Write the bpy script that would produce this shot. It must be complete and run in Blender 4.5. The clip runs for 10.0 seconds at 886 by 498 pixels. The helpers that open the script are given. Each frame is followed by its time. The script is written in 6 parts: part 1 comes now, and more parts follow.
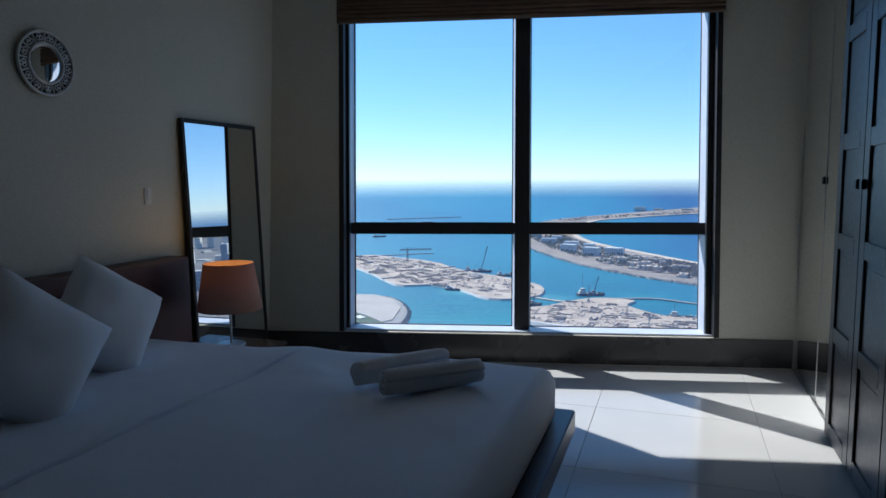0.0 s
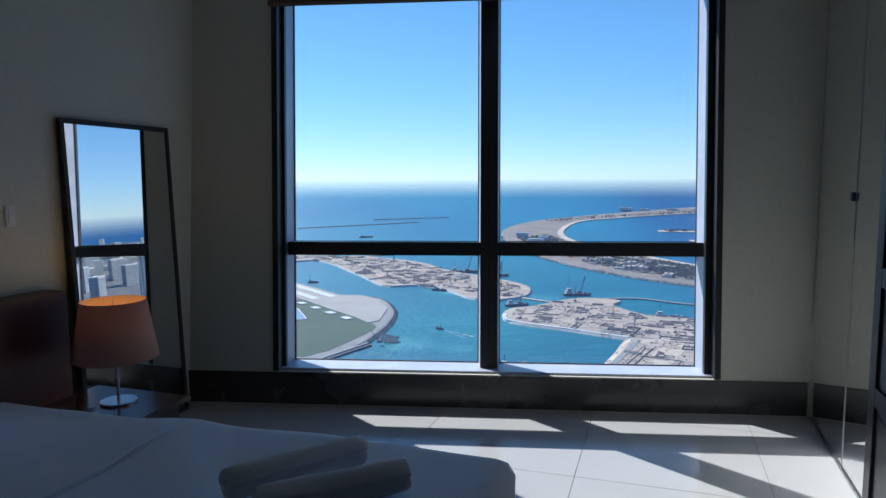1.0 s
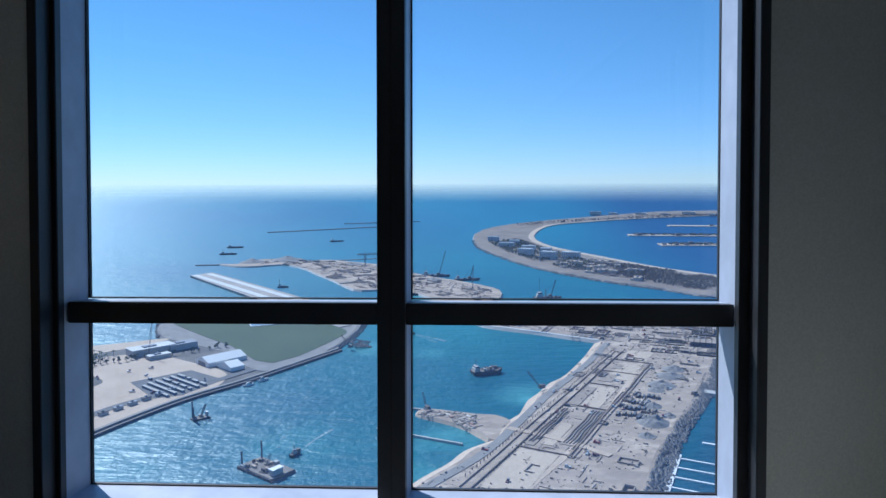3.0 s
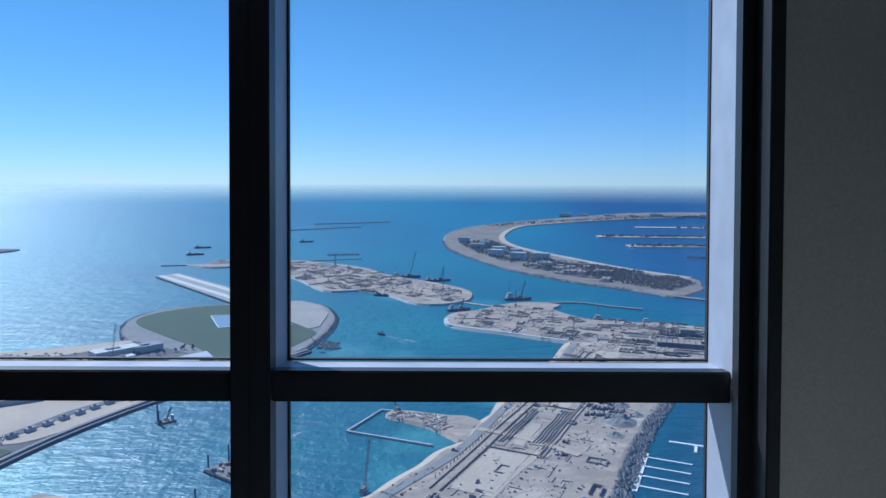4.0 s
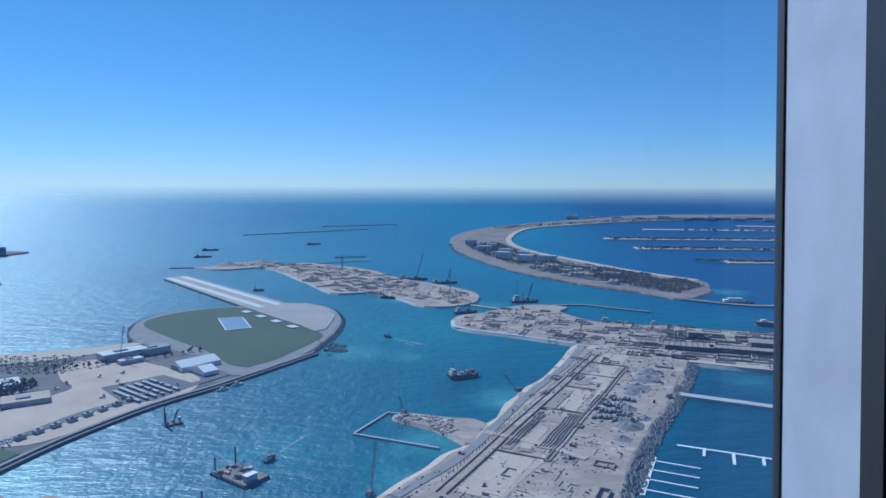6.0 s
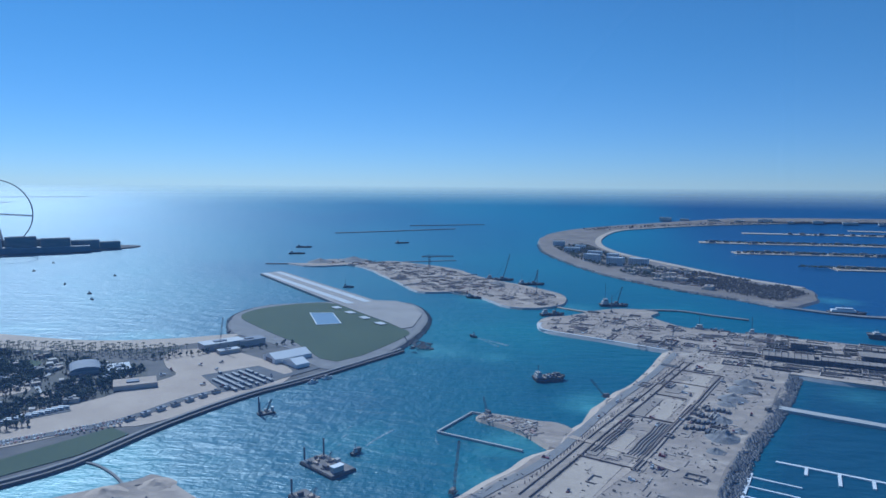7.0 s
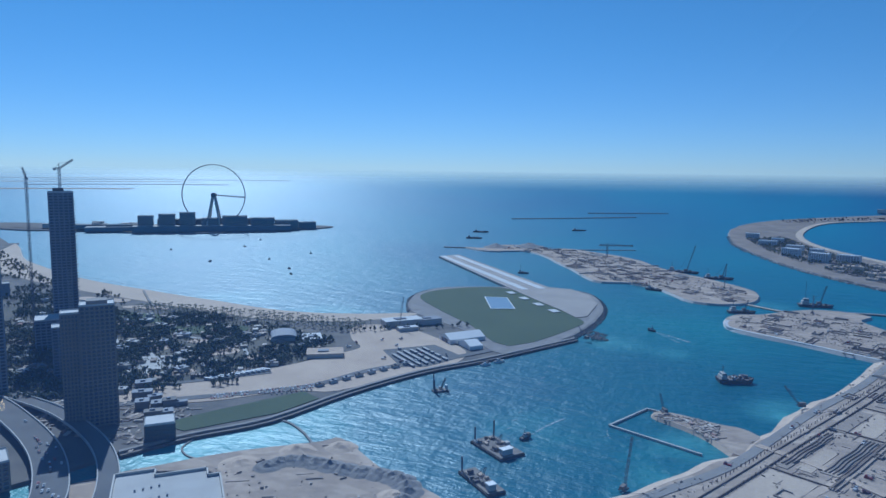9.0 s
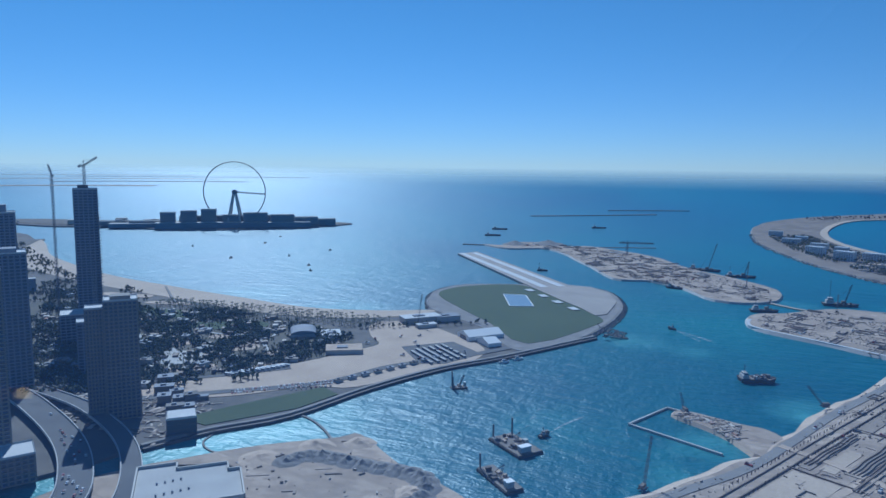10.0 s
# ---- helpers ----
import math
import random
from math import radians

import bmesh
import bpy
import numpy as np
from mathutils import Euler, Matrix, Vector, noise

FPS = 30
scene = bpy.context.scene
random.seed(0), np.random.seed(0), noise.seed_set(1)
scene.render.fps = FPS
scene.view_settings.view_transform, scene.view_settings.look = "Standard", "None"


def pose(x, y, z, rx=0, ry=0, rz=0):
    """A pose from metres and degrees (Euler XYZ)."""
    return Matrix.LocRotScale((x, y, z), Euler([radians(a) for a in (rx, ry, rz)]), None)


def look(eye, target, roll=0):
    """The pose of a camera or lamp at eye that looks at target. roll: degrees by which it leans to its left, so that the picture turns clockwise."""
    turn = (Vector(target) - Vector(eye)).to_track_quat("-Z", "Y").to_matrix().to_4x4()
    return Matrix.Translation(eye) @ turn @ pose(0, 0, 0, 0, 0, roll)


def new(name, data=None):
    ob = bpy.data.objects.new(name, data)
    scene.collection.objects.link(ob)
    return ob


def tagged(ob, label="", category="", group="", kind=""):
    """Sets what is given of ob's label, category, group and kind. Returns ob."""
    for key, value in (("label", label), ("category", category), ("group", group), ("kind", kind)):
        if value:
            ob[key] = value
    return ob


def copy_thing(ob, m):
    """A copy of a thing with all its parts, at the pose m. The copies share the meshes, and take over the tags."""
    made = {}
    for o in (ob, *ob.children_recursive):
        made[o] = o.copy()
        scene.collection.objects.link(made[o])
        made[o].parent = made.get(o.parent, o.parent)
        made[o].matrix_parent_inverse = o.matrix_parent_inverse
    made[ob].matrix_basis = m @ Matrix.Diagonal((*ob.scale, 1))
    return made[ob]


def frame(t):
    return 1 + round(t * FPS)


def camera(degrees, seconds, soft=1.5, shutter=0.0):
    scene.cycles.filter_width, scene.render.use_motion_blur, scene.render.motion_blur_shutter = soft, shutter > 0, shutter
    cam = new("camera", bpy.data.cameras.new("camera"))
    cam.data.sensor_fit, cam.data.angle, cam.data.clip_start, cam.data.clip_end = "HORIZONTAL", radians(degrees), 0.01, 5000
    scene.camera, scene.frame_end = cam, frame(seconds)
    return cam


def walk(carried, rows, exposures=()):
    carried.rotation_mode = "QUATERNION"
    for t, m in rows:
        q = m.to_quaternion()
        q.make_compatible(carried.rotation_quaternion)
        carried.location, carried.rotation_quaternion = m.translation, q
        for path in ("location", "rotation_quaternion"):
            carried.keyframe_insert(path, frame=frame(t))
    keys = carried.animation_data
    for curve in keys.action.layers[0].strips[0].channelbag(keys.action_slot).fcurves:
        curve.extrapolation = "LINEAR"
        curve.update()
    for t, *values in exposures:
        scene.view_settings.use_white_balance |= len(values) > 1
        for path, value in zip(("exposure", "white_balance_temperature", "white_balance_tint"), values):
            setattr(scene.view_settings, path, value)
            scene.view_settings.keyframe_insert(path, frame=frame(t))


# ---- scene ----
cam = camera(66.9, 10.0)
PATH = [
    (0.0, look((-0.311, -5.164, 1.348), (-0.8577, 4.7669, 0.3097), -0.37)),
    (0.5, look((-0.231, -4.750, 1.391), (-0.6617, 5.1862, 0.3507), -0.35)),
    (1.0, look((-0.132, -4.344, 1.420), (-0.4824, 5.5966, 0.3864), -0.32)),
    (1.5, look((-0.058, -3.946, 1.463), (-0.2744, 5.9982, 0.4301), -0.30)),
    (2.0, look((-0.022, -3.513, 1.485), (-0.0992, 6.4344, 0.4665), -0.20)),
    (2.5, look((0.097, -3.075, 1.481), (0.0409, 6.8761, 0.4902), -0.26)),
    (3.8, look((0.398, -2.007, 1.532), (0.8382, 7.9362, 0.5633), 0.11)),
    (4.0, look((0.466, -1.854, 1.540), (0.9773, 8.0867, 0.5748), 0.17)),
    (4.5, look((0.626, -1.472, 1.561), (1.1995, 8.4669, 0.6171), 0.25)),
    (5.0, look((0.752, -1.105, 1.578), (1.3960, 8.8300, 0.6435), 0.18)),
    (6.3, look((0.892, -0.625, 1.580), (1.0223, 9.3312, 0.6539), 0.04)),
    (6.5, look((0.900, -0.520, 1.580), (0.7278, 9.4567, 0.6662), 0.28)),
    (7.0, look((0.910, -0.300, 1.580), (0.0249, 9.6168, 0.6458), 0.43)),
    (7.5, look((0.900, -0.120, 1.580), (-1.0933, 9.6257, 0.5565), 0.74)),
    (8.0, look((0.900, -0.030, 1.580), (-1.8263, 9.5297, 0.4941), 0.95)),
    (8.5, look((0.900, 0.000, 1.580), (-2.2420, 9.4271, 0.4586), 0.77)),
    (9.0, look((0.900, 0.000, 1.570), (-2.5140, 9.3269, 0.4068), 0.71)),
    (9.5, look((0.900, 0.000, 1.560), (-2.6701, 9.2645, 0.3671), 0.76)),
    (10.0, look((0.900, 0.000, 1.550), (-2.7730, 9.2220, 0.3404), 0.69)),
]
EXPOSURES = [(0.0, 0.70, 5950, 10), (0.5, 0.58, 5900, 10), (1.5, 0.45, 5750, 10), (2.5, 0.29, 5500, 10), (4.5, -0.06, 5200, 8), (5.2, -0.08, 5150, 8), (6.5, -0.30, 5000, 8), (8.0, -0.40, 4950, 7), (10.0, -0.42, 4950, 7)]
walk(cam, PATH, EXPOSURES)

# ---- light ----
SUN_YAW, SUN_UP = 39.5, 42.6       # degrees left of +y, and above the horizon
world = bpy.data.worlds.new("sky")
scene.world = world
world.use_nodes = True
wn, wl = world.node_tree.nodes, world.node_tree.links
sky = wn.new("ShaderNodeTexSky")
sky.sky_type = "NISHITA"
sky.sun_disc = False
sky.sun_elevation = radians(SUN_UP)
sky.sun_rotation = radians(-SUN_YAW)
sky.air_density, sky.dust_density, sky.ozone_density = 0.75, 0.0, 2.0
tint = wn.new("ShaderNodeMix")
tint.data_type, tint.blend_type = "RGBA", "MULTIPLY"
tint.inputs[0].default_value = 1.0
# the haze low over the sea is a little more lilac than the blue above
updir = wn.new("ShaderNodeTexCoord")
upz = wn.new("ShaderNodeSeparateXYZ")
wl.new(updir.outputs["Generated"], upz.inputs[0])
# haze hides the edge of the sea: below the horizon the sky keeps the horizon's colour
upmax = wn.new("ShaderNodeMath")
upmax.operation = "MAXIMUM"
upmax.inputs[1].default_value = 0.004
wl.new(upz.outputs[2], upmax.inputs[0])
level = wn.new("ShaderNodeCombineXYZ")
wl.new(upz.outputs[0], level.inputs[0])
wl.new(upz.outputs[1], level.inputs[1])
wl.new(upmax.outputs[0], level.inputs[2])
wl.new(level.outputs[0], sky.inputs["Vector"])
lift = wn.new("ShaderNodeMapRange")
lift.inputs[1].default_value, lift.inputs[2].default_value = -0.02, 0.24
lift.interpolation_type = "SMOOTHSTEP"
wl.new(upz.outputs[2], lift.inputs[0])
hue = wn.new("ShaderNodeMix")
hue.data_type = "RGBA"
hue.inputs[6].default_value, hue.inputs[7].default_value = (0.70, 0.80, 0.98, 1), (0.69, 0.96, 1.04, 1)
wl.new(lift.outputs[0], hue.inputs[0])
wl.new(hue.outputs[2], tint.inputs[7])
wl.new(sky.outputs[0], tint.inputs[6])
wl.new(tint.outputs[2], wn["Background"].inputs[0])
wn["Background"].inputs[1].default_value = 0.10
sun = new("sun", bpy.data.lights.new("sun", "SUN"))
sun.data.energy, sun.data.angle, sun.data.color = 5.0, radians(0.53), (1.0, 0.95, 0.88)
to_sun = Vector((-math.sin(radians(SUN_YAW)) * math.cos(radians(SUN_UP)), math.cos(radians(SUN_YAW)) * math.cos(radians(SUN_UP)), math.sin(radians(SUN_UP))))
sun.matrix_world = look(to_sun * 100, (0, 0, 0))


# ---- materials ----
SEA = -240.0                       # the height of the sea below the room


class Mat:
    """A small builder for node materials in world or object metres."""

    def __init__(self, name):
        self.m = bpy.data.materials.new(name)
        self.m.use_nodes = True
        self.n, self.l = self.m.node_tree.nodes, self.m.node_tree.links
        self.b = self.n["Principled BSDF"]
        self.tc = self.n.new("ShaderNodeTexCoord")

    def set(self, **kw):
        names = {"rough": "Roughness", "metal": "Metallic", "spec": "Specular IOR Level", "ior": "IOR", "coat": "Coat Weight", "sheen": "Sheen Weight"}
        for k, v in kw.items():
            self.b.inputs[names[k]].default_value = v
        return self

    def noise(self, scale, detail=4.0, rough=0.55, coord="Object", stretch=None):
        t = self.n.new("ShaderNodeTexNoise")
        t.inputs["Scale"].default_value, t.inputs["Detail"].default_value, t.inputs["Roughness"].default_value = scale, detail, rough
        if stretch:
            mp = self.n.new("ShaderNodeMapping")
            mp.inputs["Scale"].default_value = stretch
            self.l.new(self.tc.outputs[coord], mp.inputs[0])
            self.l.new(mp.outputs[0], t.inputs["Vector"])
        else:
            self.l.new(self.tc.outputs[coord], t.inputs["Vector"])
        return t.outputs["Fac"]

    def ramp(self, fac, *stops):
        r = self.n.new("ShaderNodeValToRGB")
        e = r.color_ramp.elements
        while len(e) < len(stops):
            e.new(0.5)
        for el, (p, c) in zip(e, stops):
            el.position, el.color = p, (*c, 1)
        self.l.new(fac, r.inputs[0])
        return r.outputs[0]

    def mix(self, fac, a, b, mode="MIX"):
        x = self.n.new("ShaderNodeMix")
        x.data_type, x.blend_type = "RGBA", mode
        for sock, v in ((x.inputs[0], fac), (x.inputs[6], a), (x.inputs[7], b)):
            if isinstance(v, (int, float)):
                sock.default_value = v
            elif isinstance(v, tuple):
                sock.default_value = (*v, 1)
            else:
                self.l.new(v, sock)
        return x.outputs[2]

    def rnd(self):
        return self.n.new("ShaderNodeObjectInfo").outputs["Random"]

    def island(self):
        return self.n.new("ShaderNodeNewGeometry").outputs["Random Per Island"]

    def color(self, c):
        if isinstance(c, tuple):
            self.b.inputs["Base Color"].default_value = (*c, 1)
        else:
            self.l.new(c, self.b.inputs["Base Color"])
        return self

    def rough(self, fac, lo, hi):
        r = self.n.new("ShaderNodeMapRange")
        r.inputs[3].default_value, r.inputs[4].default_value = lo, hi
        self.l.new(fac, r.inputs[0])
        self.l.new(r.outputs[0], self.b.inputs["Roughness"])
        return self

    def bump(self, fac, strength, dist, normal=None):
        b = self.n.new("ShaderNodeBump")
        b.inputs["Strength"].default_value, b.inputs["Distance"].default_value = strength, dist
        self.l.new(fac, b.inputs["Height"])
        if normal is not None:
            self.l.new(normal, b.inputs["Normal"])
        self.l.new(b.outputs[0], self.b.inputs["Normal"])
        return b.outputs[0]


def mottled(name, c0, c1, scale, rough=0.7, bump=0.0, dist=0.005, fine=None, **kw):
    """Paint, cloth, stone, earth: two colours mixed at two scales, with fine relief."""
    m = Mat(name)
    m.set(rough=rough, **kw)
    big = m.noise(scale, 5)
    small = m.noise(fine or scale * 14, 3, 0.6)
    c = m.ramp(big, (0.3, c0), (0.7, c1))
    c = m.mix(0.22, c, m.ramp(small, (0.3, tuple(v * 0.55 for v in c0)), (0.7, tuple(min(1, v * 1.35) for v in c1))))
    m.color(c)
    m.rough(small, max(0.02, rough - 0.1), min(1, rough + 0.1))
    if bump:
        m.bump(small, bump, dist)
    return m.m


M_WALL = mottled("wall_paint", (0.52, 0.515, 0.44), (0.565, 0.555, 0.475), 1.2, 0.75, 0.12, 0.002, fine=120)
M_CEIL = mottled("ceiling_paint", (0.80, 0.79, 0.77), (0.84, 0.83, 0.81), 1.0, 0.85, 0.08, 0.002, fine=90)
M_SKIRT = mottled("dark_skirting", (0.050, 0.050, 0.050), (0.060, 0.060, 0.060), 0.4, 0.26, 0.0, 0.0, fine=2.5)
M_FRAME = mottled("dark_aluminium", (0.018, 0.019, 0.022), (0.026, 0.027, 0.03), 4.0, 0.42, 0.03, 0.0005)
M_REVEAL = mottled("light_aluminium", (0.43, 0.47, 0.56), (0.45, 0.49, 0.58), 0.6, 0.38, 0.02, 0.0005)
M_WARD = mottled("dark_wardrobe_lacquer", (0.022, 0.022, 0.026), (0.034, 0.033, 0.037), 2.5, 0.33, 0.04, 0.0006)
M_BLIND = mottled("brown_woven_blind", (0.085, 0.052, 0.036), (0.14, 0.088, 0.062), 6.0, 0.85, 0.4, 0.003, fine=160)
M_SHEET = mottled("white_bed_linen", (0.78, 0.85, 0.98), (0.82, 0.88, 0.99), 2.0, 0.9, 0.18, 0.002, fine=260, sheen=0.2)
M_CUSHION = mottled("off_white_cushion_cloth", (0.78, 0.80, 0.84), (0.83, 0.85, 0.88), 4.0, 0.95, 0.25, 0.002, fine=320, sheen=0.2)
M_TOWEL = mottled("white_terry_towel", (0.76, 0.77, 0.80), (0.84, 0.84, 0.86), 9.0, 1.0, 0.7, 0.004, fine=420)
M_SHADE = mottled("peach_lampshade_cloth", (0.52, 0.29, 0.21), (0.58, 0.34, 0.25), 8.0, 0.9, 0.2, 0.001, fine=300)
# thin cloth lets part of the bulb's light through
_n = M_SHADE.node_tree
_tl = _n.nodes.new("ShaderNodeBsdfTranslucent")
_tl.inputs[0].default_value = (0.80, 0.42, 0.26, 1)
_mx = _n.nodes.new("ShaderNodeMixShader")
_mx.inputs[0].default_value = 0.15
_n.links.new(_n.nodes["Principled BSDF"].outputs[0], _mx.inputs[1])
_n.links.new(_tl.outputs[0], _mx.inputs[2])
_n.links.new(_mx.outputs[0], _n.nodes["Material Output"].inputs[0])
M_STEEL = mottled("brushed_steel", (0.55, 0.55, 0.56), (0.62, 0.62, 0.62), 30.0, 0.3, metal=1.0)
M_SILVER = mottled("aged_silver_paint", (0.42, 0.41, 0.38), (0.62, 0.61, 0.58), 30.0, 0.45, 0.3, 0.002, metal=0.6)
M_SWITCH = mottled("white_switch_plastic", (0.62, 0.62, 0.59), (0.66, 0.66, 0.63), 20.0, 0.35)
M_CABLE = mottled("black_cable_rubber", (0.015, 0.015, 0.016), (0.02, 0.02, 0.02), 60.0, 0.6)


def wood(name, dark, light, rough=0.4):
    m = Mat(name)
    m.set(rough=rough)
    g = m.noise(3.0, 6, 0.6, stretch=(1.0, 14.0, 14.0))
    f = m.noise(40.0, 4, 0.6, stretch=(0.6, 9.0, 9.0))
    m.color(m.mix(0.35, m.ramp(g, (0.3, dark), (0.7, light)), m.ramp(f, (0.35, dark), (0.65, light))))
    m.rough(f, rough - 0.08, rough + 0.12)
    m.bump(f, 0.12, 0.001)
    return m.m


M_HEADBOARD = wood("mahogany_veneer", (0.062, 0.018, 0.014), (0.105, 0.032, 0.023), 0.45)
M_BEDBASE = wood("dark_bed_platform_wood", (0.018, 0.017, 0.026), (0.034, 0.031, 0.042), 0.32)
M_NIGHT = wood("dark_nightstand_wood", (0.035, 0.022, 0.018), (0.06, 0.04, 0.03), 0.18)

m = Mat("mirror_silvering")
m.set(rough=0.0, metal=1.0)
m.color((0.86, 0.88, 0.88))
M_MIRROR = m.m

m = Mat("polished_porcelain_tile")
m.set(rough=0.12)
vein = m.noise(1.4, 6, 0.6)
m.color(m.mix(0.5, m.ramp(vein, (0.3, (0.38, 0.38, 0.37)), (0.7, (0.44, 0.44, 0.43))), m.ramp(m.rnd(), (0.0, (0.40, 0.40, 0.39)), (1.0, (0.43, 0.43, 0.42)))))
m.rough(m.noise(5.0, 4), 0.07, 0.18)
M_TILE = m.m
M_GROUT = mottled("grey_grout", (0.29, 0.285, 0.27), (0.32, 0.315, 0.30), 8.0, 0.9)

m = Mat("clear_glass")
tr = m.n.new("ShaderNodeBsdfTransparent")
tr.inputs[0].default_value = (0.93, 0.965, 0.975, 1)
gl = m.n.new("ShaderNodeBsdfGlossy")
gl.inputs["Roughness"].default_value = 0.0
mx = m.n.new("ShaderNodeMixShader")
mx.inputs[0].default_value = 0.015
m.l.new(tr.outputs[0], mx.inputs[1])
m.l.new(gl.outputs[0], mx.inputs[2])
m.l.new(mx.outputs[0], m.n["Material Output"].inputs[0])
# the hazy air's blue veil is put into the glass as faint translucent scatter
haze_film = m.n.new("ShaderNodeBsdfTranslucent")
haze_film.inputs[0].default_value = (0.28, 0.48, 1.0, 1)
coat = m.n.new("ShaderNodeMixShader")
coat.inputs[0].default_value = 0.030
m.l.new(mx.outputs[0], coat.inputs[1])
m.l.new(haze_film.outputs[0], coat.inputs[2])
m.l.new(coat.outputs[0], m.n["Material Output"].inputs[0])
M_GLASS = m.m

m = Mat("lamp_bulb_glow")
m.color((1.0, 0.7, 0.35))
m.b.inputs["Emission Color"].default_value = (1.0, 0.55, 0.18, 1)
m.b.inputs["Emission Strength"].default_value = 14.0
M_BULB = m.m

# the sea: teal over shallow sand, deeper blue offshore, with wind waves
m = Mat("sea_water")
m.set(rough=0.43, ior=1.33, spec=1.0)
m.b.inputs["Specular Tint"].default_value = (0.66, 0.90, 1.0, 1)
patch = m.noise(0.0016, 5, 0.55)
mud = m.noise(0.006, 6, 0.6)
plume = m.noise(0.03, 5, 0.6)
near = m.ramp(patch, (0.32, (0.002, 0.082, 0.128)), (0.5, (0.003, 0.118, 0.152)), (0.72, (0.010, 0.180, 0.196)))
near = m.mix(m.ramp(mud, (0.58, (0, 0, 0)), (0.82, (0.5, 0.5, 0.5))), near, (0.05, 0.30, 0.31))
deep = m.ramp(m.noise(0.0009, 4), (0.35, (0.005, 0.124, 0.230)), (0.65, (0.010, 0.178, 0.275)))
sep = m.n.new("ShaderNodeSeparateXYZ")
m.l.new(m.tc.outputs["Object"], sep.inputs[0])
off = m.n.new("ShaderNodeMapRange")
off.inputs[1].default_value, off.inputs[2].default_value = 900.0, 3600.0
lenx = m.n.new("ShaderNodeVectorMath")
lenx.operation = "LENGTH"
m.l.new(m.tc.outputs["Object"], lenx.inputs[0])
m.l.new(lenx.outputs["Value"], off.inputs[0])
mid = m.mix(off.outputs[0], near, deep)
# the dredged marina basin east of the pier is deeper and darker
lean2 = m.n.new("ShaderNodeMath")
lean2.operation = "MULTIPLY_ADD"
lean2.inputs[1].default_value = -0.55
m.l.new(sep.outputs[1], lean2.inputs[0])
m.l.new(sep.outputs[0], lean2.inputs[2])
basin = m.n.new("ShaderNodeMapRange")
basin.inputs[1].default_value, basin.inputs[2].default_value = -130.0, -70.0
m.l.new(lean2.outputs[0], basin.inputs[0])
shore = m.n.new("ShaderNodeMapRange")
shore.inputs[1].default_value, shore.inputs[2].default_value = 1350.0, 950.0
m.l.new(lenx.outputs["Value"], shore.inputs[0])
both = m.n.new("ShaderNodeMath")
both.operation = "MULTIPLY"
m.l.new(basin.outputs[0], both.inputs[0])
m.l.new(shore.outputs[0], both.inputs[1])
tone = m.mix(both.outputs[0], mid, (0.004, 0.062, 0.105))
# deep blue lagoon inside the palm-shaped island
lean3 = m.n.new("ShaderNodeMath")
lean3.operation = "MULTIPLY_ADD"
lean3.inputs[1].default_value = -0.15
m.l.new(sep.outputs[1], lean3.inputs[0])
m.l.new(sep.outputs[0], lean3.inputs[2])
lagoon = m.n.new("ShaderNodeMapRange")
lagoon.interpolation_type = "SMOOTHSTEP"
lagoon.inputs[1].default_value, lagoon.inputs[2].default_value = 60.0, 560.0
m.l.new(lean3.outputs[0], lagoon.inputs[0])
outer = m.n.new("ShaderNodeMapRange")
outer.inputs[1].default_value, outer.inputs[2].default_value = 1150.0, 1500.0
m.l.new(lenx.outputs["Value"], outer.inputs[0])
inner = m.n.new("ShaderNodeMath")
inner.operation = "MULTIPLY"
m.l.new(lagoon.outputs[0], inner.inputs[0])
m.l.new(outer.outputs[0], inner.inputs[1])
tone = m.mix(inner.outputs[0], tone, (0.003, 0.060, 0.165))
# clouds of stirred-up sand drift off the works
for px, py, r0, thick in ((108, 742, 62, 0.75), (12, 612, 52, 0.6), (40, 640, 34, 0.5), (-88, 962, 62, 0.55), (-10, 935, 46, 0.3), (0, 520, 60, 0.45), (330, 850, 44, 0.35), (420, 800, 60, 0.3), (-40, 1420, 70, 0.45), (150, 1350, 60, 0.4), (-330, 545, 60, 0.35), (-400, 445, 70, 0.9), (-350, 490, 60, 0.8), (-450, 350, 60, 0.7), (720, 1500, 70, 0.5), (460, 2150, 90, 0.4), (-560, 985, 90, 0.4), (-800, 1020, 110, 0.35)):
    here = m.n.new("ShaderNodeVectorMath")
    here.operation = "DISTANCE"
    here.inputs[1].default_value = (px, py, SEA)
    m.l.new(m.tc.outputs["Object"], here.inputs[0])
    near_by = m.n.new("ShaderNodeMapRange")
    near_by.interpolation_type = "SMOOTHSTEP"
    near_by.inputs[1].default_value, near_by.inputs[2].default_value = r0, r0 * 0.15
    near_by.inputs[4].default_value = thick
    m.l.new(here.outputs["Value"], near_by.inputs[0])
    ragged = m.n.new("ShaderNodeMath")
    ragged.operation = "MULTIPLY"
    m.l.new(near_by.outputs[0], ragged.inputs[0])
    m.l.new(m.ramp(plume, (0.3, (0.3, 0.3, 0.3)), (0.7, (1, 1, 1))), ragged.inputs[1])
    tone = m.mix(ragged.outputs[0], tone, (0.13, 0.40, 0.40))
m.color(tone)
up = m.n.new("ShaderNodeCombineXYZ")
up.inputs[2].default_value = 1.0
waves = m.noise(0.085, 5, 0.6, stretch=(1.0, 0.45, 1.0))
swell = m.noise(0.040, 4, 0.6, stretch=(0.6, 1.4, 1.0))
chop = m.noise(0.32, 3, 0.6, stretch=(0.7, 1.3, 1.0))
hb = m.bump(waves, 0.6, 2.2, up.outputs[0])
hc = m.bump(swell, 0.5, 7.0, hb)
m.bump(chop, 0.55, 0.9, hc)
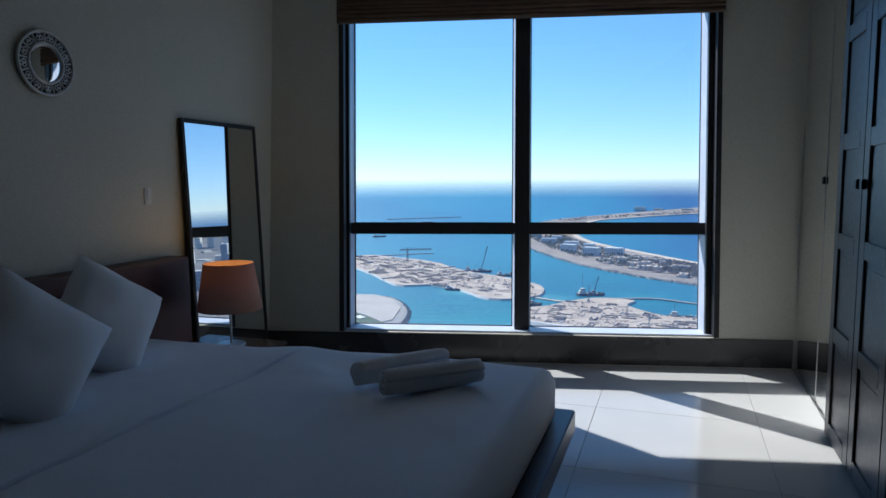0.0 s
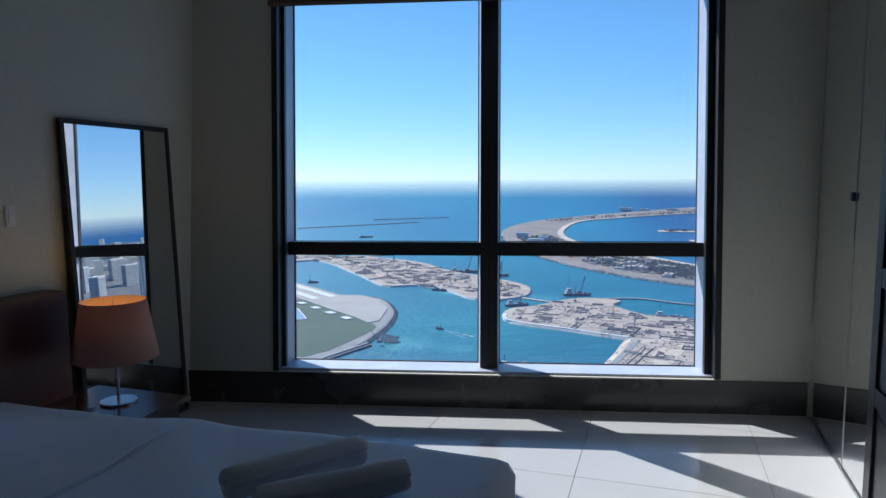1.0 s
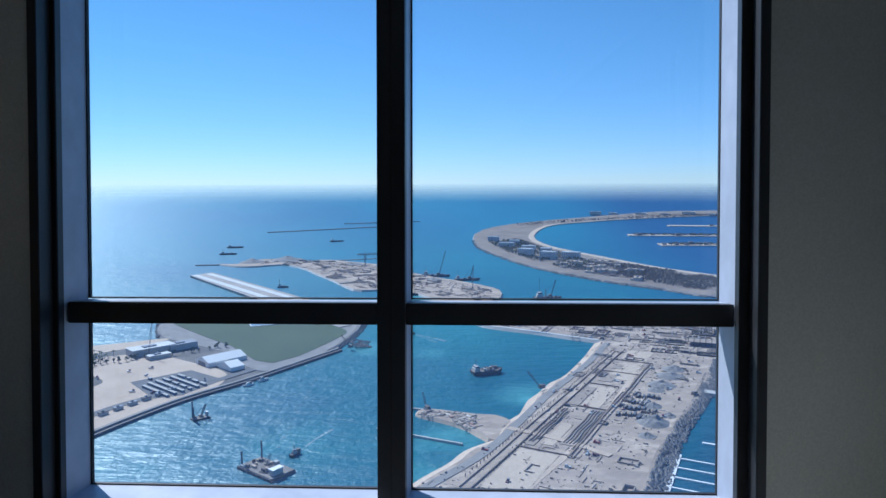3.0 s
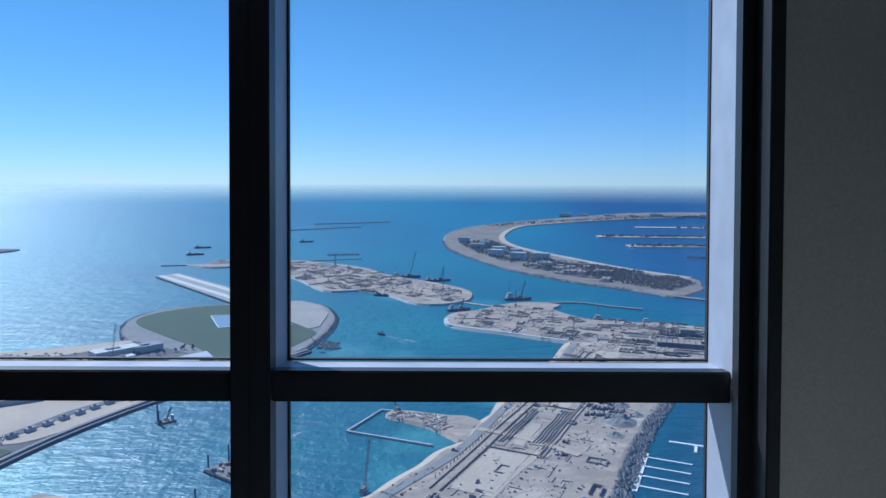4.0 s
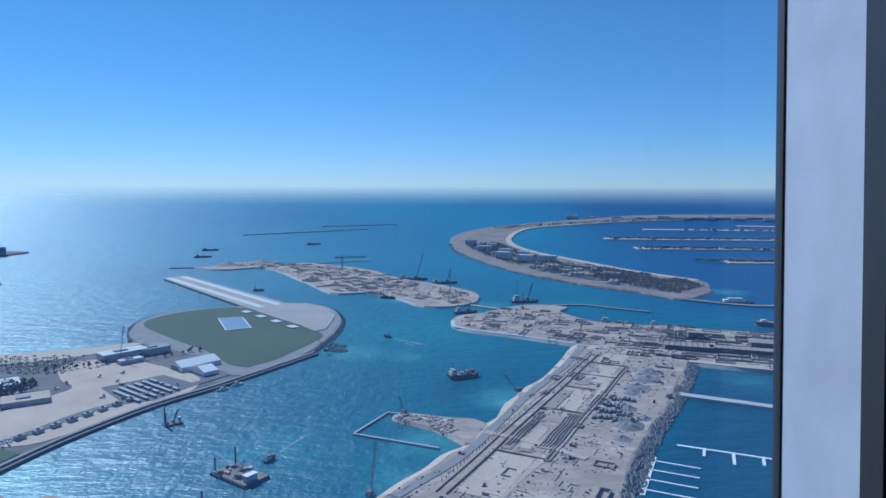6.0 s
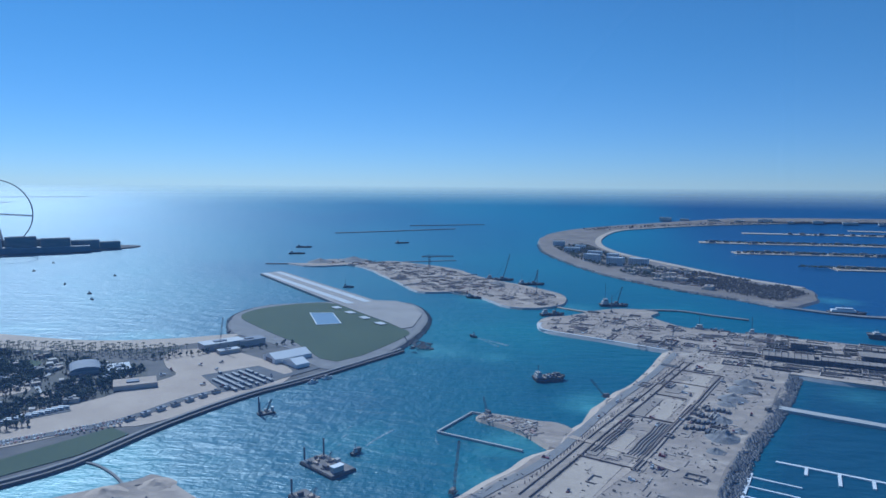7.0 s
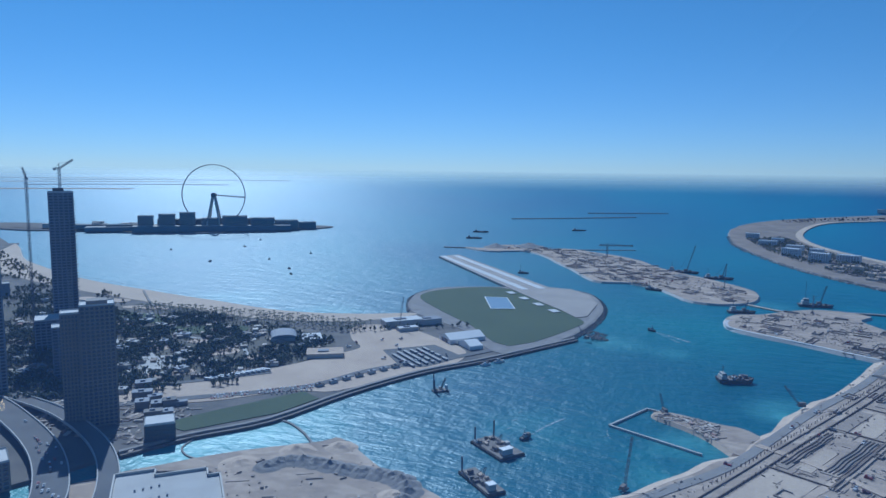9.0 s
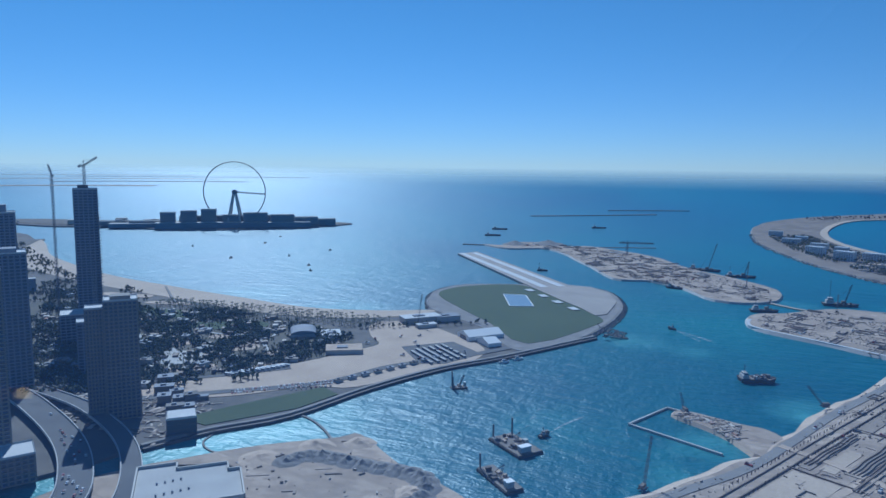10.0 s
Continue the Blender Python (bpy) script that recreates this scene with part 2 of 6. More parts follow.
# haze put into the water: far out it fades to clear, showing the sky
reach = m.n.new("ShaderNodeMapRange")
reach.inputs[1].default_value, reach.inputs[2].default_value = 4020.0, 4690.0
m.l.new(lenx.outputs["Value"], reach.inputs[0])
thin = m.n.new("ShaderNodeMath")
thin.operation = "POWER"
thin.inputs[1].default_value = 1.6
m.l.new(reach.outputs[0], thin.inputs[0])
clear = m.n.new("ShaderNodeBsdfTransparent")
haze_mix = m.n.new("ShaderNodeMixShader")
m.l.new(thin.outputs[0], haze_mix.inputs[0])
m.l.new(m.b.outputs[0], haze_mix.inputs[1])
m.l.new(clear.outputs[0], haze_mix.inputs[2])
m.l.new(haze_mix.outputs[0], m.n["Material Output"].inputs[0])
M_SEA = m.m

def site_ground(name):
    """Churned sand: plots of different fill, pale tracks, brown cut ground and dark scraps."""
    m = Mat(name)
    m.set(rough=0.95)
    big, mid, small = m.noise(0.018, 5), m.noise(0.11, 5, 0.65), m.noise(0.5, 4, 0.7)
    c = m.ramp(big, (0.34, (0.33, 0.258, 0.198)), (0.62, (0.53, 0.425, 0.335)))
    turn = m.n.new("ShaderNodeMapping")
    turn.inputs["Rotation"].default_value = (0, 0, radians(-61))
    turn.inputs["Scale"].default_value = (0.022, 0.05, 0.0)
    m.l.new(m.tc.outputs["Object"], turn.inputs[0])
    plots = m.n.new("ShaderNodeTexVoronoi")
    plots.distance = "CHEBYCHEV"
    plots.inputs["Scale"].default_value, plots.inputs["Randomness"].default_value = 1.0, 0.8
    m.l.new(turn.outputs[0], plots.inputs["Vector"])
    pick = m.n.new("ShaderNodeSeparateColor")
    m.l.new(plots.outputs["Color"], pick.inputs[0])
    c = m.mix(0.55, c, m.ramp(pick.outputs[0], (0.0, (0.30, 0.245, 0.20)), (0.3, (0.44, 0.35, 0.27)), (0.6, (0.55, 0.45, 0.355)), (0.9, (0.38, 0.30, 0.235))))
    edge = m.n.new("ShaderNodeTexVoronoi")
    edge.feature, edge.distance = "F1", "CHEBYCHEV"
    edge.inputs["Scale"].default_value, edge.inputs["Randomness"].default_value = 2.3, 0.9
    m.l.new(turn.outputs[0], edge.inputs["Vector"])
    c = m.mix(m.ramp(edge.outputs["Distance"], (0.36, (0, 0, 0)), (0.44, (0.4, 0.4, 0.4))), c, (0.27, 0.215, 0.17))
    c = m.mix(m.ramp(mid, (0.50, (0, 0, 0)), (0.66, (0.6, 0.6, 0.6))), c, (0.27, 0.21, 0.165))
    c = m.mix(m.ramp(small, (0.60, (0, 0, 0)), (0.72, (0.6, 0.6, 0.6))), c, (0.17, 0.14, 0.115))
    m.color(c)
    m.bump(small, 0.5, 0.8)
    return m.m


M_SAND = mottled("pale_dredged_sand", (0.42, 0.325, 0.245), (0.56, 0.445, 0.345), 0.02, 0.95, 0.3, 0.6, fine=0.25)
M_BEACH = mottled("beach_sand", (0.45, 0.36, 0.275), (0.55, 0.445, 0.345), 0.01, 0.95, 0.2, 0.4, fine=0.3)
M_LAND = mottled("town_ground", (0.075, 0.074, 0.070), (0.19, 0.17, 0.15), 0.03, 0.95, 0.3, 0.5, fine=0.3)
M_CRES = mottled("scrubby_sand", (0.14, 0.115, 0.095), (0.30, 0.245, 0.20), 0.02, 0.95, 0.3, 0.6, fine=0.2)
M_WORKS = site_ground("building_site_ground")
M_ROCK = mottled("grey_rock_armour", (0.16, 0.15, 0.145), (0.30, 0.28, 0.26), 0.08, 0.9, 0.6, 0.8, fine=0.8)
M_GRASS = mottled("mown_grass", (0.046, 0.072, 0.030), (0.066, 0.094, 0.040), 0.012, 0.95, 0.2, 0.2, fine=0.6)
M_CONC = mottled("pale_concrete", (0.40, 0.385, 0.36), (0.50, 0.485, 0.46), 0.05, 0.85, 0.2, 0.2, fine=0.9)
M_ROAD = mottled("grey_asphalt", (0.10, 0.10, 0.105), (0.15, 0.15, 0.15), 0.05, 0.9, 0.2, 0.1, fine=1.2)
M_SITEROAD = mottled("dusty_site_road", (0.22, 0.205, 0.19), (0.29, 0.27, 0.25), 0.04, 0.9, 0.2, 0.1, fine=0.6)
M_SOIL = mottled("garden_soil", (0.060, 0.062, 0.046), (0.150, 0.135, 0.110), 0.03, 0.95, 0.3, 0.5, fine=0.3)
M_APRON = mottled("dusty_concrete_apron", (0.30, 0.265, 0.235), (0.40, 0.36, 0.32), 0.02, 0.9, 0.2, 0.2, fine=0.4)
M_FORM = mottled("weathered_formwork_timber", (0.15, 0.115, 0.09), (0.25, 0.195, 0.15), 0.2, 0.9, fine=1.5)
M_RUNWAY = mottled("brown_runway_surface", (0.28, 0.225, 0.18), (0.36, 0.295, 0.235), 0.03, 0.9, fine=0.5)
M_WHITE = mottled("white_paint", (0.74, 0.74, 0.73), (0.80, 0.80, 0.79), 0.2, 0.6)
M_BLUE = mottled("blue_painted_deck", (0.10, 0.20, 0.31), (0.13, 0.24, 0.36), 0.1, 0.7)
M_HULL = mottled("rusty_dark_hull", (0.05, 0.045, 0.045), (0.13, 0.10, 0.085), 0.15, 0.75, fine=1.2)
M_DECK = mottled("weathered_deck", (0.14, 0.12, 0.105), (0.26, 0.23, 0.20), 0.15, 0.85, fine=1.2)
M_CRANE = mottled("dark_crane_steel", (0.10, 0.105, 0.115), (0.15, 0.15, 0.16), 0.3, 0.6)
M_ROOF = mottled("white_roof_membrane", (0.50, 0.50, 0.50), (0.60, 0.60, 0.59), 0.08, 0.8, fine=0.8)
M_WAKE = mottled("white_water_foam", (0.50, 0.58, 0.62), (0.72, 0.78, 0.80), 0.1, 0.8, fine=0.6)
# foam is patchy: water shows through it
_n = M_WAKE.node_tree
_foam = _n.nodes.new("ShaderNodeTexNoise")
_foam.inputs["Scale"].default_value, _foam.inputs["Detail"].default_value = 0.45, 6.0
_geo = _n.nodes.new("ShaderNodeNewGeometry")
_n.links.new(_geo.outputs["Position"], _foam.inputs["Vector"])
_gaps = _n.nodes.new("ShaderNodeMapRange")
_gaps.inputs[1].default_value, _gaps.inputs[2].default_value = 0.40, 0.66
_n.links.new(_foam.outputs["Fac"], _gaps.inputs[0])
_n.links.new(_gaps.outputs[0], _n.nodes["Principled BSDF"].inputs["Alpha"])
M_DARKGLASS = mottled("dark_window_glass", (0.05, 0.07, 0.11), (0.075, 0.10, 0.145), 0.3, 0.15)
m = Mat("dark_green_leaves")
m.set(rough=0.8)
m.color(m.ramp(m.island(), (0.0, (0.045, 0.062, 0.040)), (0.6, (0.080, 0.100, 0.062)), (1.0, (0.13, 0.145, 0.095))))
M_LEAF = m.m
m = Mat("dry_brown_scrub")
m.set(rough=0.9)
m.color(m.ramp(m.island(), (0.0, (0.085, 0.072, 0.060)), (0.6, (0.125, 0.108, 0.085)), (1.0, (0.19, 0.165, 0.135))))
M_SCRUB = m.m
m = Mat("site_clutter")
m.set(rough=0.85)
m.color(m.ramp(m.island(), (0.0, (0.20, 0.165, 0.14)), (0.35, (0.30, 0.245, 0.20)), (0.75, (0.42, 0.35, 0.285)), (0.9, (0.54, 0.49, 0.43)), (1.0, (0.32, 0.17, 0.12))))
M_CLUTTER = m.m
m = Mat("car_paints")
m.set(rough=0.35)
m.color(m.ramp(m.island(), (0.0, (0.62, 0.62, 0.62)), (0.4, (0.45, 0.45, 0.46)), (0.6, (0.05, 0.05, 0.06)), (1.0, (0.3, 0.05, 0.04))))
M_CARS = m.m


def facade(name, wall, tone):
    m = Mat(name)
    m.set(rough=0.75)
    m.color(m.mix(0.4, m.ramp(m.noise(0.05, 5), (0.3, wall), (0.7, tone)), m.ramp(m.noise(0.9, 4), (0.3, wall), (0.7, tone))))
    return m.m


M_FAC_SAND = facade("sandstone_facade", (0.17, 0.155, 0.14), (0.23, 0.21, 0.185))
M_FAC_GREY = facade("grey_concrete_facade", (0.19, 0.205, 0.235), (0.25, 0.265, 0.30))
M_FAC_DARK = facade("dark_brown_facade", (0.06, 0.06, 0.065), (0.10, 0.095, 0.095))
M_FAC_PALE = facade("pale_rendered_facade", (0.46, 0.43, 0.385), (0.54, 0.51, 0.46))


# ---- mesh helpers ----
AX = radians(16.0)                 # the side walls lean 16 degrees off the window wall's normal
UX, VX = Vector((math.sin(AX), math.cos(AX), 0)), Vector((math.cos(AX), -math.sin(AX), 0))


def uv(u, v, z=0.0):
    """A place in the room from metres along the side walls (u) and across (v)."""
    p = UX * u + VX * v
    return Vector((p.x, p.y, z))


ROOM = Matrix(((VX.x, UX.x, 0, 0), (VX.y, UX.y, 0, 0), (0, 0, 1, 0), (0, 0, 0, 1)))   # local x across, local y along the side walls


def link(name, bm, mat, parent=None, label="", smooth=False, matrix=None):
    me = bpy.data.meshes.new(name)
    bmesh.ops.recalc_face_normals(bm, faces=bm.faces)
    bm.to_mesh(me)
    bm.free()
    for mt in mat if isinstance(mat, (list, tuple)) else [mat]:
        me.materials.append(mt)
    if smooth:
        me.polygons.foreach_set("use_smooth", [True] * len(me.polygons))
    ob = new(name, me)
    if parent:
        ob.parent = parent
    if matrix is not None:
        ob.matrix_basis = matrix
    if label:
        ob["label"] = label
    return ob


def part(name, bm, mat, parent, label="", smooth=False):
    return link(name, bm, mat, parent, label, smooth)


def thing(name, label, category, matrix=None, group="", kind=""):
    e = new(name)
    if matrix is not None:
        e.matrix_basis = matrix
    return tagged(e, label, category, group, kind)


def box(x0, x1, y0, y1, z0, z1, bevel=0.0, seg=2, bm=None):
    made = bm is None
    b = bmesh.new()
    bmesh.ops.create_cube(b, size=1, matrix=Matrix.LocRotScale(((x0 + x1) / 2, (y0 + y1) / 2, (z0 + z1) / 2), None, (abs(x1 - x0), abs(y1 - y0), abs(z1 - z0))))
    if bevel:
        bmesh.ops.bevel(b, geom=b.edges[:], offset=bevel, segments=seg, affect="EDGES")
    if made:
        return b
    merge(bm, b)
    return bm


def merge(bm, other, m=None):
    if m is not None:
        other.transform(m)
    me = bpy.data.meshes.new("tmp")
    other.to_mesh(me)
    other.free()
    bm.from_mesh(me)
    bpy.data.meshes.remove(me)


def cyl(r, z0, z1, seg=16, r2=None, bm=None, at=(0, 0), caps=True):
    b = bmesh.new() if bm is None else bm
    bmesh.ops.create_cone(b, cap_ends=caps, segments=seg, radius1=r, radius2=r if r2 is None else r2, depth=z1 - z0, matrix=Matrix.Translation((at[0], at[1], (z0 + z1) / 2)))
    return b


def rod(bm, a, b, r, seg=6):
    a, b = Vector(a), Vector(b)
    d = b - a
    m = Matrix.Translation((a + b) / 2) @ d.to_track_quat("Z", "Y").to_matrix().to_4x4()
    bmesh.ops.create_cone(bm, cap_ends=True, segments=seg, radius1=r, radius2=r, depth=d.length, matrix=m)


def prism(pts, z0, z1):
    """An upright prism over a plan outline (list of x, y)."""
    b = bmesh.new()
    low = [b.verts.new((x, y, z0)) for x, y in pts]
    top = [b.verts.new((x, y, z1)) for x, y in pts]
    n = len(pts)
    for i in range(n):
        b.faces.new((low[i], low[(i + 1) % n], top[(i + 1) % n], top[i]))
    from_top = b.faces.new(top)
    b.faces.new(low[::-1])
    bmesh.ops.triangulate(b, faces=[from_top])
    return b


# ---- the room ----
WALL_Y, GLASS_Y = -0.17, 0.16
Z_CEIL, U_BACK = 2.92, -6.6
V_L, V_R = -1.872, 1.985
FLOOR = -0.04


# the facade leans outwards and turns a little from the room's axes
LEAN, TURN = radians(4.25), radians(3.07)
FACADE = Matrix.Translation((0, 0, 0.165)) @ Matrix.Rotation(-TURN, 4, "Z") @ Matrix.Rotation(-LEAN, 4, "X") @ Matrix.Translation((0, 0, -0.165))
UPRIGHT = Matrix.Rotation(-TURN, 4, "Z")


def on_wall(v, z=0.0, d=WALL_Y):
    """Where a side wall at v meets the window wall's inner face at the height z."""
    y0 = d + (z - 0.165) * math.tan(LEAN)
    x = (v - y0 * VX.y) / (VX.x - math.tan(TURN) * VX.y)
    return Vector((x, y0 - x * math.tan(TURN), z))


XL, XR = on_wall(V_L).x, on_wall(V_R).x
OX0, OX1, OZ0, OZ1 = -1.392, 1.448, 0.165, 2.80    # the opening

# floor slab and its large tiles
b = prism([(-3.9, 0.33), (2.9, -0.03), (2.9, -7.6), (-3.9, -7.6)], FLOOR - 0.3, FLOOR - 0.004)
floor_ob = tagged(link("floor", b, M_GROUT), "polished cream porcelain tile floor with thin grout joints", "floor", kind="structure")

b = prism([(-3.9, 0.50), (2.9, 0.14), (2.9, -7.6), (-3.9, -7.6)], Z_CEIL, Z_CEIL + 0.2)
tagged(link("ceiling", b, M_CEIL), "plain white painted ceiling over the bedroom", "ceiling", kind="structure")

# window wall with its opening, as four butted pieces in one mesh
b = bmesh.new()
for x0, x1, z0, z1 in ((-3.2, OX0, -0.09, Z_CEIL + 0.05), (OX1, 2.9, -0.09, Z_CEIL + 0.05), (OX0, OX1, -0.09, OZ0), (OX0, OX1, OZ1, Z_CEIL + 0.05)):
    box(x0, x1, WALL_Y, GLASS_Y + 0.02, z0, z1, bm=b)
tagged(link("wall_north", b, M_WALL, matrix=FACADE), "plain greenish beige painted wall round the window", "wall", kind="structure")


def side_wall(name, v0, v1, u0, u1, label, top=0.0):
    b = box(v0, v1, u0, u1, FLOOR, Z_CEIL)
    for q in b.verts:
        if q.co.y > u1 - 0.01 and q.co.z > 1:
            q.co.y += top
    return tagged(link(name, b, M_WALL, matrix=ROOM), label, "wall", kind="structure")


RISE = Z_CEIL * math.tan(LEAN) / UX.y
side_wall("wall_west", V_L - 0.2, V_L, U_BACK, UX.dot(on_wall(V_L)) + 0.02, "plain beige painted wall behind the bed", RISE)
side_wall("wall_east", V_R + 0.03, V_R + 0.2, U_BACK, UX.dot(on_wall(V_R)) - 0.01, "plain beige wall behind the wardrobes", RISE)
side_wall("wall_south", V_L - 0.2, V_R + 0.2, U_BACK - 0.2, U_BACK, "plain beige wall that closes the bedroom")

# dark skirting box under the window
b = box(XL, XR - 0.02, -0.186, -0.15, FLOOR, 0.172, 0.004)
tagged(link("baseboard", b, M_SKIRT, matrix=UPRIGHT), "dark painted low skirting box under the window", "baseboard", kind="structure")

# ---- window ----
win = thing("window_1", "large fixed window with dark aluminium frame and four panes", "window", FACADE, kind="structure")
JL, JR = -1.332, 1.373         # inner edges of the side frames
TZ0, TZ1 = 0.92, 1.009         # the transom
for x0, x1 in ((OX0, JL), (JR, OX1)):
    b = bmesh.new()
    # two ribs with a groove between them
    a0, a1 = (x0, x0 + 0.038) if x0 < 0 else (x1 - 0.038, x1)
    c0, c1 = (x0 + 0.046, x1) if x0 < 0 else (x0, x1 - 0.046)
    box(a0, a1, -0.176, 0.16, OZ0, OZ1, 0.003, bm=b)
    box(c0, c1, -0.092, -0.05, OZ0, OZ1, 0.003, bm=b)
    box(min(a1, c0) - 0.001, max(a1, c0) + 0.009, -0.09, -0.05, OZ0, OZ1, bm=b)
    part("side_frame", b, M_FRAME, win)
    b = box(x0 + 0.039 if x0 < 0 else JR + 0.008, JL - 0.015 if x0 < 0 else x1 - 0.039, -0.05, 0.15, OZ0, OZ1)
    part("reveal_panel", b, M_REVEAL, win, "light grey aluminium reveal lining")
part("head_frame", box(OX0 + 0.04, OX1 - 0.04, -0.125, 0.16, 2.74, OZ1, 0.003), M_FRAME, win)
b = box(JL - 0.05, JR + 0.05, -0.135, 0.15, OZ0, 0.18, 0.003)
part("window_sill", b, M_REVEAL, win, "light grey aluminium sill in sun")
part("mullion", box(-0.043, 0.071, -0.033, 0.04, 0.18, 2.74, 0.004), M_FRAME, win)
part("mullion_groove", box(0.009, 0.019, -0.0355, -0.031, 0.18, 2.74), M_CABLE, win)
part("mullion_lining", prism([(-0.043, 0.04), (0.069, 0.04), (0.079, 0.15), (-0.060, 0.15)], 0.18, 2.74), M_REVEAL, win, "light grey lining of the mullion")
for x0, x1 in ((JL, -0.043), (0.071, JR)):
    part("transom", box(x0 + (-0.0075 if x0 < -1 else 0.0005), x1 + (0.0115 if x1 > 1 else -0.0005), -0.020, 0.04, TZ0, TZ1, 0.004), M_FRAME, win)
    part("transom_lining", box(x0 - (0.008 if x0 < -1 else 0), x1 + (0.01 if x1 > 1 else 0), 0.041, 0.15, TZ0 + 0.004, TZ1 - 0.004), M_REVEAL, win, "light grey top of the transom")
GX = ((-1.346, -0.060), (0.079, 1.384))
for x0, x1 in GX:
    for z0, z1 in ((0.18, 0.924), (1.008, 2.74)):
        gasket = bmesh.new()
        for a in ((x0, x0 + 0.006, z0, z1), (x1 - 0.006, x1, z0, z1), (x0 + 0.006, x1 - 0.006, z0, z0 + 0.006), (x0 + 0.006, x1 - 0.006, z1 - 0.006, z1)):
            box(a[0], a[1], 0.146, 0.166, a[2], a[3], bm=gasket)
        g = part("pane", box(x0 + 0.003, x1 - 0.003, 0.1545, 0.158, z0 + 0.003, z1 - 0.003), M_GLASS, win, "clear glass pane")
        g.visible_shadow = False
        part("gasket", gasket, M_CABLE, g)
# outside weathering frame that closes the wall's edge
tagged(link("trim", box(-3.2, 2.9, GLASS_Y + 0.02, GLASS_Y + 0.05, -0.3, OZ0 - 0.004), M_REVEAL, matrix=FACADE), "light aluminium facade band below the window", "trim", kind="structure")

# ---- roman blind ----
blind = thing("roman_blind", "brown woven roman blind drawn up into folds", "blind", FACADE)
rail = box(OX0 + 0.012, OX1 - 0.012, -0.30, -0.19, 2.83, 2.88, 0.004)
part("head_rail", rail, M_BLIND, blind)
for k in range(9):
    b = bmesh.new()
    n, z = 70, 2.517 + 0.031 * k
    rows = []
    for i in range(n + 1):
        x = OX0 + 0.005 + (OX1 - OX0 - 0.01) * i / n
        sag = 0.009 * noise.noise((x * 1.9, k * 2.3, 0)) + 0.004 * noise.noise((x * 6.0, k * 1.1, 4))
        ring = []
        for j in range(7):
            a = math.pi * (j / 6 - 0.5)
            ring.append(b.verts.new((x, -0.228 - 0.020 * math.cos(a) - 0.004 * (k % 3) + sag * 0.6, z + 0.016 + 0.018 * math.sin(a) + sag)))
        rows.append(ring)
    for r0, r1 in zip(rows, rows[1:]):
        for j in range(6):
            b.faces.new((r0[j], r0[j + 1], r1[j + 1], r1[j]))
    f = part("fold", b, M_BLIND, blind, smooth=True)
    s = f.modifiers.new("thick", "SOLIDIFY")
    s.thickness = 0.003
part("backing", box(OX0 + 0.006, OX1 - 0.006, -0.226, -0.214, 2.512, 2.84, 0.002), M_BLIND, blind)

# ---- wardrobes ----
def mirror_door(u0, u1, name_label, knob):
    d = thing("mirror_wardrobe_door", name_label, "wardrobe door", ROOM, "mirrored doors")
    part("mirror_glass", box(1.968, 1.974, u0 + 0.004, u1 - 0.004, FLOOR + 0.012, 2.66), M_MIRROR, d, "full height mirror")
    part("edge_strip", box(1.966, 1.976, u0, u0 + 0.004, FLOOR + 0.012, 2.66), M_STEEL, d)
    part("edge_strip", box(1.966, 1.976, u1 - 0.004, u1, FLOOR + 0.012, 2.66), M_STEEL, d)
    board = part("door_board", box(1.974, 2.004, u0, u1, FLOOR + 0.012, 2.66), M_WARD, d)
    if knob:
        b = box(1.953, 1.968, knob - 0.022, knob + 0.022, 1.302, 1.348, 0.004)
        part("knob", b, M_FRAME, board, "small square dark knob")
    return d


mirror_door(-0.505, 0.30, "mirrored wardrobe door with a square dark knob by the window", -0.470)
mirror_door(-1.055, -0.512, "plain mirrored wardrobe door beside the panelled doors", 0)
tagged(link("door_track", box(1.958, 1.990, -1.06, 0.20, FLOOR, FLOOR + 0.009, 0.002), M_STEEL, matrix=ROOM), "thin steel floor track of the mirrored doors", "track", kind="structure")
tagged(link("trim", box(1.93, 2.01, U_BACK + 0.02, 0.36, 2.665, Z_CEIL - 0.003), M_WARD, matrix=ROOM), "dark panel above the wardrobe doors", "trim", kind="structure")


def panel_door(u0, u1, knob):
    """A dark door with four recessed panels."""
    d = thing("panelled_wardrobe_door", "dark lacquered wardrobe door with recessed panels and square knob", "wardrobe door", ROOM, "panelled doors")
    v = 1.915
    board = part("door_board", box(v + 0.012, v + 0.045, u0, u1, FLOOR + 0.012, 2.66), M_WARD, d)
    sw = 0.085
    for a0, a1 in ((u0, u0 + sw), (u1 - sw, u1)):
        part("stile", box(v, v + 0.012, a0, a1, FLOOR + 0.012, 2.66, 0.002), M_WARD, d)
    cuts = (FLOOR + 0.012, 0.53, 1.02, 1.52, 2.05, 2.66)
    for k, z in enumerate(cuts):
        z0, z1 = (z, z + 0.085) if k == 0 else ((z - 0.085, z) if k == 5 else (z - 0.04, z + 0.04))
        part("rail", box(v, v + 0.0118, u0 + sw + 0.0006, u1 - sw - 0.0006, z0, z1, 0.002), M_WARD, d)
    for z0, z1 in zip(cuts, cuts[1:]):
        part("panel", box(v + 0.009, v + 0.0118, u0 + sw + 0.03, u1 - sw - 0.03, z0 + 0.075, z1 - 0.075, 0.002), M_WARD, d)
    part("knob", box(v - 0.02, v, knob - 0.022, knob + 0.022, 1.29, 1.335, 0.004), M_FRAME, board, "small square dark knob")
    return d


panel_door(-1.565, -1.07, -1.52)
panel_door(-2.07, -1.575, -1.62)
for k in range(8):
    u1 = -2.08 - 0.505 * k
    panel_door(u1 - 0.495, u1, u1 - (0.45 if k % 2 == 0 else 0.045))

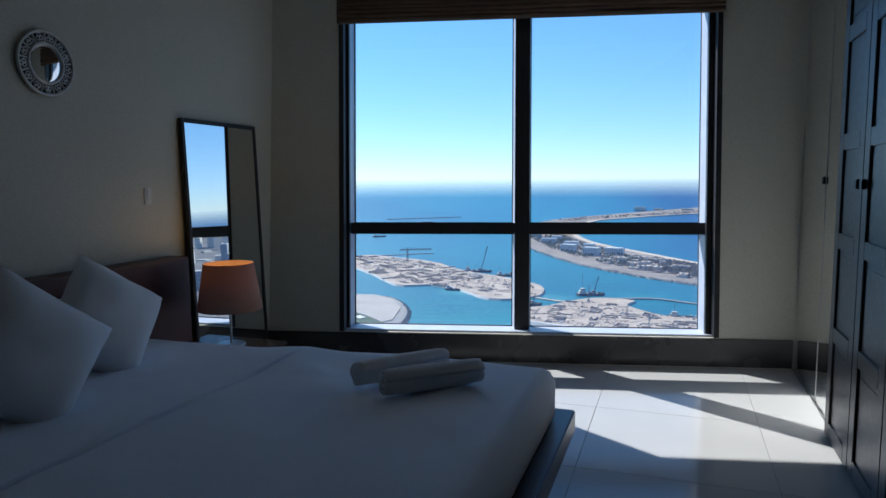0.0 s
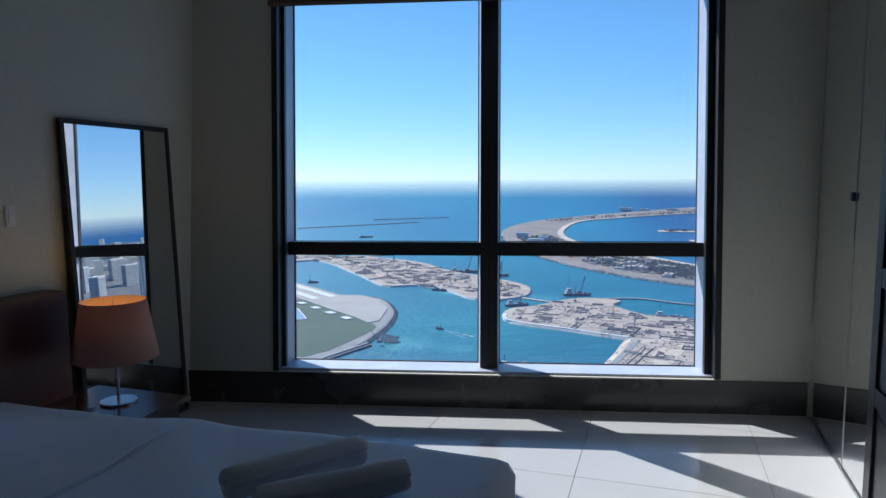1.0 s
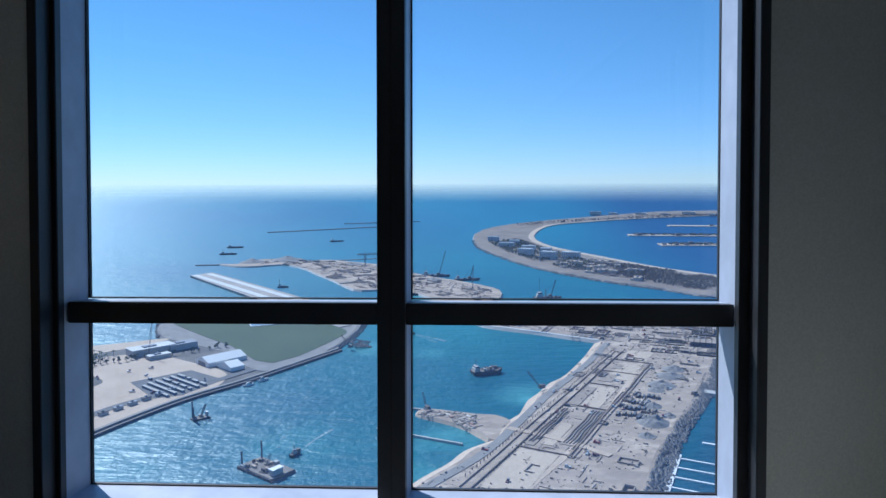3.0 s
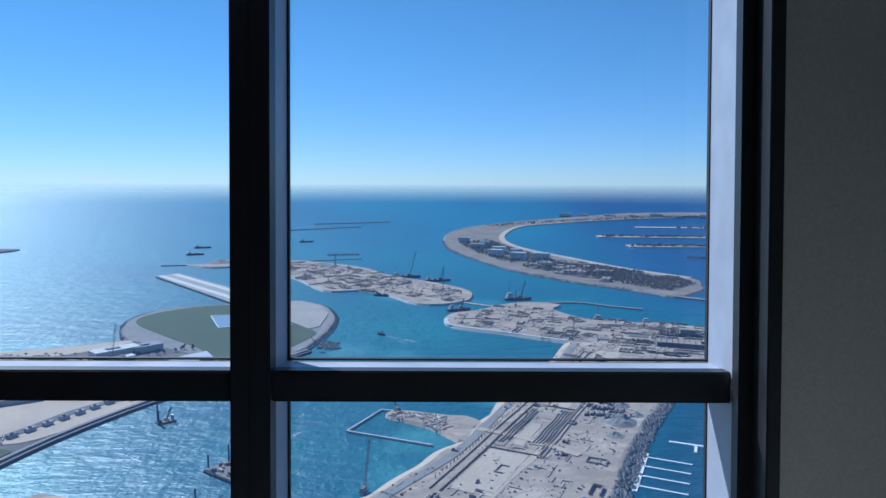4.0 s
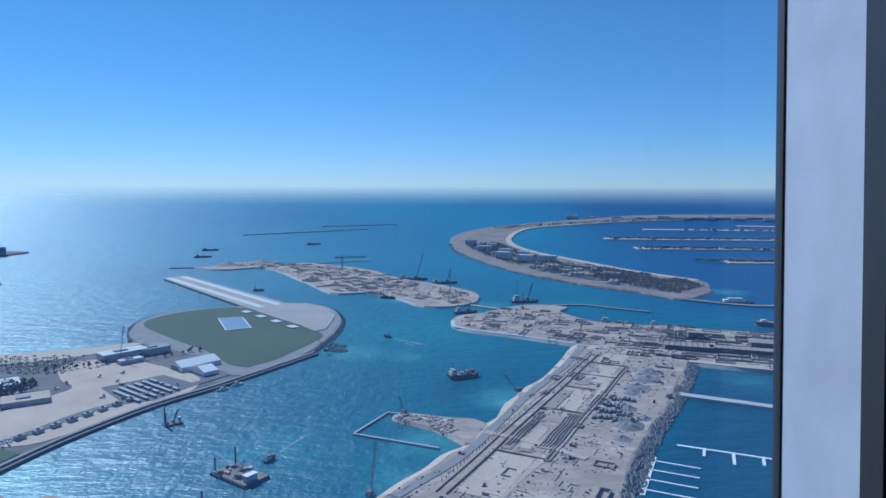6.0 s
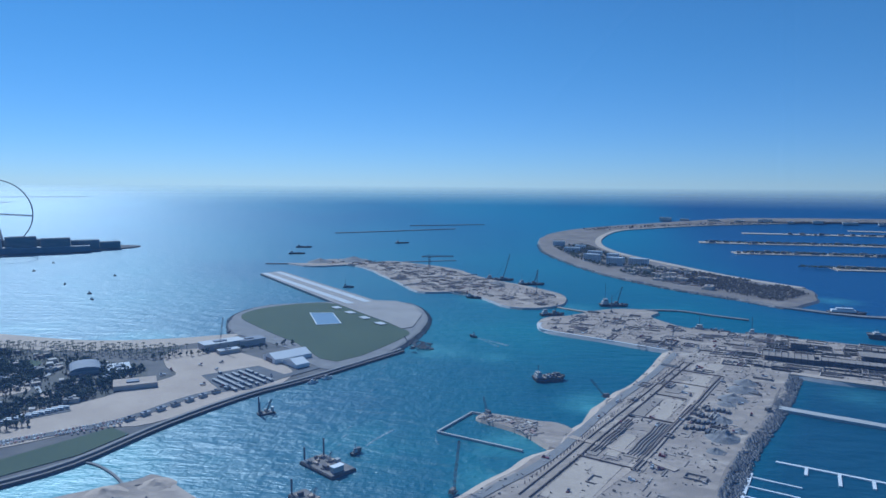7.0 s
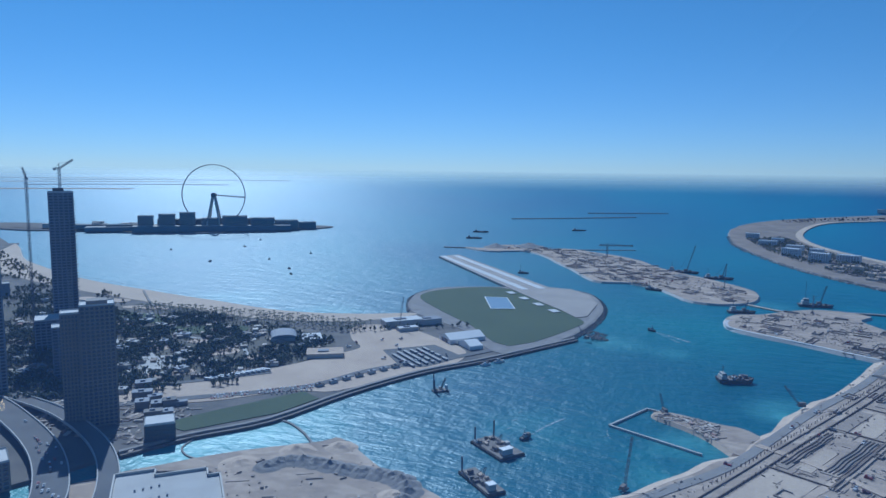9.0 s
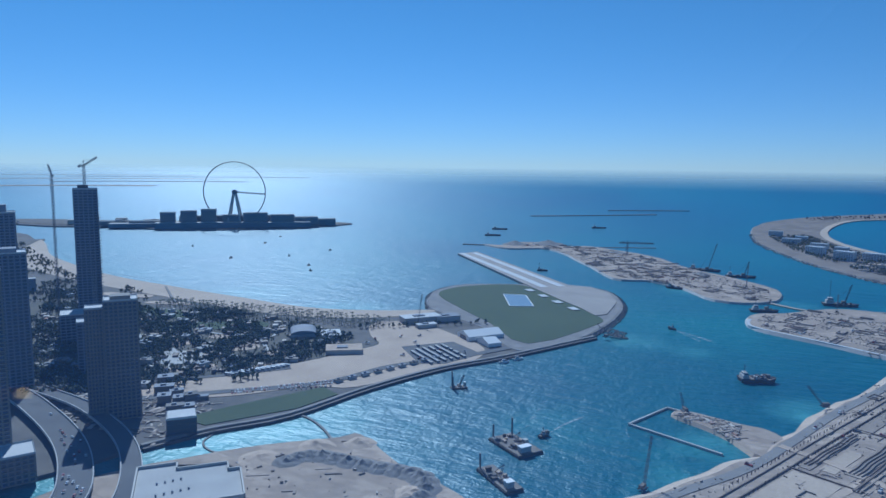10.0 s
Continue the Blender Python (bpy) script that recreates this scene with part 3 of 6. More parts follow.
# ---- bed ----
bed = thing("bed", "double bed with dark platform, reddish wooden headboard and white linen", "bed", ROOM)
part("platform", box(-1.70, 0.705, -4.32, -1.96, 0.16, 0.265, 0.006), M_BEDBASE, bed, "dark wooden platform edge")
part("base", box(-1.66, 0.52, -4.15, -2.18, FLOOR, 0.16), M_BEDBASE, bed)
b = box(V_L + 0.003, -1.715, -4.62, -1.665, FLOOR, 0.882, 0.008)
part("headboard", b, M_HEADBOARD, bed, "reddish dark mahogany headboard")


def soft_slab(x0, x1, y0, y1, z0, z1, r, wob, seed, nx=56, ny=48, fold=None):
    """A padded slab with rounded rims and a gently uneven top."""
    b = bmesh.new()
    rows = []
    xs = [x0 + (x1 - x0) * i / nx for i in range(nx + 1)]
    if fold is not None:
        xs = sorted([x for x in xs if abs(x - fold) > 0.042] + [fold + 0.003 * k for k in range(-14, 15)])
        nx = len(xs) - 1
    for i in range(nx + 1):
        row = []
        for j in range(ny + 1):
            x, y = xs[i], y0 + (y1 - y0) * j / ny
            e = min(x - x0, x1 - x, y - y0, y1 - y)
            drop = 0.0 if e > r else r - math.sqrt(max(0.0, r * r - (r - e) ** 2))
            z = z1 - drop + wob * noise.fractal((x * 2.2, y * 2.2, seed), 0.8, 2.1, 3) * min(1, e / 0.12)
            z += 0.4 * wob * math.sin(9 * x + 4 * noise.noise((x, y * 2, seed)))
            if fold is not None:
                d = x - fold - 0.012 * noise.noise((y * 1.7, 3.0, seed))
                fade = min(1.0, max(0.0, (y1 - y - 0.05) / 0.35))
                z += fade * (0.008 / (1 + math.exp(min(40.0, d / 0.004))) - 0.050 * math.exp(-(d / 0.007) ** 2))
                z -= 0.026 * min(1.0, max(0.0, -d / 0.5))
            row.append(b.verts.new((x, y, z)))
        rows.append(row)
    low = {}
    for i in range(nx + 1):
        for j in range(ny + 1):
            if i in (0, nx) or j in (0, ny):
                v = rows[i][j].co
                low[i, j] = b.verts.new((v.x, v.y, z0))
    for i in range(nx):
        for j in range(ny):
            b.faces.new((rows[i][j], rows[i + 1][j], rows[i + 1][j + 1], rows[i][j + 1]))
    rim = [(i, 0) for i in range(nx)] + [(nx, j) for j in range(ny)] + [(i, ny) for i in range(nx, 0, -1)] + [(0, j) for j in range(ny, 0, -1)]
    for p, q in zip(rim, rim[1:] + rim[:1]):
        b.faces.new((rows[p[0]][p[1]], rows[q[0]][q[1]], low[q], low[p]))
    b.faces.new([low[p] for p in rim])
    return b


part("mattress", soft_slab(-1.69, 0.60, -4.18, -2.14, 0.265, 0.48, 0.06, 0.004, 3), M_SHEET, bed, smooth=True)
part("duvet", soft_slab(-1.66, 0.630, -4.22, -2.085, 0.28, 0.510, 0.075, 0.012, 8, 120, 90, fold=-0.60), M_SHEET, bed, "white duvet with a folded crease", smooth=True)


def cushion(name, label, size, thick, m, seed, category="pillow"):
    """A square stuffed cushion standing on one corner side."""
    b = bmesh.new()
    n = 22
    for side in (1, -1):
        g = []
        for i in range(n + 1):
            row = []
            for j in range(n + 1):
                s, t = 2 * i / n - 1, 2 * j / n - 1
                h = (max(0.0, 1 - abs(s) ** 2.6) * max(0.0, 1 - abs(t) ** 2.6)) ** 0.55
                pull = 1 - 0.07 * (1 - abs(s * t)) * (max(abs(s), abs(t)) ** 3) - 0.015 * (s * t) ** 6
                bulge = thick * h * (1 + 0.16 * noise.noise((s * 1.6, t * 1.6, seed + side)))
                row.append(b.verts.new((s * size / 2 * pull, side * bulge / 2, t * size / 2 * pull)))
            g.append(row)
        for i in range(n):
            for j in range(n):
                b.faces.new((g[i][j], g[i + 1][j], g[i + 1][j + 1], g[i][j + 1]))
    bmesh.ops.remove_doubles(b, verts=b.verts[:], dist=0.0005)
    return tagged(link(name, b, M_CUSHION, smooth=True, matrix=m), label, category, "bed cushions")


cushion("cushion", "square off-white cushion leaning against the headboard pillows", 0.47, 0.26, Matrix.Translation(uv(-2.70, -1.33, 0.708)) @ pose(0, 0, 0, 0, 0, 66) @ pose(0, 0, 0, -16, 0, 0) @ Matrix.Diagonal((0.95, 1, 1.05, 1)) @ pose(0, 0, 0, 0, 36, 0), 2.0)
cushion("cushion", "square off-white cushion propped in front of the other", 0.50, 0.27, Matrix.Translation(uv(-3.26, -1.13, 0.712)) @ pose(0, 0, 0, 0, 0, 64) @ pose(0, 0, 0, -16, 0, 0) @ Matrix.Diagonal((0.95, 1, 1.04, 1)) @ pose(0, 0, 0, 0, 41, 0), 5.0)
b = soft_slab(-1.69, -1.47, -2.98, -2.32, 0.505, 0.80, 0.10, 0.006, 12, 20, 36)
tagged(link("pillow", b, M_SHEET, smooth=True, matrix=ROOM), "white sleeping pillow standing against the headboard", "pillow", "sleeping pillows")
b = soft_slab(-1.69, -1.47, -3.86, -3.16, 0.505, 0.80, 0.10, 0.006, 14, 20, 36)
tagged(link("pillow", b, M_SHEET, smooth=True, matrix=ROOM), "white sleeping pillow standing against the headboard", "pillow", "sleeping pillows")


def towel(p, q, r, seed):
    """A rolled towel: a spiral of cloth with soft ends."""
    p, q = Vector(p), Vector(q)
    length = (q - p).length
    b = bmesh.new()
    turns, n, rows = 3.2, 84, 18
    grid = []
    for i in range(n + 1):
        a = turns * 2 * math.pi * i / n
        rad = r * (0.25 + 0.75 * i / n)
        ring = []
        for j in range(rows + 1):
            s = j / rows
            end = 1 - 0.10 * (abs(2 * s - 1) ** 6)
            rr = rad * end * (1 + 0.07 * noise.noise((s * 3.0, a * 0.35, seed)) + 0.025 * noise.noise((s * 9, a, seed)))
            ring.append(b.verts.new((rr * math.cos(a), 0.86 * rr * math.sin(a), (s - 0.5) * length + 0.012 * noise.noise((a, s, seed + 4)))))
        grid.append(ring)
    for r0, r1 in zip(grid, grid[1:]):
        for j in range(rows):
            b.faces.new((r0[j], r0[j + 1], r1[j + 1], r1[j]))
    m = Matrix.Translation((p + q) / 2) @ (q - p).to_track_quat("Z", "X").to_matrix().to_4x4()
    ob = tagged(link("rolled_towel", b, M_TOWEL, smooth=True, matrix=m), "white terry towel rolled up on the bed", "towel", "rolled towels")
    t = ob.modifiers.new("thick", "SOLIDIFY")
    t.thickness = 0.012
    return ob


towel(uv(-2.782, 0.092, 0.575), uv(-2.472, 0.385, 0.566), 0.059, 1.0)
towel(uv(-2.70, -0.065, 0.573), uv(-2.34, 0.185, 0.564), 0.057, 7.0)

# ---- nightstand and lamp ----
night = thing("nightstand", "low dark wooden nightstand with a glossy top beside the bed", "nightstand", ROOM)
part("top", box(-1.73, -1.14, -1.985, -1.50, 0.33, 0.352, 0.004), M_NIGHT, night)
part("body", box(-1.72, -1.16, -1.975, -1.575, 0.02, 0.33), M_NIGHT, night)
part("drawer_front", box(-1.16, -1.145, -1.965, -1.585, 0.07, 0.31, 0.003), M_NIGHT, night)
part("plinth", box(-1.71, -1.18, -1.95, -1.60, FLOOR, 0.02), M_CABLE, night)

LAMP = uv(-1.69, -1.41)
lamp = thing("table_lamp", "lit table lamp with peach cloth shade on thin steel stem", "lamp", Matrix.Translation((LAMP.x, LAMP.y, 0.352)))
b = cyl(0.085, 0.0, 0.012, 32)
bmesh.ops.bevel(b, geom=[e for e in b.edges if abs(e.verts[0].co.z - e.verts[1].co.z) < 1e-5], offset=0.003, segments=2, affect="EDGES")
part("foot", b, M_STEEL, lamp)
part("stem", cyl(0.0075, 0.012, 0.40, 12), M_STEEL, lamp)
socket = part("socket", cyl(0.017, 0.36, 0.42, 14), M_CABLE, lamp)
b = bmesh.new()
bmesh.ops.create_uvsphere(b, u_segments=14, v_segments=10, radius=0.026, matrix=Matrix.Translation((0, 0, 0.445)))
bulb = part("bulb", b, M_BULB, socket, "small glowing bulb", True)
shade = cyl(0.192, 0.222, 0.502, 56, 0.147, caps=False)
s = part("shade", shade, M_SHADE, lamp, "peach cloth drum shade", True)
so = s.modifiers.new("thick", "SOLIDIFY")
so.thickness = 0.003
b = bmesh.new()
for k in range(3):
    a = k * 2 * math.pi / 3
    rod(b, (0, 0, 0.40), (0.150 * math.cos(a), 0.150 * math.sin(a), 0.485), 0.002)
part("shade_spider", b, M_STEEL, s)
warm = new("lamp_light", bpy.data.lights.new("lamp_light", "POINT"))
warm.data.energy, warm.data.color, warm.data.shadow_soft_size = 0.36, (1.0, 0.66, 0.21), 0.03
warm.location = (LAMP.x, LAMP.y, 0.352 + 0.485)

cu = bpy.data.curves.new("lamp_cable", "CURVE")
cu.dimensions, cu.bevel_depth = "3D", 0.003
sp = cu.splines.new("BEZIER")
cable = [(-1.80, -1.44, 0.358), (-1.88, -1.52, 0.357), (-1.80, -1.62, 0.357), (-1.70, -1.66, 0.357)]
sp.bezier_points.add(len(cable) - 1)
for bp, (u, v, z) in zip(sp.bezier_points, cable):
    bp.co = uv(u, v, z)
    bp.handle_left_type = bp.handle_right_type = "AUTO"
cu.materials.append(M_CABLE)
tagged(new("lamp_cable", cu), "thin black cable curling over the nightstand", "cable")

# ---- floor mirror that leans on the wall ----
MW, MH = 0.800, 1.785
lean = 1.95
mm = Matrix.Translation(uv(-1.138, V_L + 0.083, FLOOR)) @ Matrix.Rotation(-AX + radians(0.5), 4, "Z") @ pose(0, 0, 0, 0, -lean, 0)
fm = thing("floor_mirror", "tall mirror in a thin black frame leaning on the wall", "mirror", mm)
fw = 0.028
for y0, y1, z0, z1 in ((-MW / 2, -MW / 2 + fw, 0, MH), (MW / 2 - fw, MW / 2, 0, MH), (-MW / 2 + fw, MW / 2 - fw, 0, fw), (-MW / 2 + fw, MW / 2 - fw, MH - fw, MH)):
    part("frame_bar", box(-0.016, 0.010, y0, y1, z0, z1, 0.002), M_CABLE, fm, "black frame bar")
part("mirror_glass", box(-0.006, 0.004, -MW / 2 + fw, MW / 2 - fw, fw, MH - fw), M_MIRROR, fm)
part("backing", box(-0.014, -0.006, -MW / 2 + fw, MW / 2 - fw, fw, MH - fw), M_CABLE, fm)

# ---- round wall mirror with a pierced silver frame ----
rm = thing("round_wall_mirror", "small round wall mirror in a pierced silver frame", "mirror", Matrix.Translation(uv(-2.470, V_L + 0.003, 1.932)) @ Matrix.Rotation(-AX, 4, "Z") @ pose(0, 0, 0, 0, 90, 0) @ Matrix.Scale(1.06, 4))
part("back_plate", cyl(0.148, 0.0, 0.008, 40), M_FRAME, rm)
b = bmesh.new()
bmesh.ops.create_uvsphere(b, u_segments=36, v_segments=12, radius=0.088, matrix=Matrix.Translation((0, 0, 0.010)) @ Matrix.Diagonal((1, 1, 0.012, 1)))
part("mirror_glass", b, M_MIRROR, rm, "small dark round mirror", True)


def torus(r, t, seg=48, ring=8, flat=1.0):
    b = bmesh.new()
    rings = []
    for i in range(seg):
        a = 2 * math.pi * i / seg
        rings.append([b.verts.new(((r + t * math.cos(c)) * math.cos(a), (r + t * math.cos(c)) * math.sin(a), flat * t * math.sin(c))) for c in (2 * math.pi * k / ring for k in range(ring))])
    for i in range(seg):
        for k in range(ring):
            b.faces.new((rings[i][k], rings[(i + 1) % seg][k], rings[(i + 1) % seg][(k + 1) % ring], rings[i][(k + 1) % ring]))
    return b


for r, t in ((0.092, 0.008), (0.146, 0.008)):
    b = torus(r, t)
    b.transform(Matrix.Translation((0, 0, 0.014)))
    part("rim", b, M_SILVER, rm, "silver rim", True)
for k in range(13):
    a = 2 * math.pi * k / 13
    at = Matrix.Rotation(a, 4, "Z") @ Matrix.Translation((0.120, 0, 0.014))
    b = bmesh.new()
    for da in (0, 120, 240):
        t = torus(0.0095, 0.0034, 14, 6)
        t.transform(pose(0, 0, 0, 0, 0, da) @ Matrix.Translation((0.009, 0, 0)))
        merge(b, t)
    b.transform(at)
    part("trefoil", b, M_SILVER, rm, "pierced trefoil", True)
    b = bmesh.new()
    a2 = a + math.pi / 13
    rod(b, (0.098 * math.cos(a2), 0.098 * math.sin(a2), 0.013), (0.142 * math.cos(a2), 0.142 * math.sin(a2), 0.013), 0.0045)
    part("spoke", b, M_SILVER, rm)

# ---- light switch ----
sw = thing("light_switch", "white plastic light switch plate on the wall", "switch", Matrix.Translation(uv(-1.82, V_L, 1.257)) @ Matrix.Rotation(-AX, 4, "Z"))
plate = part("plate", box(0.0, 0.009, -0.028, 0.028, -0.05, 0.05, 0.003), M_SWITCH, sw)
part("rocker", box(0.009, 0.013, -0.014, 0.014, -0.034, 0.034, 0.0015), M_SWITCH, plate)


from mathutils.geometry import tessellate_polygon

# ---- outside: the bay, seen from 240 m up ----
R0 = 2350.0


def squeeze(x, y):
    """Beyond R0 the distance is drawn in towards 2 R0, so that the horizon lies inside the view's reach."""
    r = math.hypot(x, y)
    return 1.0 if r < R0 else R0 * (2 - R0 / r) / r


def place(x, y, h=0.0):
    k = squeeze(x, y)
    return Vector((x * k, y * k, 1.5 + (SEA - 1.5 + h) * k))


def stand(x, y, h=0.0, yaw=0.0):
    """The pose of a thing that stands at a place of the plan, h above the sea."""
    k = squeeze(x, y)
    return Matrix.Translation(place(x, y, h)) @ Matrix.Rotation(radians(yaw), 4, "Z") @ Matrix.Diagonal((k, k, k, 1))


b = bmesh.new()
radii = [40 * 1.11 ** i for i in range(52)] + [10000, 14000, 22000, 45000, 120000, 900000]
rings = [[b.verts.new(place(r * math.cos(a), r * math.sin(a))) for a in (2 * math.pi * k / 144 for k in range(144))] for r in radii]
b.faces.new(rings[0])
for r0, r1 in zip(rings, rings[1:]):
    for k in range(144):
        b.faces.new((r0[k], r0[(k + 1) % 144], r1[(k + 1) % 144], r1[k]))
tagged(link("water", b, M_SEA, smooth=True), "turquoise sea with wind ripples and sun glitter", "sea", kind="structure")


def smooth_loop(pts, steps=5, rough=0.0, seed=0.0, closed=True):
    out = []
    n = len(pts)
    for i in range(n if closed else n - 1):
        p0, p1, p2, p3 = (Vector(pts[(i + k) % n if closed else min(max(i + k, 0), n - 1)]) for k in (-1, 0, 1, 2))
        for s in range(steps):
            t = s / steps
            q = 0.5 * (2 * p1 + (p2 - p0) * t + (2 * p0 - 5 * p1 + 4 * p2 - p3) * t * t + (3 * p1 - p0 - 3 * p2 + p3) * t ** 3)
            w = Vector((noise.noise((q.x * 0.02, q.y * 0.02, seed)), noise.noise((q.x * 0.02, q.y * 0.02, seed + 9)))) * rough
            out.append(q + w)
    if not closed:
        out.append(Vector(pts[-1]))
    return out


def land(name, label, pts, h, mat, steps=5, rough=3.0, base=-3.0, category="land", kind="structure", bank=0.0, bank_mat=None):
    """A piece of ground: a flat top h above the sea, with sides or a sloped bank down into it."""
    loop = smooth_loop(pts, steps, rough, len(label)) if steps > 1 else [Vector(p) for p in pts]
    b = bmesh.new()
    top = [b.verts.new(place(p.x, p.y, h)) for p in loop]
    area = sum(p.x * q.y - q.x * p.y for p, q in zip(loop, loop[1:] + loop[:1]))
    low = []
    n = len(loop)
    for i, p in enumerate(loop):
        t = loop[(i + 1) % n] - loop[i - 1]
        o = Vector((t.y, -t.x)).normalized() * (bank if area > 0 else -bank)
        low.append(b.verts.new(place(p.x + o.x, p.y + o.y, base)))
    for tri in tessellate_polygon([[Vector((p.x, p.y, 0)) for p in loop]]):
        b.faces.new([top[i] for i in tri])
    for i in range(n):
        g = b.faces.new((top[i], low[i], low[(i + 1) % n], top[(i + 1) % n]))
        g.material_index = 1
    return tagged(link(name, b, [mat, bank_mat or mat]), label, category, kind=kind)


def strip(name, label, pts, width, h, mat, thick=0.3, steps=6, category="road", kind="structure"):
    """A road, wall or breakwater of one width along a line."""
    loop = smooth_loop(pts, steps, closed=False) if steps > 1 else [Vector(p) for p in pts]
    b = bmesh.new()
    rows = []
    for i, p in enumerate(loop):
        t = (loop[min(i + 1, len(loop) - 1)] - loop[max(i - 1, 0)]).normalized()
        o = Vector((-t.y, t.x)) * width / 2
        rows.append([b.verts.new(place(p.x + s * o.x, p.y + s * o.y, z)) for s, z in ((1, h - thick), (1, h), (-1, h), (-1, h - thick))])
    for r0, r1 in zip(rows, rows[1:]):
        for k in range(4):
            b.faces.new((r0[k], r0[(k + 1) % 4], r1[(k + 1) % 4], r1[k]))
    b.faces.new(rows[0])
    b.faces.new(rows[-1][::-1])
    return tagged(link(name, b, mat), label, category, kind=kind)


QUAY = [(-145, 953), (-235, 803), (-289, 726), (-335, 626), (-367, 525), (-411, 465), (-438, 413)]
land("ground", "town ground behind the beach with roads and gardens",
     [(-1950, 1470), (-1873, 1424), (-1572, 1216), (-1221, 1063), (-976, 1006), (-785, 971), (-627, 948), (-511, 973), (-423, 1019), (-330, 1010), (-200, 985)]
     + QUAY + [(-470, 330), (-560, 180), (-700, -200), (-800, -900), (-1900, -900), (-2150, 300), (-2000, 1200)], 3.0, M_LAND, 4, 2.0, bank=3)
land("ground", "far town ground beyond the towers", [(-2130, 300), (-1990, 1200), (-1950, 1460), (-2400, 1640), (-3300, 1750), (-4200, 1200), (-4000, -500), (-2200, -500)], 2.0, M_LAND, 2, 2.0, bank=3)
land("garden_ground", "dark garden soil under the trees behind the beach", [(-1150, 920), (-830, 850), (-725, 885), (-560, 855), (-455, 815), (-440, 700), (-500, 600), (-560, 510), (-760, 490), (-980, 690)], 3.3, M_SOIL, 3, 6.0)
land("beach", "curved pale sand beach along the bay",
     [(-1900, 1432), (-1873, 1428), (-1572, 1220), (-1221, 1067), (-976, 1010), (-785, 975), (-627, 952), (-511, 977), (-423, 1022), (-430, 985), (-500, 920), (-630, 885), (-800, 905), (-1000, 940), (-1240, 990), (-1600, 1130)], 3.6, M_BEACH, 4, 2.0, bank=8)
land("yard", "bare pale sand yard beside the quay",
     [(-470, 900), (-410, 925), (-330, 880), (-270, 830), (-262, 770), (-300, 712), (-345, 622), (-395, 600), (-455, 540), (-520, 510), (-560, 520), (-500, 600), (-450, 680), (-425, 740), (-405, 790), (-440, 830)], 3.5, M_SAND, 4, 2.0)
land("headland", "rounded headland with a grey rock edge",
     [(-437, 1040), (-479, 1145), (-482, 1223), (-450, 1283), (-350, 1330), (-266, 1350), (-215, 1350), (-168, 1308), (-134, 1200), (-130, 1103), (-140, 1015), (-158, 940), (-222, 835), (-300, 930), (-370, 985)], 4.0, M_ROCK, 5, 2.0, bank=6, bank_mat=M_ROCK)
land("grass_field", "mown green landing field on the headland",
     [(-464, 1148), (-470, 1216), (-440, 1266), (-394, 1304), (-335, 1308), (-250, 1205), (-160, 1088), (-152, 1026), (-220, 872), (-305, 968), (-385, 1052)], 4.4, M_GRASS, 3, 1.0)
land("runway", "pale concrete strip that runs out into the sea",
     [(-643, 1728), (-606, 1788), (-262, 1356), (-215, 1352), (-172, 1300), (-146, 1215), (-148, 1105), (-164, 1088), (-195, 1135), (-240, 1190), (-318, 1292)], 5.2, M_APRON, 1)
for off in (-19, 19):
    strip("runway", "pale concrete edge of the strip", [(-622 + 0.79 * off, 1752 + 0.61 * off), (-286 + 0.79 * off, 1322 + 0.61 * off)], 16, 5.6, M_ROOF, 0.3, 1)
for k in range(4):
    x, y = -318 + 37 * k, 1262 - 46 * k
    tagged(link("landing_mark", box(-7, 7, -11, 11, 0, 0.5, 0.1), M_ROOF, matrix=stand(x, y, 5.4, 39)), "white painted square at the edge of the strip", "marking", "white squares")
land("deck", "blue painted square deck in the grass", [(-354, 1203), (-313, 1211), (-274, 1117), (-312, 1101)], 4.9, M_BLUE, 1, 0)
for a, c in (((-354, 1203), (-313, 1211)), ((-313, 1211), (-274, 1117)), ((-274, 1117), (-312, 1101)), ((-312, 1101), (-354, 1203))):
    strip("trim", "white painted edge of the blue deck", [a, c], 1.4, 5.3, M_WHITE, 0.5, 1)
strip("quay_wall", "grey concrete quay wall along the basin", QUAY, 4, 4.4, M_SITEROAD, 6, 4)
strip("quay_wall", "dark rubber fendering under the quay edge", [(x + 5, y - 3) for x, y in QUAY], 3, 2.8, M_HULL, 4, 4)
land("grass_field", "narrow green lawn beside the water", [(-368, 540), (-352, 592), (-378, 606), (-430, 520), (-452, 475), (-420, 470)], 3.7, M_GRASS, 1, 0)
strip("road", "grey coastal road behind the lawn", [(-700, 380), (-549, 485), (-470, 548), (-385, 620), (-345, 705), (-285, 775), (-235, 850)], 12, 3.9, M_ROAD, 0.3)
strip("road", "grey road between gardens and yard", [(-760, 420), (-600, 520), (-520, 580), (-450, 650)], 9, 3.9, M_ROAD, 0.3)

land("island", "long reclaimed sand island under construction",
     [(-655, 1990), (-593, 1996), (-585, 2085), (-457, 2140), (-402, 2056), (-335, 2082), (-144, 1923), (-41, 1735), (95, 1563), (138, 1465), (111, 1344), (20, 1320), (-46, 1440), (-111, 1493), (-189, 1499), (-288, 1700), (-435, 1961), (-552, 1925)], 4.0, M_WORKS, 4, 6.0, bank=5, bank_mat=M_CONC)
strip("breakwater", "dark rock breakwater at the island's tip", [(-720, 1980), (-640, 1990)], 9, 3.0, M_ROCK, 5, 2)
strip("breakwater", "pale sand spit off the island", [(-335, 2082), (-230, 2130), (-150, 2160)], 7, 2.0, M_ROCK, 5)
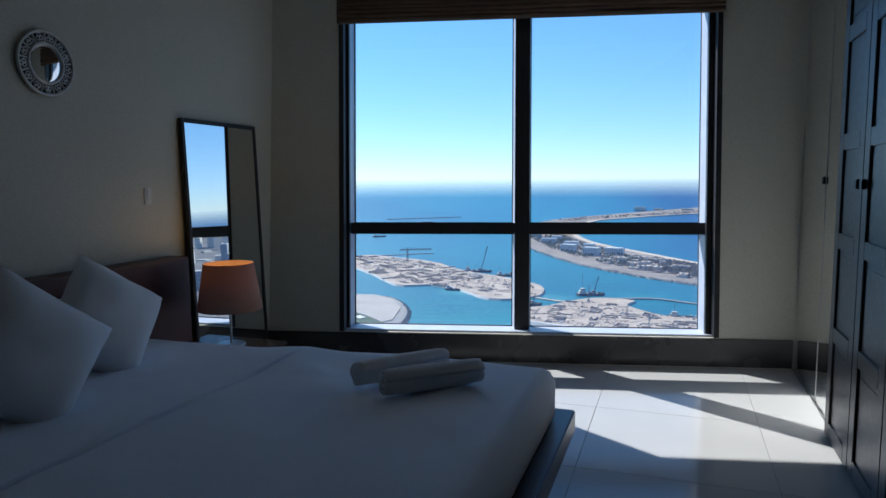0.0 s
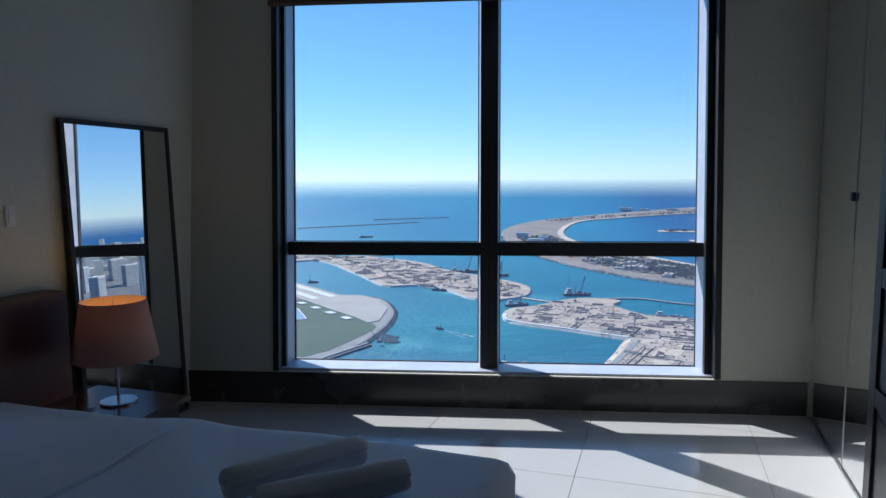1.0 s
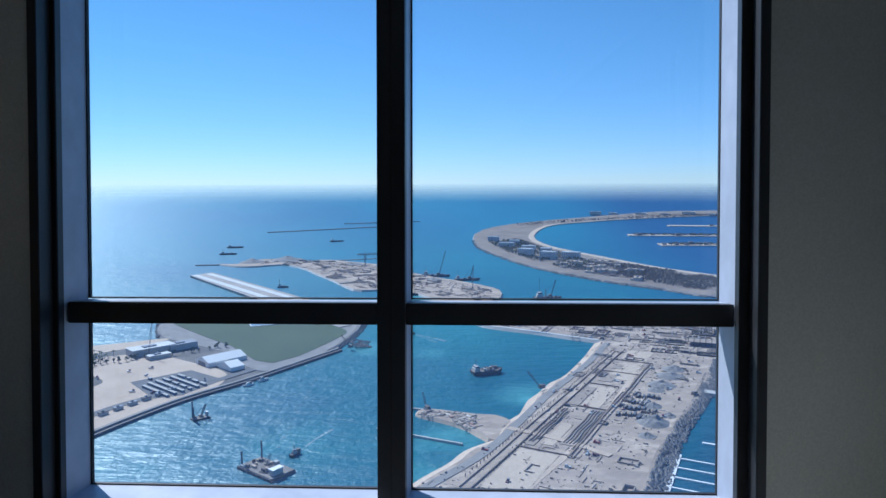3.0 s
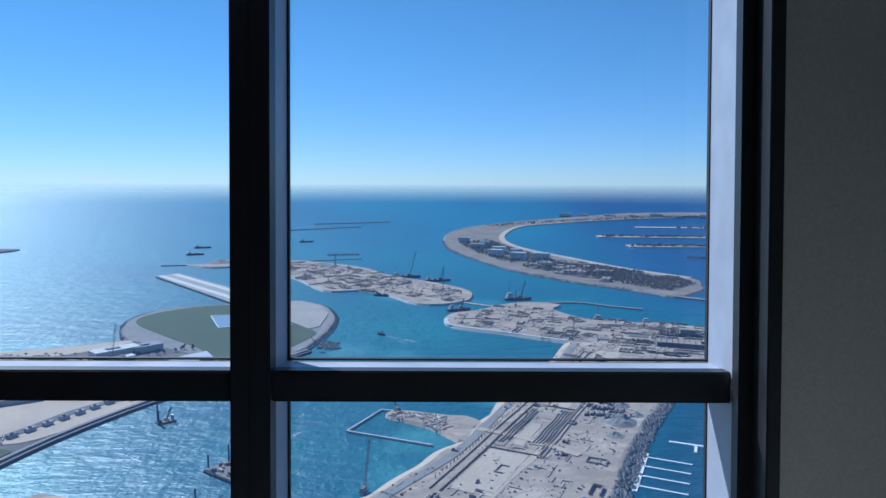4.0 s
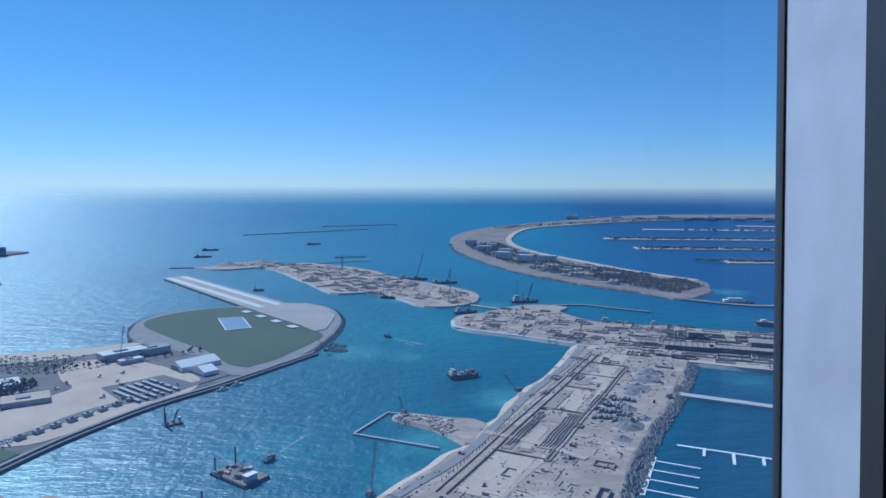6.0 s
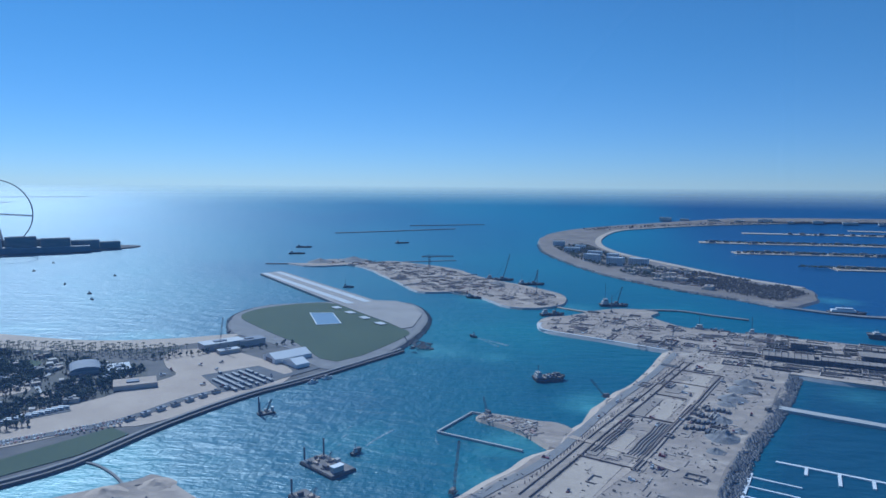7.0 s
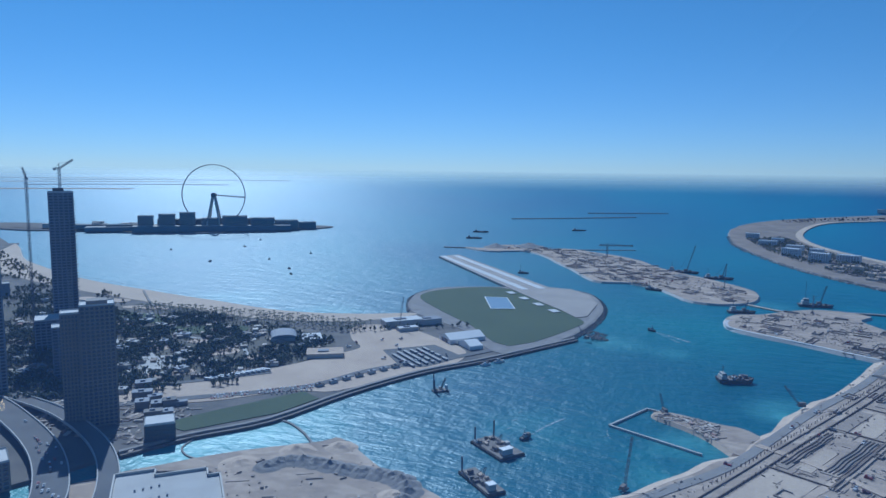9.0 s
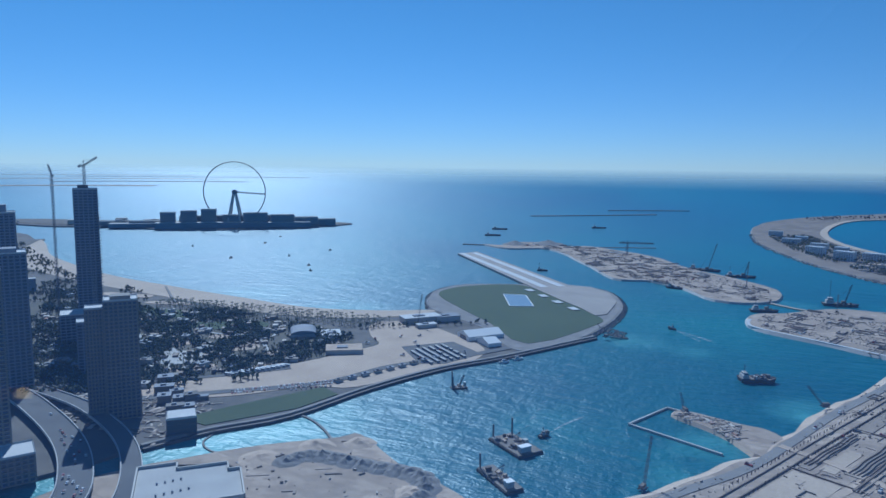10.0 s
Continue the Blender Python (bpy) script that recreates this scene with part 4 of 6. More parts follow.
land("pier_head", "wide reclaimed sand head of the pier",
     [(66, 1172), (86, 1225), (129, 1247), (189, 1306), (245, 1330), (300, 1300), (274, 1249), (320, 1157), (378, 1133), (462, 1098), (580, 1049), (760, 985), (900, 935), (830, 740), (640, 790), (466, 837), (373, 880), (300, 960), (249, 985), (154, 1053), (78, 1105)], 4.0, M_WORKS, 4, 3.0, bank=6, bank_mat=M_CONC)
land("pier", "long sandy pier under construction with roads and foundations",
     [(255, 1010), (249, 982), (171, 827), (124, 746), (82, 654), (63, 622), (50, 592), (29, 567), (0, 530), (-26, 500), (-80, 430), (-110, 330), (60, 280), (120, 420), (172, 521), (222, 619), (287, 726), (328, 799), (375, 890), (400, 960)], 4.3, M_WORKS, 4, 8.0, bank=18, bank_mat=M_SAND)
land("spit", "sand spit with rock piles inside a breakwater", [(75, 645), (60, 668), (35, 672), (-10, 690), (-22, 678), (5, 655), (30, 630), (55, 600)], 3.4, M_WORKS, 3, 3.0, bank=5, bank_mat=M_SAND)
for a in ([(50, 670), (-29, 697), (-60, 636)], [(-60, 636), (22, 597)]):
    strip("breakwater", "thin white concrete breakwater round the spit", a, 2.2, 2.0, M_CONC, 4, 1)
strip("breakwater", "dark rock breakwater off the pier head", [(245, 1325), (340, 1335), (400, 1290), (452, 1256)], 8, 2.5, M_ROCK, 5)
strip("jetty", "long pale concrete jetty", [(285, 757), (345, 722), (390, 697), (640, 545)], 12, 3.2, M_CONC, 5, 3)
strip("jetty", "pale sand causeway", [(375, 885), (470, 838), (640, 790)], 14, 4.8, M_SAND, 5, 3)
strip("road", "grey site road along the pier", [(252, 975), (192, 852), (128, 740), (78, 640), (38, 565), (-25, 480), (-70, 390)], 9, 4.8, M_SITEROAD, 0.3)
strip("road", "pale haul road across the pier", [(68, 628), (110, 600), (150, 560)], 8, 5.05, M_SAND, 0.3)
strip("road", "pale haul road down the middle of the pier", [(330, 1000), (262, 850), (190, 700), (130, 590), (70, 500), (20, 400)], 7, 4.55, M_SAND, 0.2)

# the palm-shaped island: outer crescent and fronds
land("crescent_island", "curved outer island with trees and hotels",
     [(159, 2946), (152, 2700), (160, 2442), (223, 2089), (304, 1826), (408, 1623), (504, 1500), (575, 1394), (665, 1480), (697, 1550), (720, 1658), (617, 1843), (527, 2107), (414, 2502), (405, 2906), (500, 3400), (640, 3800), (830, 4030), (1300, 4450), (2000, 4850), (3300, 5099), (3600, 5590), (2094, 5615), (1494, 5157), (937, 4540), (500, 4000), (280, 3560), (190, 3200)], 4.0, M_CRES, 4, 6.0, bank=10, bank_mat=M_ROCK)
strip("beach", "pale curved beach inside the crescent", [(720, 1668), (617, 1853), (527, 2117), (416, 2502), (408, 2906), (505, 3395), (645, 3790), (840, 4020), (1310, 4440), (2010, 4840)], 26, 4.3, M_BEACH, 4)
strip("breakwater", "curved grey rock breakwater at the island's end", [(560, 1410), (640, 1340), (700, 1310), (760, 1318), (790, 1350)], 16, 3.0, M_ROCK, 5)
for k, line in enumerate(([(873, 3063), (1200, 3010), (1871, 2927), (2600, 2830)], [(859, 2576), (1200, 2545), (1597, 2495), (2400, 2380)], [(993, 2103), (1324, 2064), (2000, 1960)], [(1281, 3716), (1800, 3620), (2258, 3538), (3000, 3400)], [(1975, 4030), (2468, 3870), (3300, 3650)])):
    strip("frond", "narrow sand spit of the palm-shaped island", line, 84, 3.0, M_BEACH, 5)
strip("breakwater", "thin dark offshore breakwater", [(-842, 3316), (-560, 3530), (-269, 3768)], 14, 4.0, M_ROCK, 6)
strip("breakwater", "thin dark offshore breakwater", [(-557, 4007), (-330, 4130), (-116, 4231)], 14, 4.0, M_ROCK, 6)
# wheel island and the low islands at the horizon
land("island", "low dark island that carries the big wheel",
     [(-2700, 1700), (-2577, 1785), (-2327, 1785), (-2079, 1870), (-1854, 1892), (-1609, 2029), (-1437, 2260), (-1385, 2440), (-1470, 2470), (-1700, 2400), (-2000, 2250), (-2300, 2100), (-2700, 1960)], 5.0, M_LAND, 4, 5.0, bank=8, bank_mat=M_ROCK)
for k in range(5):
    r, a0 = 8200 + 1900 * k, 57 - (k * 5) % 9
    line = [(a0, 0), (a0 - 4, 120), (a0 - 8 - k % 3 * 2, 60), (a0 - 12 - (k * 37 % 7), -90)]
    strip("far_island", "low sandy islands near the horizon", [(-(r + d) * math.sin(radians(a)), (r + d) * math.cos(radians(a))) for a, d in line], 260, 3, M_SITEROAD if k % 2 else M_BEACH, 5)
land("ground", "sandy building ground with spoil heaps by the lagoon", [(-385, 410), (-345, 452), (-293, 495), (-276, 508), (-223, 467), (-164, 440), (-110, 385), (-90, 200), (-250, 60), (-420, 200), (-432, 330)], 4.0, M_WORKS, 3, 4.0, bank=7, bank_mat=M_SAND)
land("ground", "palm trunk land with apartment blocks", [(760, 960), (1100, 1020), (1900, 1700), (2600, 2100), (3400, 1700), (2200, 700), (1300, 150), (900, 420), (820, 740)], 4.0, M_LAND, 3, 8.0, bank=14, bank_mat=M_BEACH)

strip("quay_wall", "white concrete edge of the pier head", [(70, 1170), (66, 1140), (78, 1108), (154, 1056), (244, 992)], 5, 4.6, M_ROOF, 5, 5)
strip("causeway", "low sand causeway between island and pier head", [(105, 1350), (150, 1310), (190, 1285)], 8, 2.0, M_SAND, 4)


# ---- outside things ----
rng = random.Random(7)


def inside(p, poly):
    x, y = p
    hit = False
    for (x0, y0), (x1, y1) in zip(poly, poly[1:] + poly[:1]):
        if (y0 > y) != (y1 > y) and x < (x1 - x0) * (y - y0) / (y1 - y0) + x0:
            hit = not hit
    return hit


def scatter(poly, n, r=rng):
    xs, ys = [p[0] for p in poly], [p[1] for p in poly]
    out = []
    while len(out) < n:
        p = (r.uniform(min(xs), max(xs)), r.uniform(min(ys), max(ys)))
        if inside(p, poly):
            out.append(p)
    return out


def pydata(name, verts, faces, mat, label, category, kind="stuff", smooth=False):
    me = bpy.data.meshes.new(name)
    me.from_pydata([tuple(v) for v in verts], [], faces)
    me.materials.append(mat)
    if smooth:
        me.polygons.foreach_set("use_smooth", [True] * len(me.polygons))
    return tagged(new(name, me), label, category, kind=kind)


CUBE_F = ((0, 1, 3, 2), (4, 6, 7, 5), (0, 4, 5, 1), (2, 3, 7, 6), (0, 2, 6, 4), (1, 5, 7, 3))


def add_block(verts, faces, x, y, h, sx, sy, sz, yaw, taper=1.0):
    n, c, s = len(verts), math.cos(yaw), math.sin(yaw)
    for a in (-1, 1):
        for b2 in (-1, 1):
            for z in (0, 1):
                k = taper if z else 1.0
                px, py = a * sx / 2 * k, b2 * sy / 2 * k
                verts.append(place(x + c * px - s * py, y + s * px + c * py, h + z * sz))
    faces.extend(tuple(n + i for i in f) for f in CUBE_F)


# --- towers ---
def tower(label, x, y, w, d, h, yaw, wall, floor=3.7, bays=7, deep=5, crown=0.0, base=3.0, group="shore towers", fins=True, glass=M_DARKGLASS):
    t = thing("tower_block", label, "building", stand(x, y, base, yaw), group)
    part("core", box(-w / 2 + 0.8, w / 2 - 0.8, -d / 2 + 0.8, d / 2 - 0.8, 0, h - 1), glass, t, "dark glazing behind the bands")
    n = int(h / floor)
    band = box(-w / 2, w / 2, -d / 2, d / 2, 0, floor * 0.36, 0.08, 1)
    first = part("floor_band", band, wall, t)
    for k in range(1, n + 1):
        o = new("floor_band", first.data)
        o.parent = t
        o.location = (0, 0, min(k * floor, h - floor * 0.36))
    if fins:
        pier = None
        for i in range(bays + 1):
            for sy in (-1, 1):
                px = -w / 2 + 0.6 + (w - 1.2) * i / bays
                if pier is None:
                    pier = part("pier", box(-0.7, 0.7, -0.5, 0.5, 0, h), wall, t)
                    o = pier
                else:
                    o = new("pier", pier.data)
                    o.parent = t
                o.location = (px, sy * (d / 2 - 0.25), 0)
        for i in range(1, deep):
            for sx in (-1, 1):
                o = new("pier", pier.data)
                o.parent = t
                o.location, o.rotation_euler = (sx * (w / 2 - 0.25), -d / 2 + d * i / deep, 0), (0, 0, math.pi / 2)
    b = box(-w / 2, w / 2, -d / 2, d / 2, h, h + 1.6)
    bmesh.ops.inset_region(b, faces=[f for f in b.faces if f.normal.z > 0.9], thickness=1.0, depth=0)
    top = [f for f in b.faces if f.normal.z > 0.9 and all(abs(v.co.x) < w / 2 - 0.5 for v in f.verts)]
    bmesh.ops.translate(b, verts=list({v for f in top for v in f.verts}), vec=(0, 0, -1.2))
    part("parapet", b, M_ROOF if group == "marina towers" else wall, t, "pale parapet round the roof")
    if crown:
        part("plant_room", box(-w * 0.3, w * 0.3, -d * 0.3, d * 0.3, h + 0.4, h + crown, 0.2, 1), wall, t)
    return t


tower("sandstone apartment tower with stacked bands beside the highway", -507, 461, 29, 24, 113, 47, M_FAC_SAND, 3.6, 7, 5, 4, group="marina towers")
tower("sandstone lower wing of the apartment tower", -523, 447, 18, 19, 106, 47, M_FAC_SAND, 3.6, 6, 5, group="marina towers")
slim = tower("tall slim concrete tower under construction near the beach", -797, 674, 30, 24, 203, 50, M_FAC_GREY, 3.9, 5, 4, 0, group="marina towers")
for k in range(10, 51):
    out = 1.2 + 1.4 * ((k * 7) % 5) / 4
    part("edge_platform", box(9, 15 + out, -13.2 - out * 0.5, -6, 3.9 * k, 3.9 * k + 0.5), M_FAC_DARK, slim)
for k in range(6):
    part("hoist_rail", box(3.0 + 0.9 * k, 3.3 + 0.9 * k, -13.4, -12.9, 4, 70 + 14 * (k % 3)), M_CONC, slim)
part("core_head", box(-9, 4, -7, 7, 203, 209, 0.2, 1), M_FAC_DARK, slim)
tower("dark podium of the unfinished tower", -775, 640, 50, 36, 40, 50, M_FAC_GREY, 4.0, 8, 5, group="marina towers")
tower("broad dark apartment tower near the beach", -826, 566, 44, 30, 176, 52, M_FAC_GREY, 3.6, 8, 5, 10, group="marina towers")
tower("glazed apartment tower with a rounded crown", -672, 466, 42, 30, 146, 55, M_FAC_GREY, 3.6, 8, 5, 5, group="marina towers")
tower("brown banded apartment tower at the water", -508, 332, 30, 26, 158, 57, M_FAC_SAND, 3.3, 6, 5, 4, group="marina towers")
tower("low banded podium beside the tower", -480, 326, 36, 28, 22, 57, M_FAC_SAND, 3.6, 8, 6, group="marina towers")
tower("slab block behind the sandstone tower", -640, 560, 60, 22, 60, 50, M_FAC_GREY, 3.6, 10, 4, group="marina towers")
tower("mid rise block in the shade of the towers", -720, 500, 40, 26, 74, 40, M_FAC_GREY, 3.6, 7, 5, group="marina towers")
tower("low dark building with a pale flat roof beside the lawn", -430, 452, 25, 22, 15, 43, M_FAC_DARK, 4.4, 7, 6, group="marina towers")
b = box(-11.5, 11.5, -10, 10, 0, 0.8, 0.2, 1)
tagged(link("roof_sheet", b, M_ROOF, matrix=stand(-430, 452, 18.9, 43)), "white patchy roof sheeting on the low dark building", "roof")

# near building with a white flat roof
wb = thing("white_roof_building", "white flat roofed building with a stepped parapet", "building", stand(-317, 338, 4, 42))
outline = [(-34, -34), (34, -34), (34, 8), (26, 8), (26, 20), (-8, 20), (-8, 30), (-34, 30)]
part("body", prism(outline, 0, 24.0), M_FAC_PALE, wb)
part("roof", prism([(x * 0.97, y * 0.97) for x, y in outline], 23.0, 24.6), M_CONC, wb)
for a, c in zip(outline, outline[1:] + outline[:1]):
    v = Vector(c) - Vector(a)
    b = box(-0.6, v.length + 0.6, -0.6, 0.6, 23.5, 26.5, 0.1, 1)
    b.transform(Matrix.Translation((a[0], a[1], 0)) @ Matrix.Rotation(math.atan2(v.y, v.x), 4, "Z"))
    part("parapet", b, M_FAC_PALE, wb)
for k in range(9):
    part("roof_vent", box(-20 + 5 * (k % 5) - 0.6, -20 + 5 * (k % 5) + 0.6, -16 + 12 * (k // 5) - 0.6 + k, -16 + 12 * (k // 5) + 0.6 + k, 24.6, 26.0, 0.1, 1), M_FAC_GREY, wb)


# --- cranes ---
def lattice(bm, a, c, w, n, r=0.12):
    """A square lattice mast or boom from a to c."""
    a, c = Vector(a), Vector(c)
    d = (c - a).normalized()
    s = d.orthogonal().normalized() * w / 2
    t = d.cross(s)
    cor = [s + t, s - t, -s - t, -s + t]
    for q in cor:
        rod(bm, a + q, c + q, r, 4)
    for i in range(n):
        p0, p1 = a.lerp(c, i / n), a.lerp(c, (i + 1) / n)
        for k in range(4):
            rod(bm, p0 + cor[k], p1 + cor[(k + 1) % 4], r * 0.7, 4)


def tower_crane(x, y, h, jib, yaw, luff=4, base=3, label="thin steel tower crane over a building site", scale=1.0):
    t = thing("tower_crane", label, "crane", stand(x, y, base, yaw), "tower cranes")
    b = bmesh.new()
    lattice(b, (0, 0, 0), (0, 0, h), 2.2 * scale, max(6, int(h / 5)), 0.22 * scale)
    part("mast", b, M_CRANE, t)
    b = bmesh.new()
    lattice(b, (0, 0, h), (jib, 0, h + luff), 1.6 * scale, 10, 0.2 * scale)
    part("jib", b, M_CRANE, t)
    b = bmesh.new()
    lattice(b, (0, 0, h), (-jib * 0.3, 0, h), 1.6 * scale, 3, 0.2 * scale)
    cj = part("counter_jib", b, M_CRANE, t)
    part("counterweight", box(-jib * 0.3 - 2, -jib * 0.3 + 1, -1.2, 1.2, h - 2.5, h + 0.5, 0.1, 1), M_CONC, cj)
    b = bmesh.new()
    rod(b, (0, 0, h), (0, 0, h + 7), 0.4 * scale)
    rod(b, (0, 0, h + 7), (jib * 0.8, 0, h + luff * 0.8), 0.14 * scale, 4)
    rod(b, (0, 0, h + 7), (-jib * 0.28, 0, h), 0.14 * scale, 4)
    part("apex", b, M_CRANE, t)
    return t


def crawler_crane(x, y, boom, yaw, tilt=68, base=4.0, label="crawler crane with a raised lattice boom"):
    t = thing("crawler_crane", label, "crane", stand(x, y, base, yaw), "crawler cranes")
    for s in (-2.2, 2.2):
        part("track", box(-4, 4, s - 0.6, s + 0.6, 0, 1.4, 0.3, 2), M_CRANE, t)
    part("cab", box(-4.5, 2.5, -1.7, 1.7, 1.4, 4.2, 0.2, 1), M_DECK, t)
    b = bmesh.new()
    e = (2 + boom * math.cos(radians(tilt)), 0, 2 + boom * math.sin(radians(tilt)))
    lattice(b, (2, 0, 2), e, 1.4, 9, 0.14)
    rod(b, (-4, 0, 4), e, 0.12, 4)
    part("boom", b, M_CRANE, t)
    return t


tower_crane(-838, 657, 222, 26, 150, 14, label="tall tower crane beside the unfinished tower", scale=1.1)
tower_crane(-797, 674, 32, 18, 70, 12, 206, "luffing crane on the unfinished tower's top", 1.1)
tower_crane(-835, 562, 22, 30, 160, 2, 188, "tower crane above the broad dark tower", 1.5)
tower_crane(-210, 1922, 34, 70, 5, 1, 4, "tower crane over the reclaimed island", 1.8)
crawler_crane(-402, 908, 46, 60, 80, label="tall crawler crane in the yard")
crawler_crane(-35, 506, 38, 70, 76, 1, "dark lattice crane standing off the pier")
crawler_crane(120, 757, 26, 200, 50)
crawler_crane(288, 728, 26, 30, 55)
crawler_crane(-128, 955, 22, 140, 40)
crawler_crane(250, 1000, 30, 60, 60)
crawler_crane(78, 1500, 45, 80, 74)
crawler_crane(210, 1290, 30, 80, 66)
crawler_crane(-12, 686, 16, 120, 60)


# --- the big wheel ---
wheel = thing("observation_wheel", "giant observation wheel with bare rim on slanted legs", "ferris wheel", stand(-1700, 2101, 5, 30))
HUB = 133.0
for off in (-3, 3):
    b = torus(115.0, 1.5, 96, 6)
    b.transform(Matrix.Translation((0, off, HUB)) @ pose(0, 0, 0, 90))
    rim = part("rim", b, M_CRANE, wheel, "steel rim tube", True)
b = bmesh.new()
for k in range(64):
    a = 2 * math.pi * k / 64
    a2 = 2 * math.pi * (k + 0.5) / 64
    rod(b, (115 * math.cos(a), -3, HUB + 115 * math.sin(a)), (115 * math.cos(a2), 3, HUB + 115 * math.sin(a2)), 0.6, 4)
part("rim_bracing", b, M_CRANE, rim)
for sx in (-1, 1):
    for sy in (-1, 1):
        b = bmesh.new()
        rod(b, (sx * 3, sy * 9, HUB), (sx * 27, sy * 34, -1), 3.6, 10)
        part("leg", b, M_CONC, wheel, "pale slanted steel leg")
b = bmesh.new()
rod(b, (0, -14, HUB), (0, 14, HUB), 9, 18)
part("hub", b, M_CRANE, wheel)
b = bmesh.new()
lattice(b, (0, 0, HUB), (114, 0, HUB - 8), 3.4, 16, 0.5)
part("arm", b, M_CRANE, wheel, "single temporary spoke arm")

ISLE = [(-1888, 1950, 54, 56), (-1825, 1990, 58, 62), (-1765, 2030, 56, 68), (-1700, 2080, 66, 46), (-1628, 2130, 92, 54), (-1545, 2190, 90, 46), (-1800, 2060, 200, 40), (-1640, 2190, 200, 40), (-1490, 2270, 90, 34), (-1440, 2340, 70, 24), (-1980, 1930, 110, 22), (-2120, 1890, 130, 18)]
for x, y, w, h in ISLE:
    tower("dark hotel block on the wheel island", x, y, w, 30, h, 38, M_FAC_PALE, 4.2, 8, 4, group="wheel island blocks", fins=False, base=5)
for x, y, w, h in ((-1770, 2000, 330, 20), (-1560, 2165, 260, 18), (-2000, 1905, 180, 14)):
    t = thing("podium_building", "long low podium building on the wheel island", "building", stand(x, y, 5, 38), "wheel island podiums")
    part("walls", box(-w / 2, w / 2, -28, 28, 0, h, 0.3, 1), M_FAC_GREY, t)
    part("roof", box(-w / 2 - 1, w / 2 + 1, -29, 29, h, h + 1.2, 0.3, 1), M_CONC, t)
for k in range(40):
    s = k / 39
    x, y = -2280 + 830 * s + rng.uniform(-20, 20), 1850 + 480 * s ** 1.5 + rng.uniform(0, 90)
    t = thing("low_hall", "low dark building on the wheel island", "building", stand(x, y, 5, rng.uniform(20, 60)), "island halls")
    w, d, h = rng.uniform(20, 50), rng.uniform(14, 30), rng.uniform(8, 30) * (1.1 - 0.7 * s)
    part("walls", box(-w / 2, w / 2, -d / 2, d / 2, 0, h, 0.3, 1), M_FAC_PALE, t)
    part("roof", box(-w / 2 - 0.6, w / 2 + 0.6, -d / 2 - 0.6, d / 2 + 0.6, h, h + 0.8, 0.2, 1), M_CONC, t)
strip("bridge", "low causeway bridge to the wheel island", [(-2500, 1800), (-3000, 1650), (-3600, 1350)], 26, 14, M_CONC, 4)


# --- ships ---
def hull_mesh(length, beam, depth, bow=0.22, stern=0.06):
    out = [(-length / 2, -beam * 0.42), (-length / 2 + length * stern, -beam / 2), (length * (0.5 - bow), -beam / 2), (length * 0.44, -beam * 0.22), (length / 2, 0)]
    out += [(x, -y) for x, y in out[-2::-1]]
    b = bmesh.new()
    rows = [[b.verts.new((x * s, y * s, z + (0.5 if x > length * 0.3 and z > 0 else 0))) for x, y in out] for z, s in ((-1.0, 0.92), (depth, 1.0), (depth + 0.8, 1.0), (depth + 0.8, 0.97), (depth, 0.96))]
    n = len(out)
    for r0, r1 in zip(rows, rows[1:]):
        for i in range(n):
            b.faces.new((r0[i], r0[(i + 1) % n], r1[(i + 1) % n], r1[i]))
    b.faces.new(rows[-1])
    b.faces.new(rows[0][::-1])
    return b


def ship(x, y, length, beam, yaw, label, depth=3.0, house=(0.3, 0.18, 7), mast=12, clutter=10, crane=0, hull=None, white=False, category="ship", group="moored ships"):
    t = thing("ship", label, category, stand(x, y, 0, yaw), group)
    part("hull", hull_mesh(length, beam, depth), hull or M_HULL, t)
    part("deck", box(-length * 0.47, length * 0.30, -beam * 0.44, beam * 0.44, depth, depth + 0.4), M_DECK, t)
    hx, hw, hh = house
    cx = -length * hx
    wall = M_WHITE if white else M_CONC
    part("deckhouse", box(cx - length * hw / 2, cx + length * hw / 2, -beam * 0.36, beam * 0.36, depth + 0.4, depth + hh * 0.6, 0.2, 1), wall, t)
    part("bridge", box(cx - length * hw * 0.3, cx + length * hw * 0.4, -beam * 0.3, beam * 0.3, depth + hh * 0.6, depth + hh, 0.2, 1), wall, t)
    part("bridge_windows", box(cx - length * hw * 0.31, cx + length * hw * 0.41, -beam * 0.305, beam * 0.305, depth + hh * 0.75, depth + hh * 0.9), M_DARKGLASS, t)
    b = bmesh.new()
    rod(b, (cx, 0, depth + hh), (cx, 0, depth + hh + mast), 0.35)
    rod(b, (cx - 2, 0, depth + hh + mast * 0.7), (cx + 2, 0, depth + hh + mast * 0.7), 0.2, 4)
    part("mast", b, M_CRANE, t)
    r2 = random.Random(int(x * 3 + y))
    for k in range(clutter):
        w, d, h = r2.uniform(1.5, 5), r2.uniform(1.5, 4), r2.uniform(0.8, 3.5)
        px, py = r2.uniform(-length * 0.15, length * 0.3), r2.uniform(-beam * 0.34, beam * 0.34)
        part("deck_cargo", box(px - w / 2, px + w / 2, py - d / 2, py + d / 2, depth + 0.4, depth + 0.4 + h, 0.15, 1), r2.choice((M_HULL, M_DECK, M_CONC, M_CRANE)), t)
    if crane:
        b = bmesh.new()
        lattice(b, (length * 0.1, 0, depth), (length * 0.1 + crane * 0.28, 0, depth + crane), 1.8, 9, 0.2)
        rod(b, (-length * 0.1, 0, depth + 6), (length * 0.1 + crane * 0.28, 0, depth + crane), 0.2, 4)
        part("crane_boom", b, M_CRANE, t, "raised lattice boom")
        part("crane_house", box(length * 0.02, length * 0.14, -3, 3, depth, depth + 6, 0.2, 1), M_DECK, t)
    return t


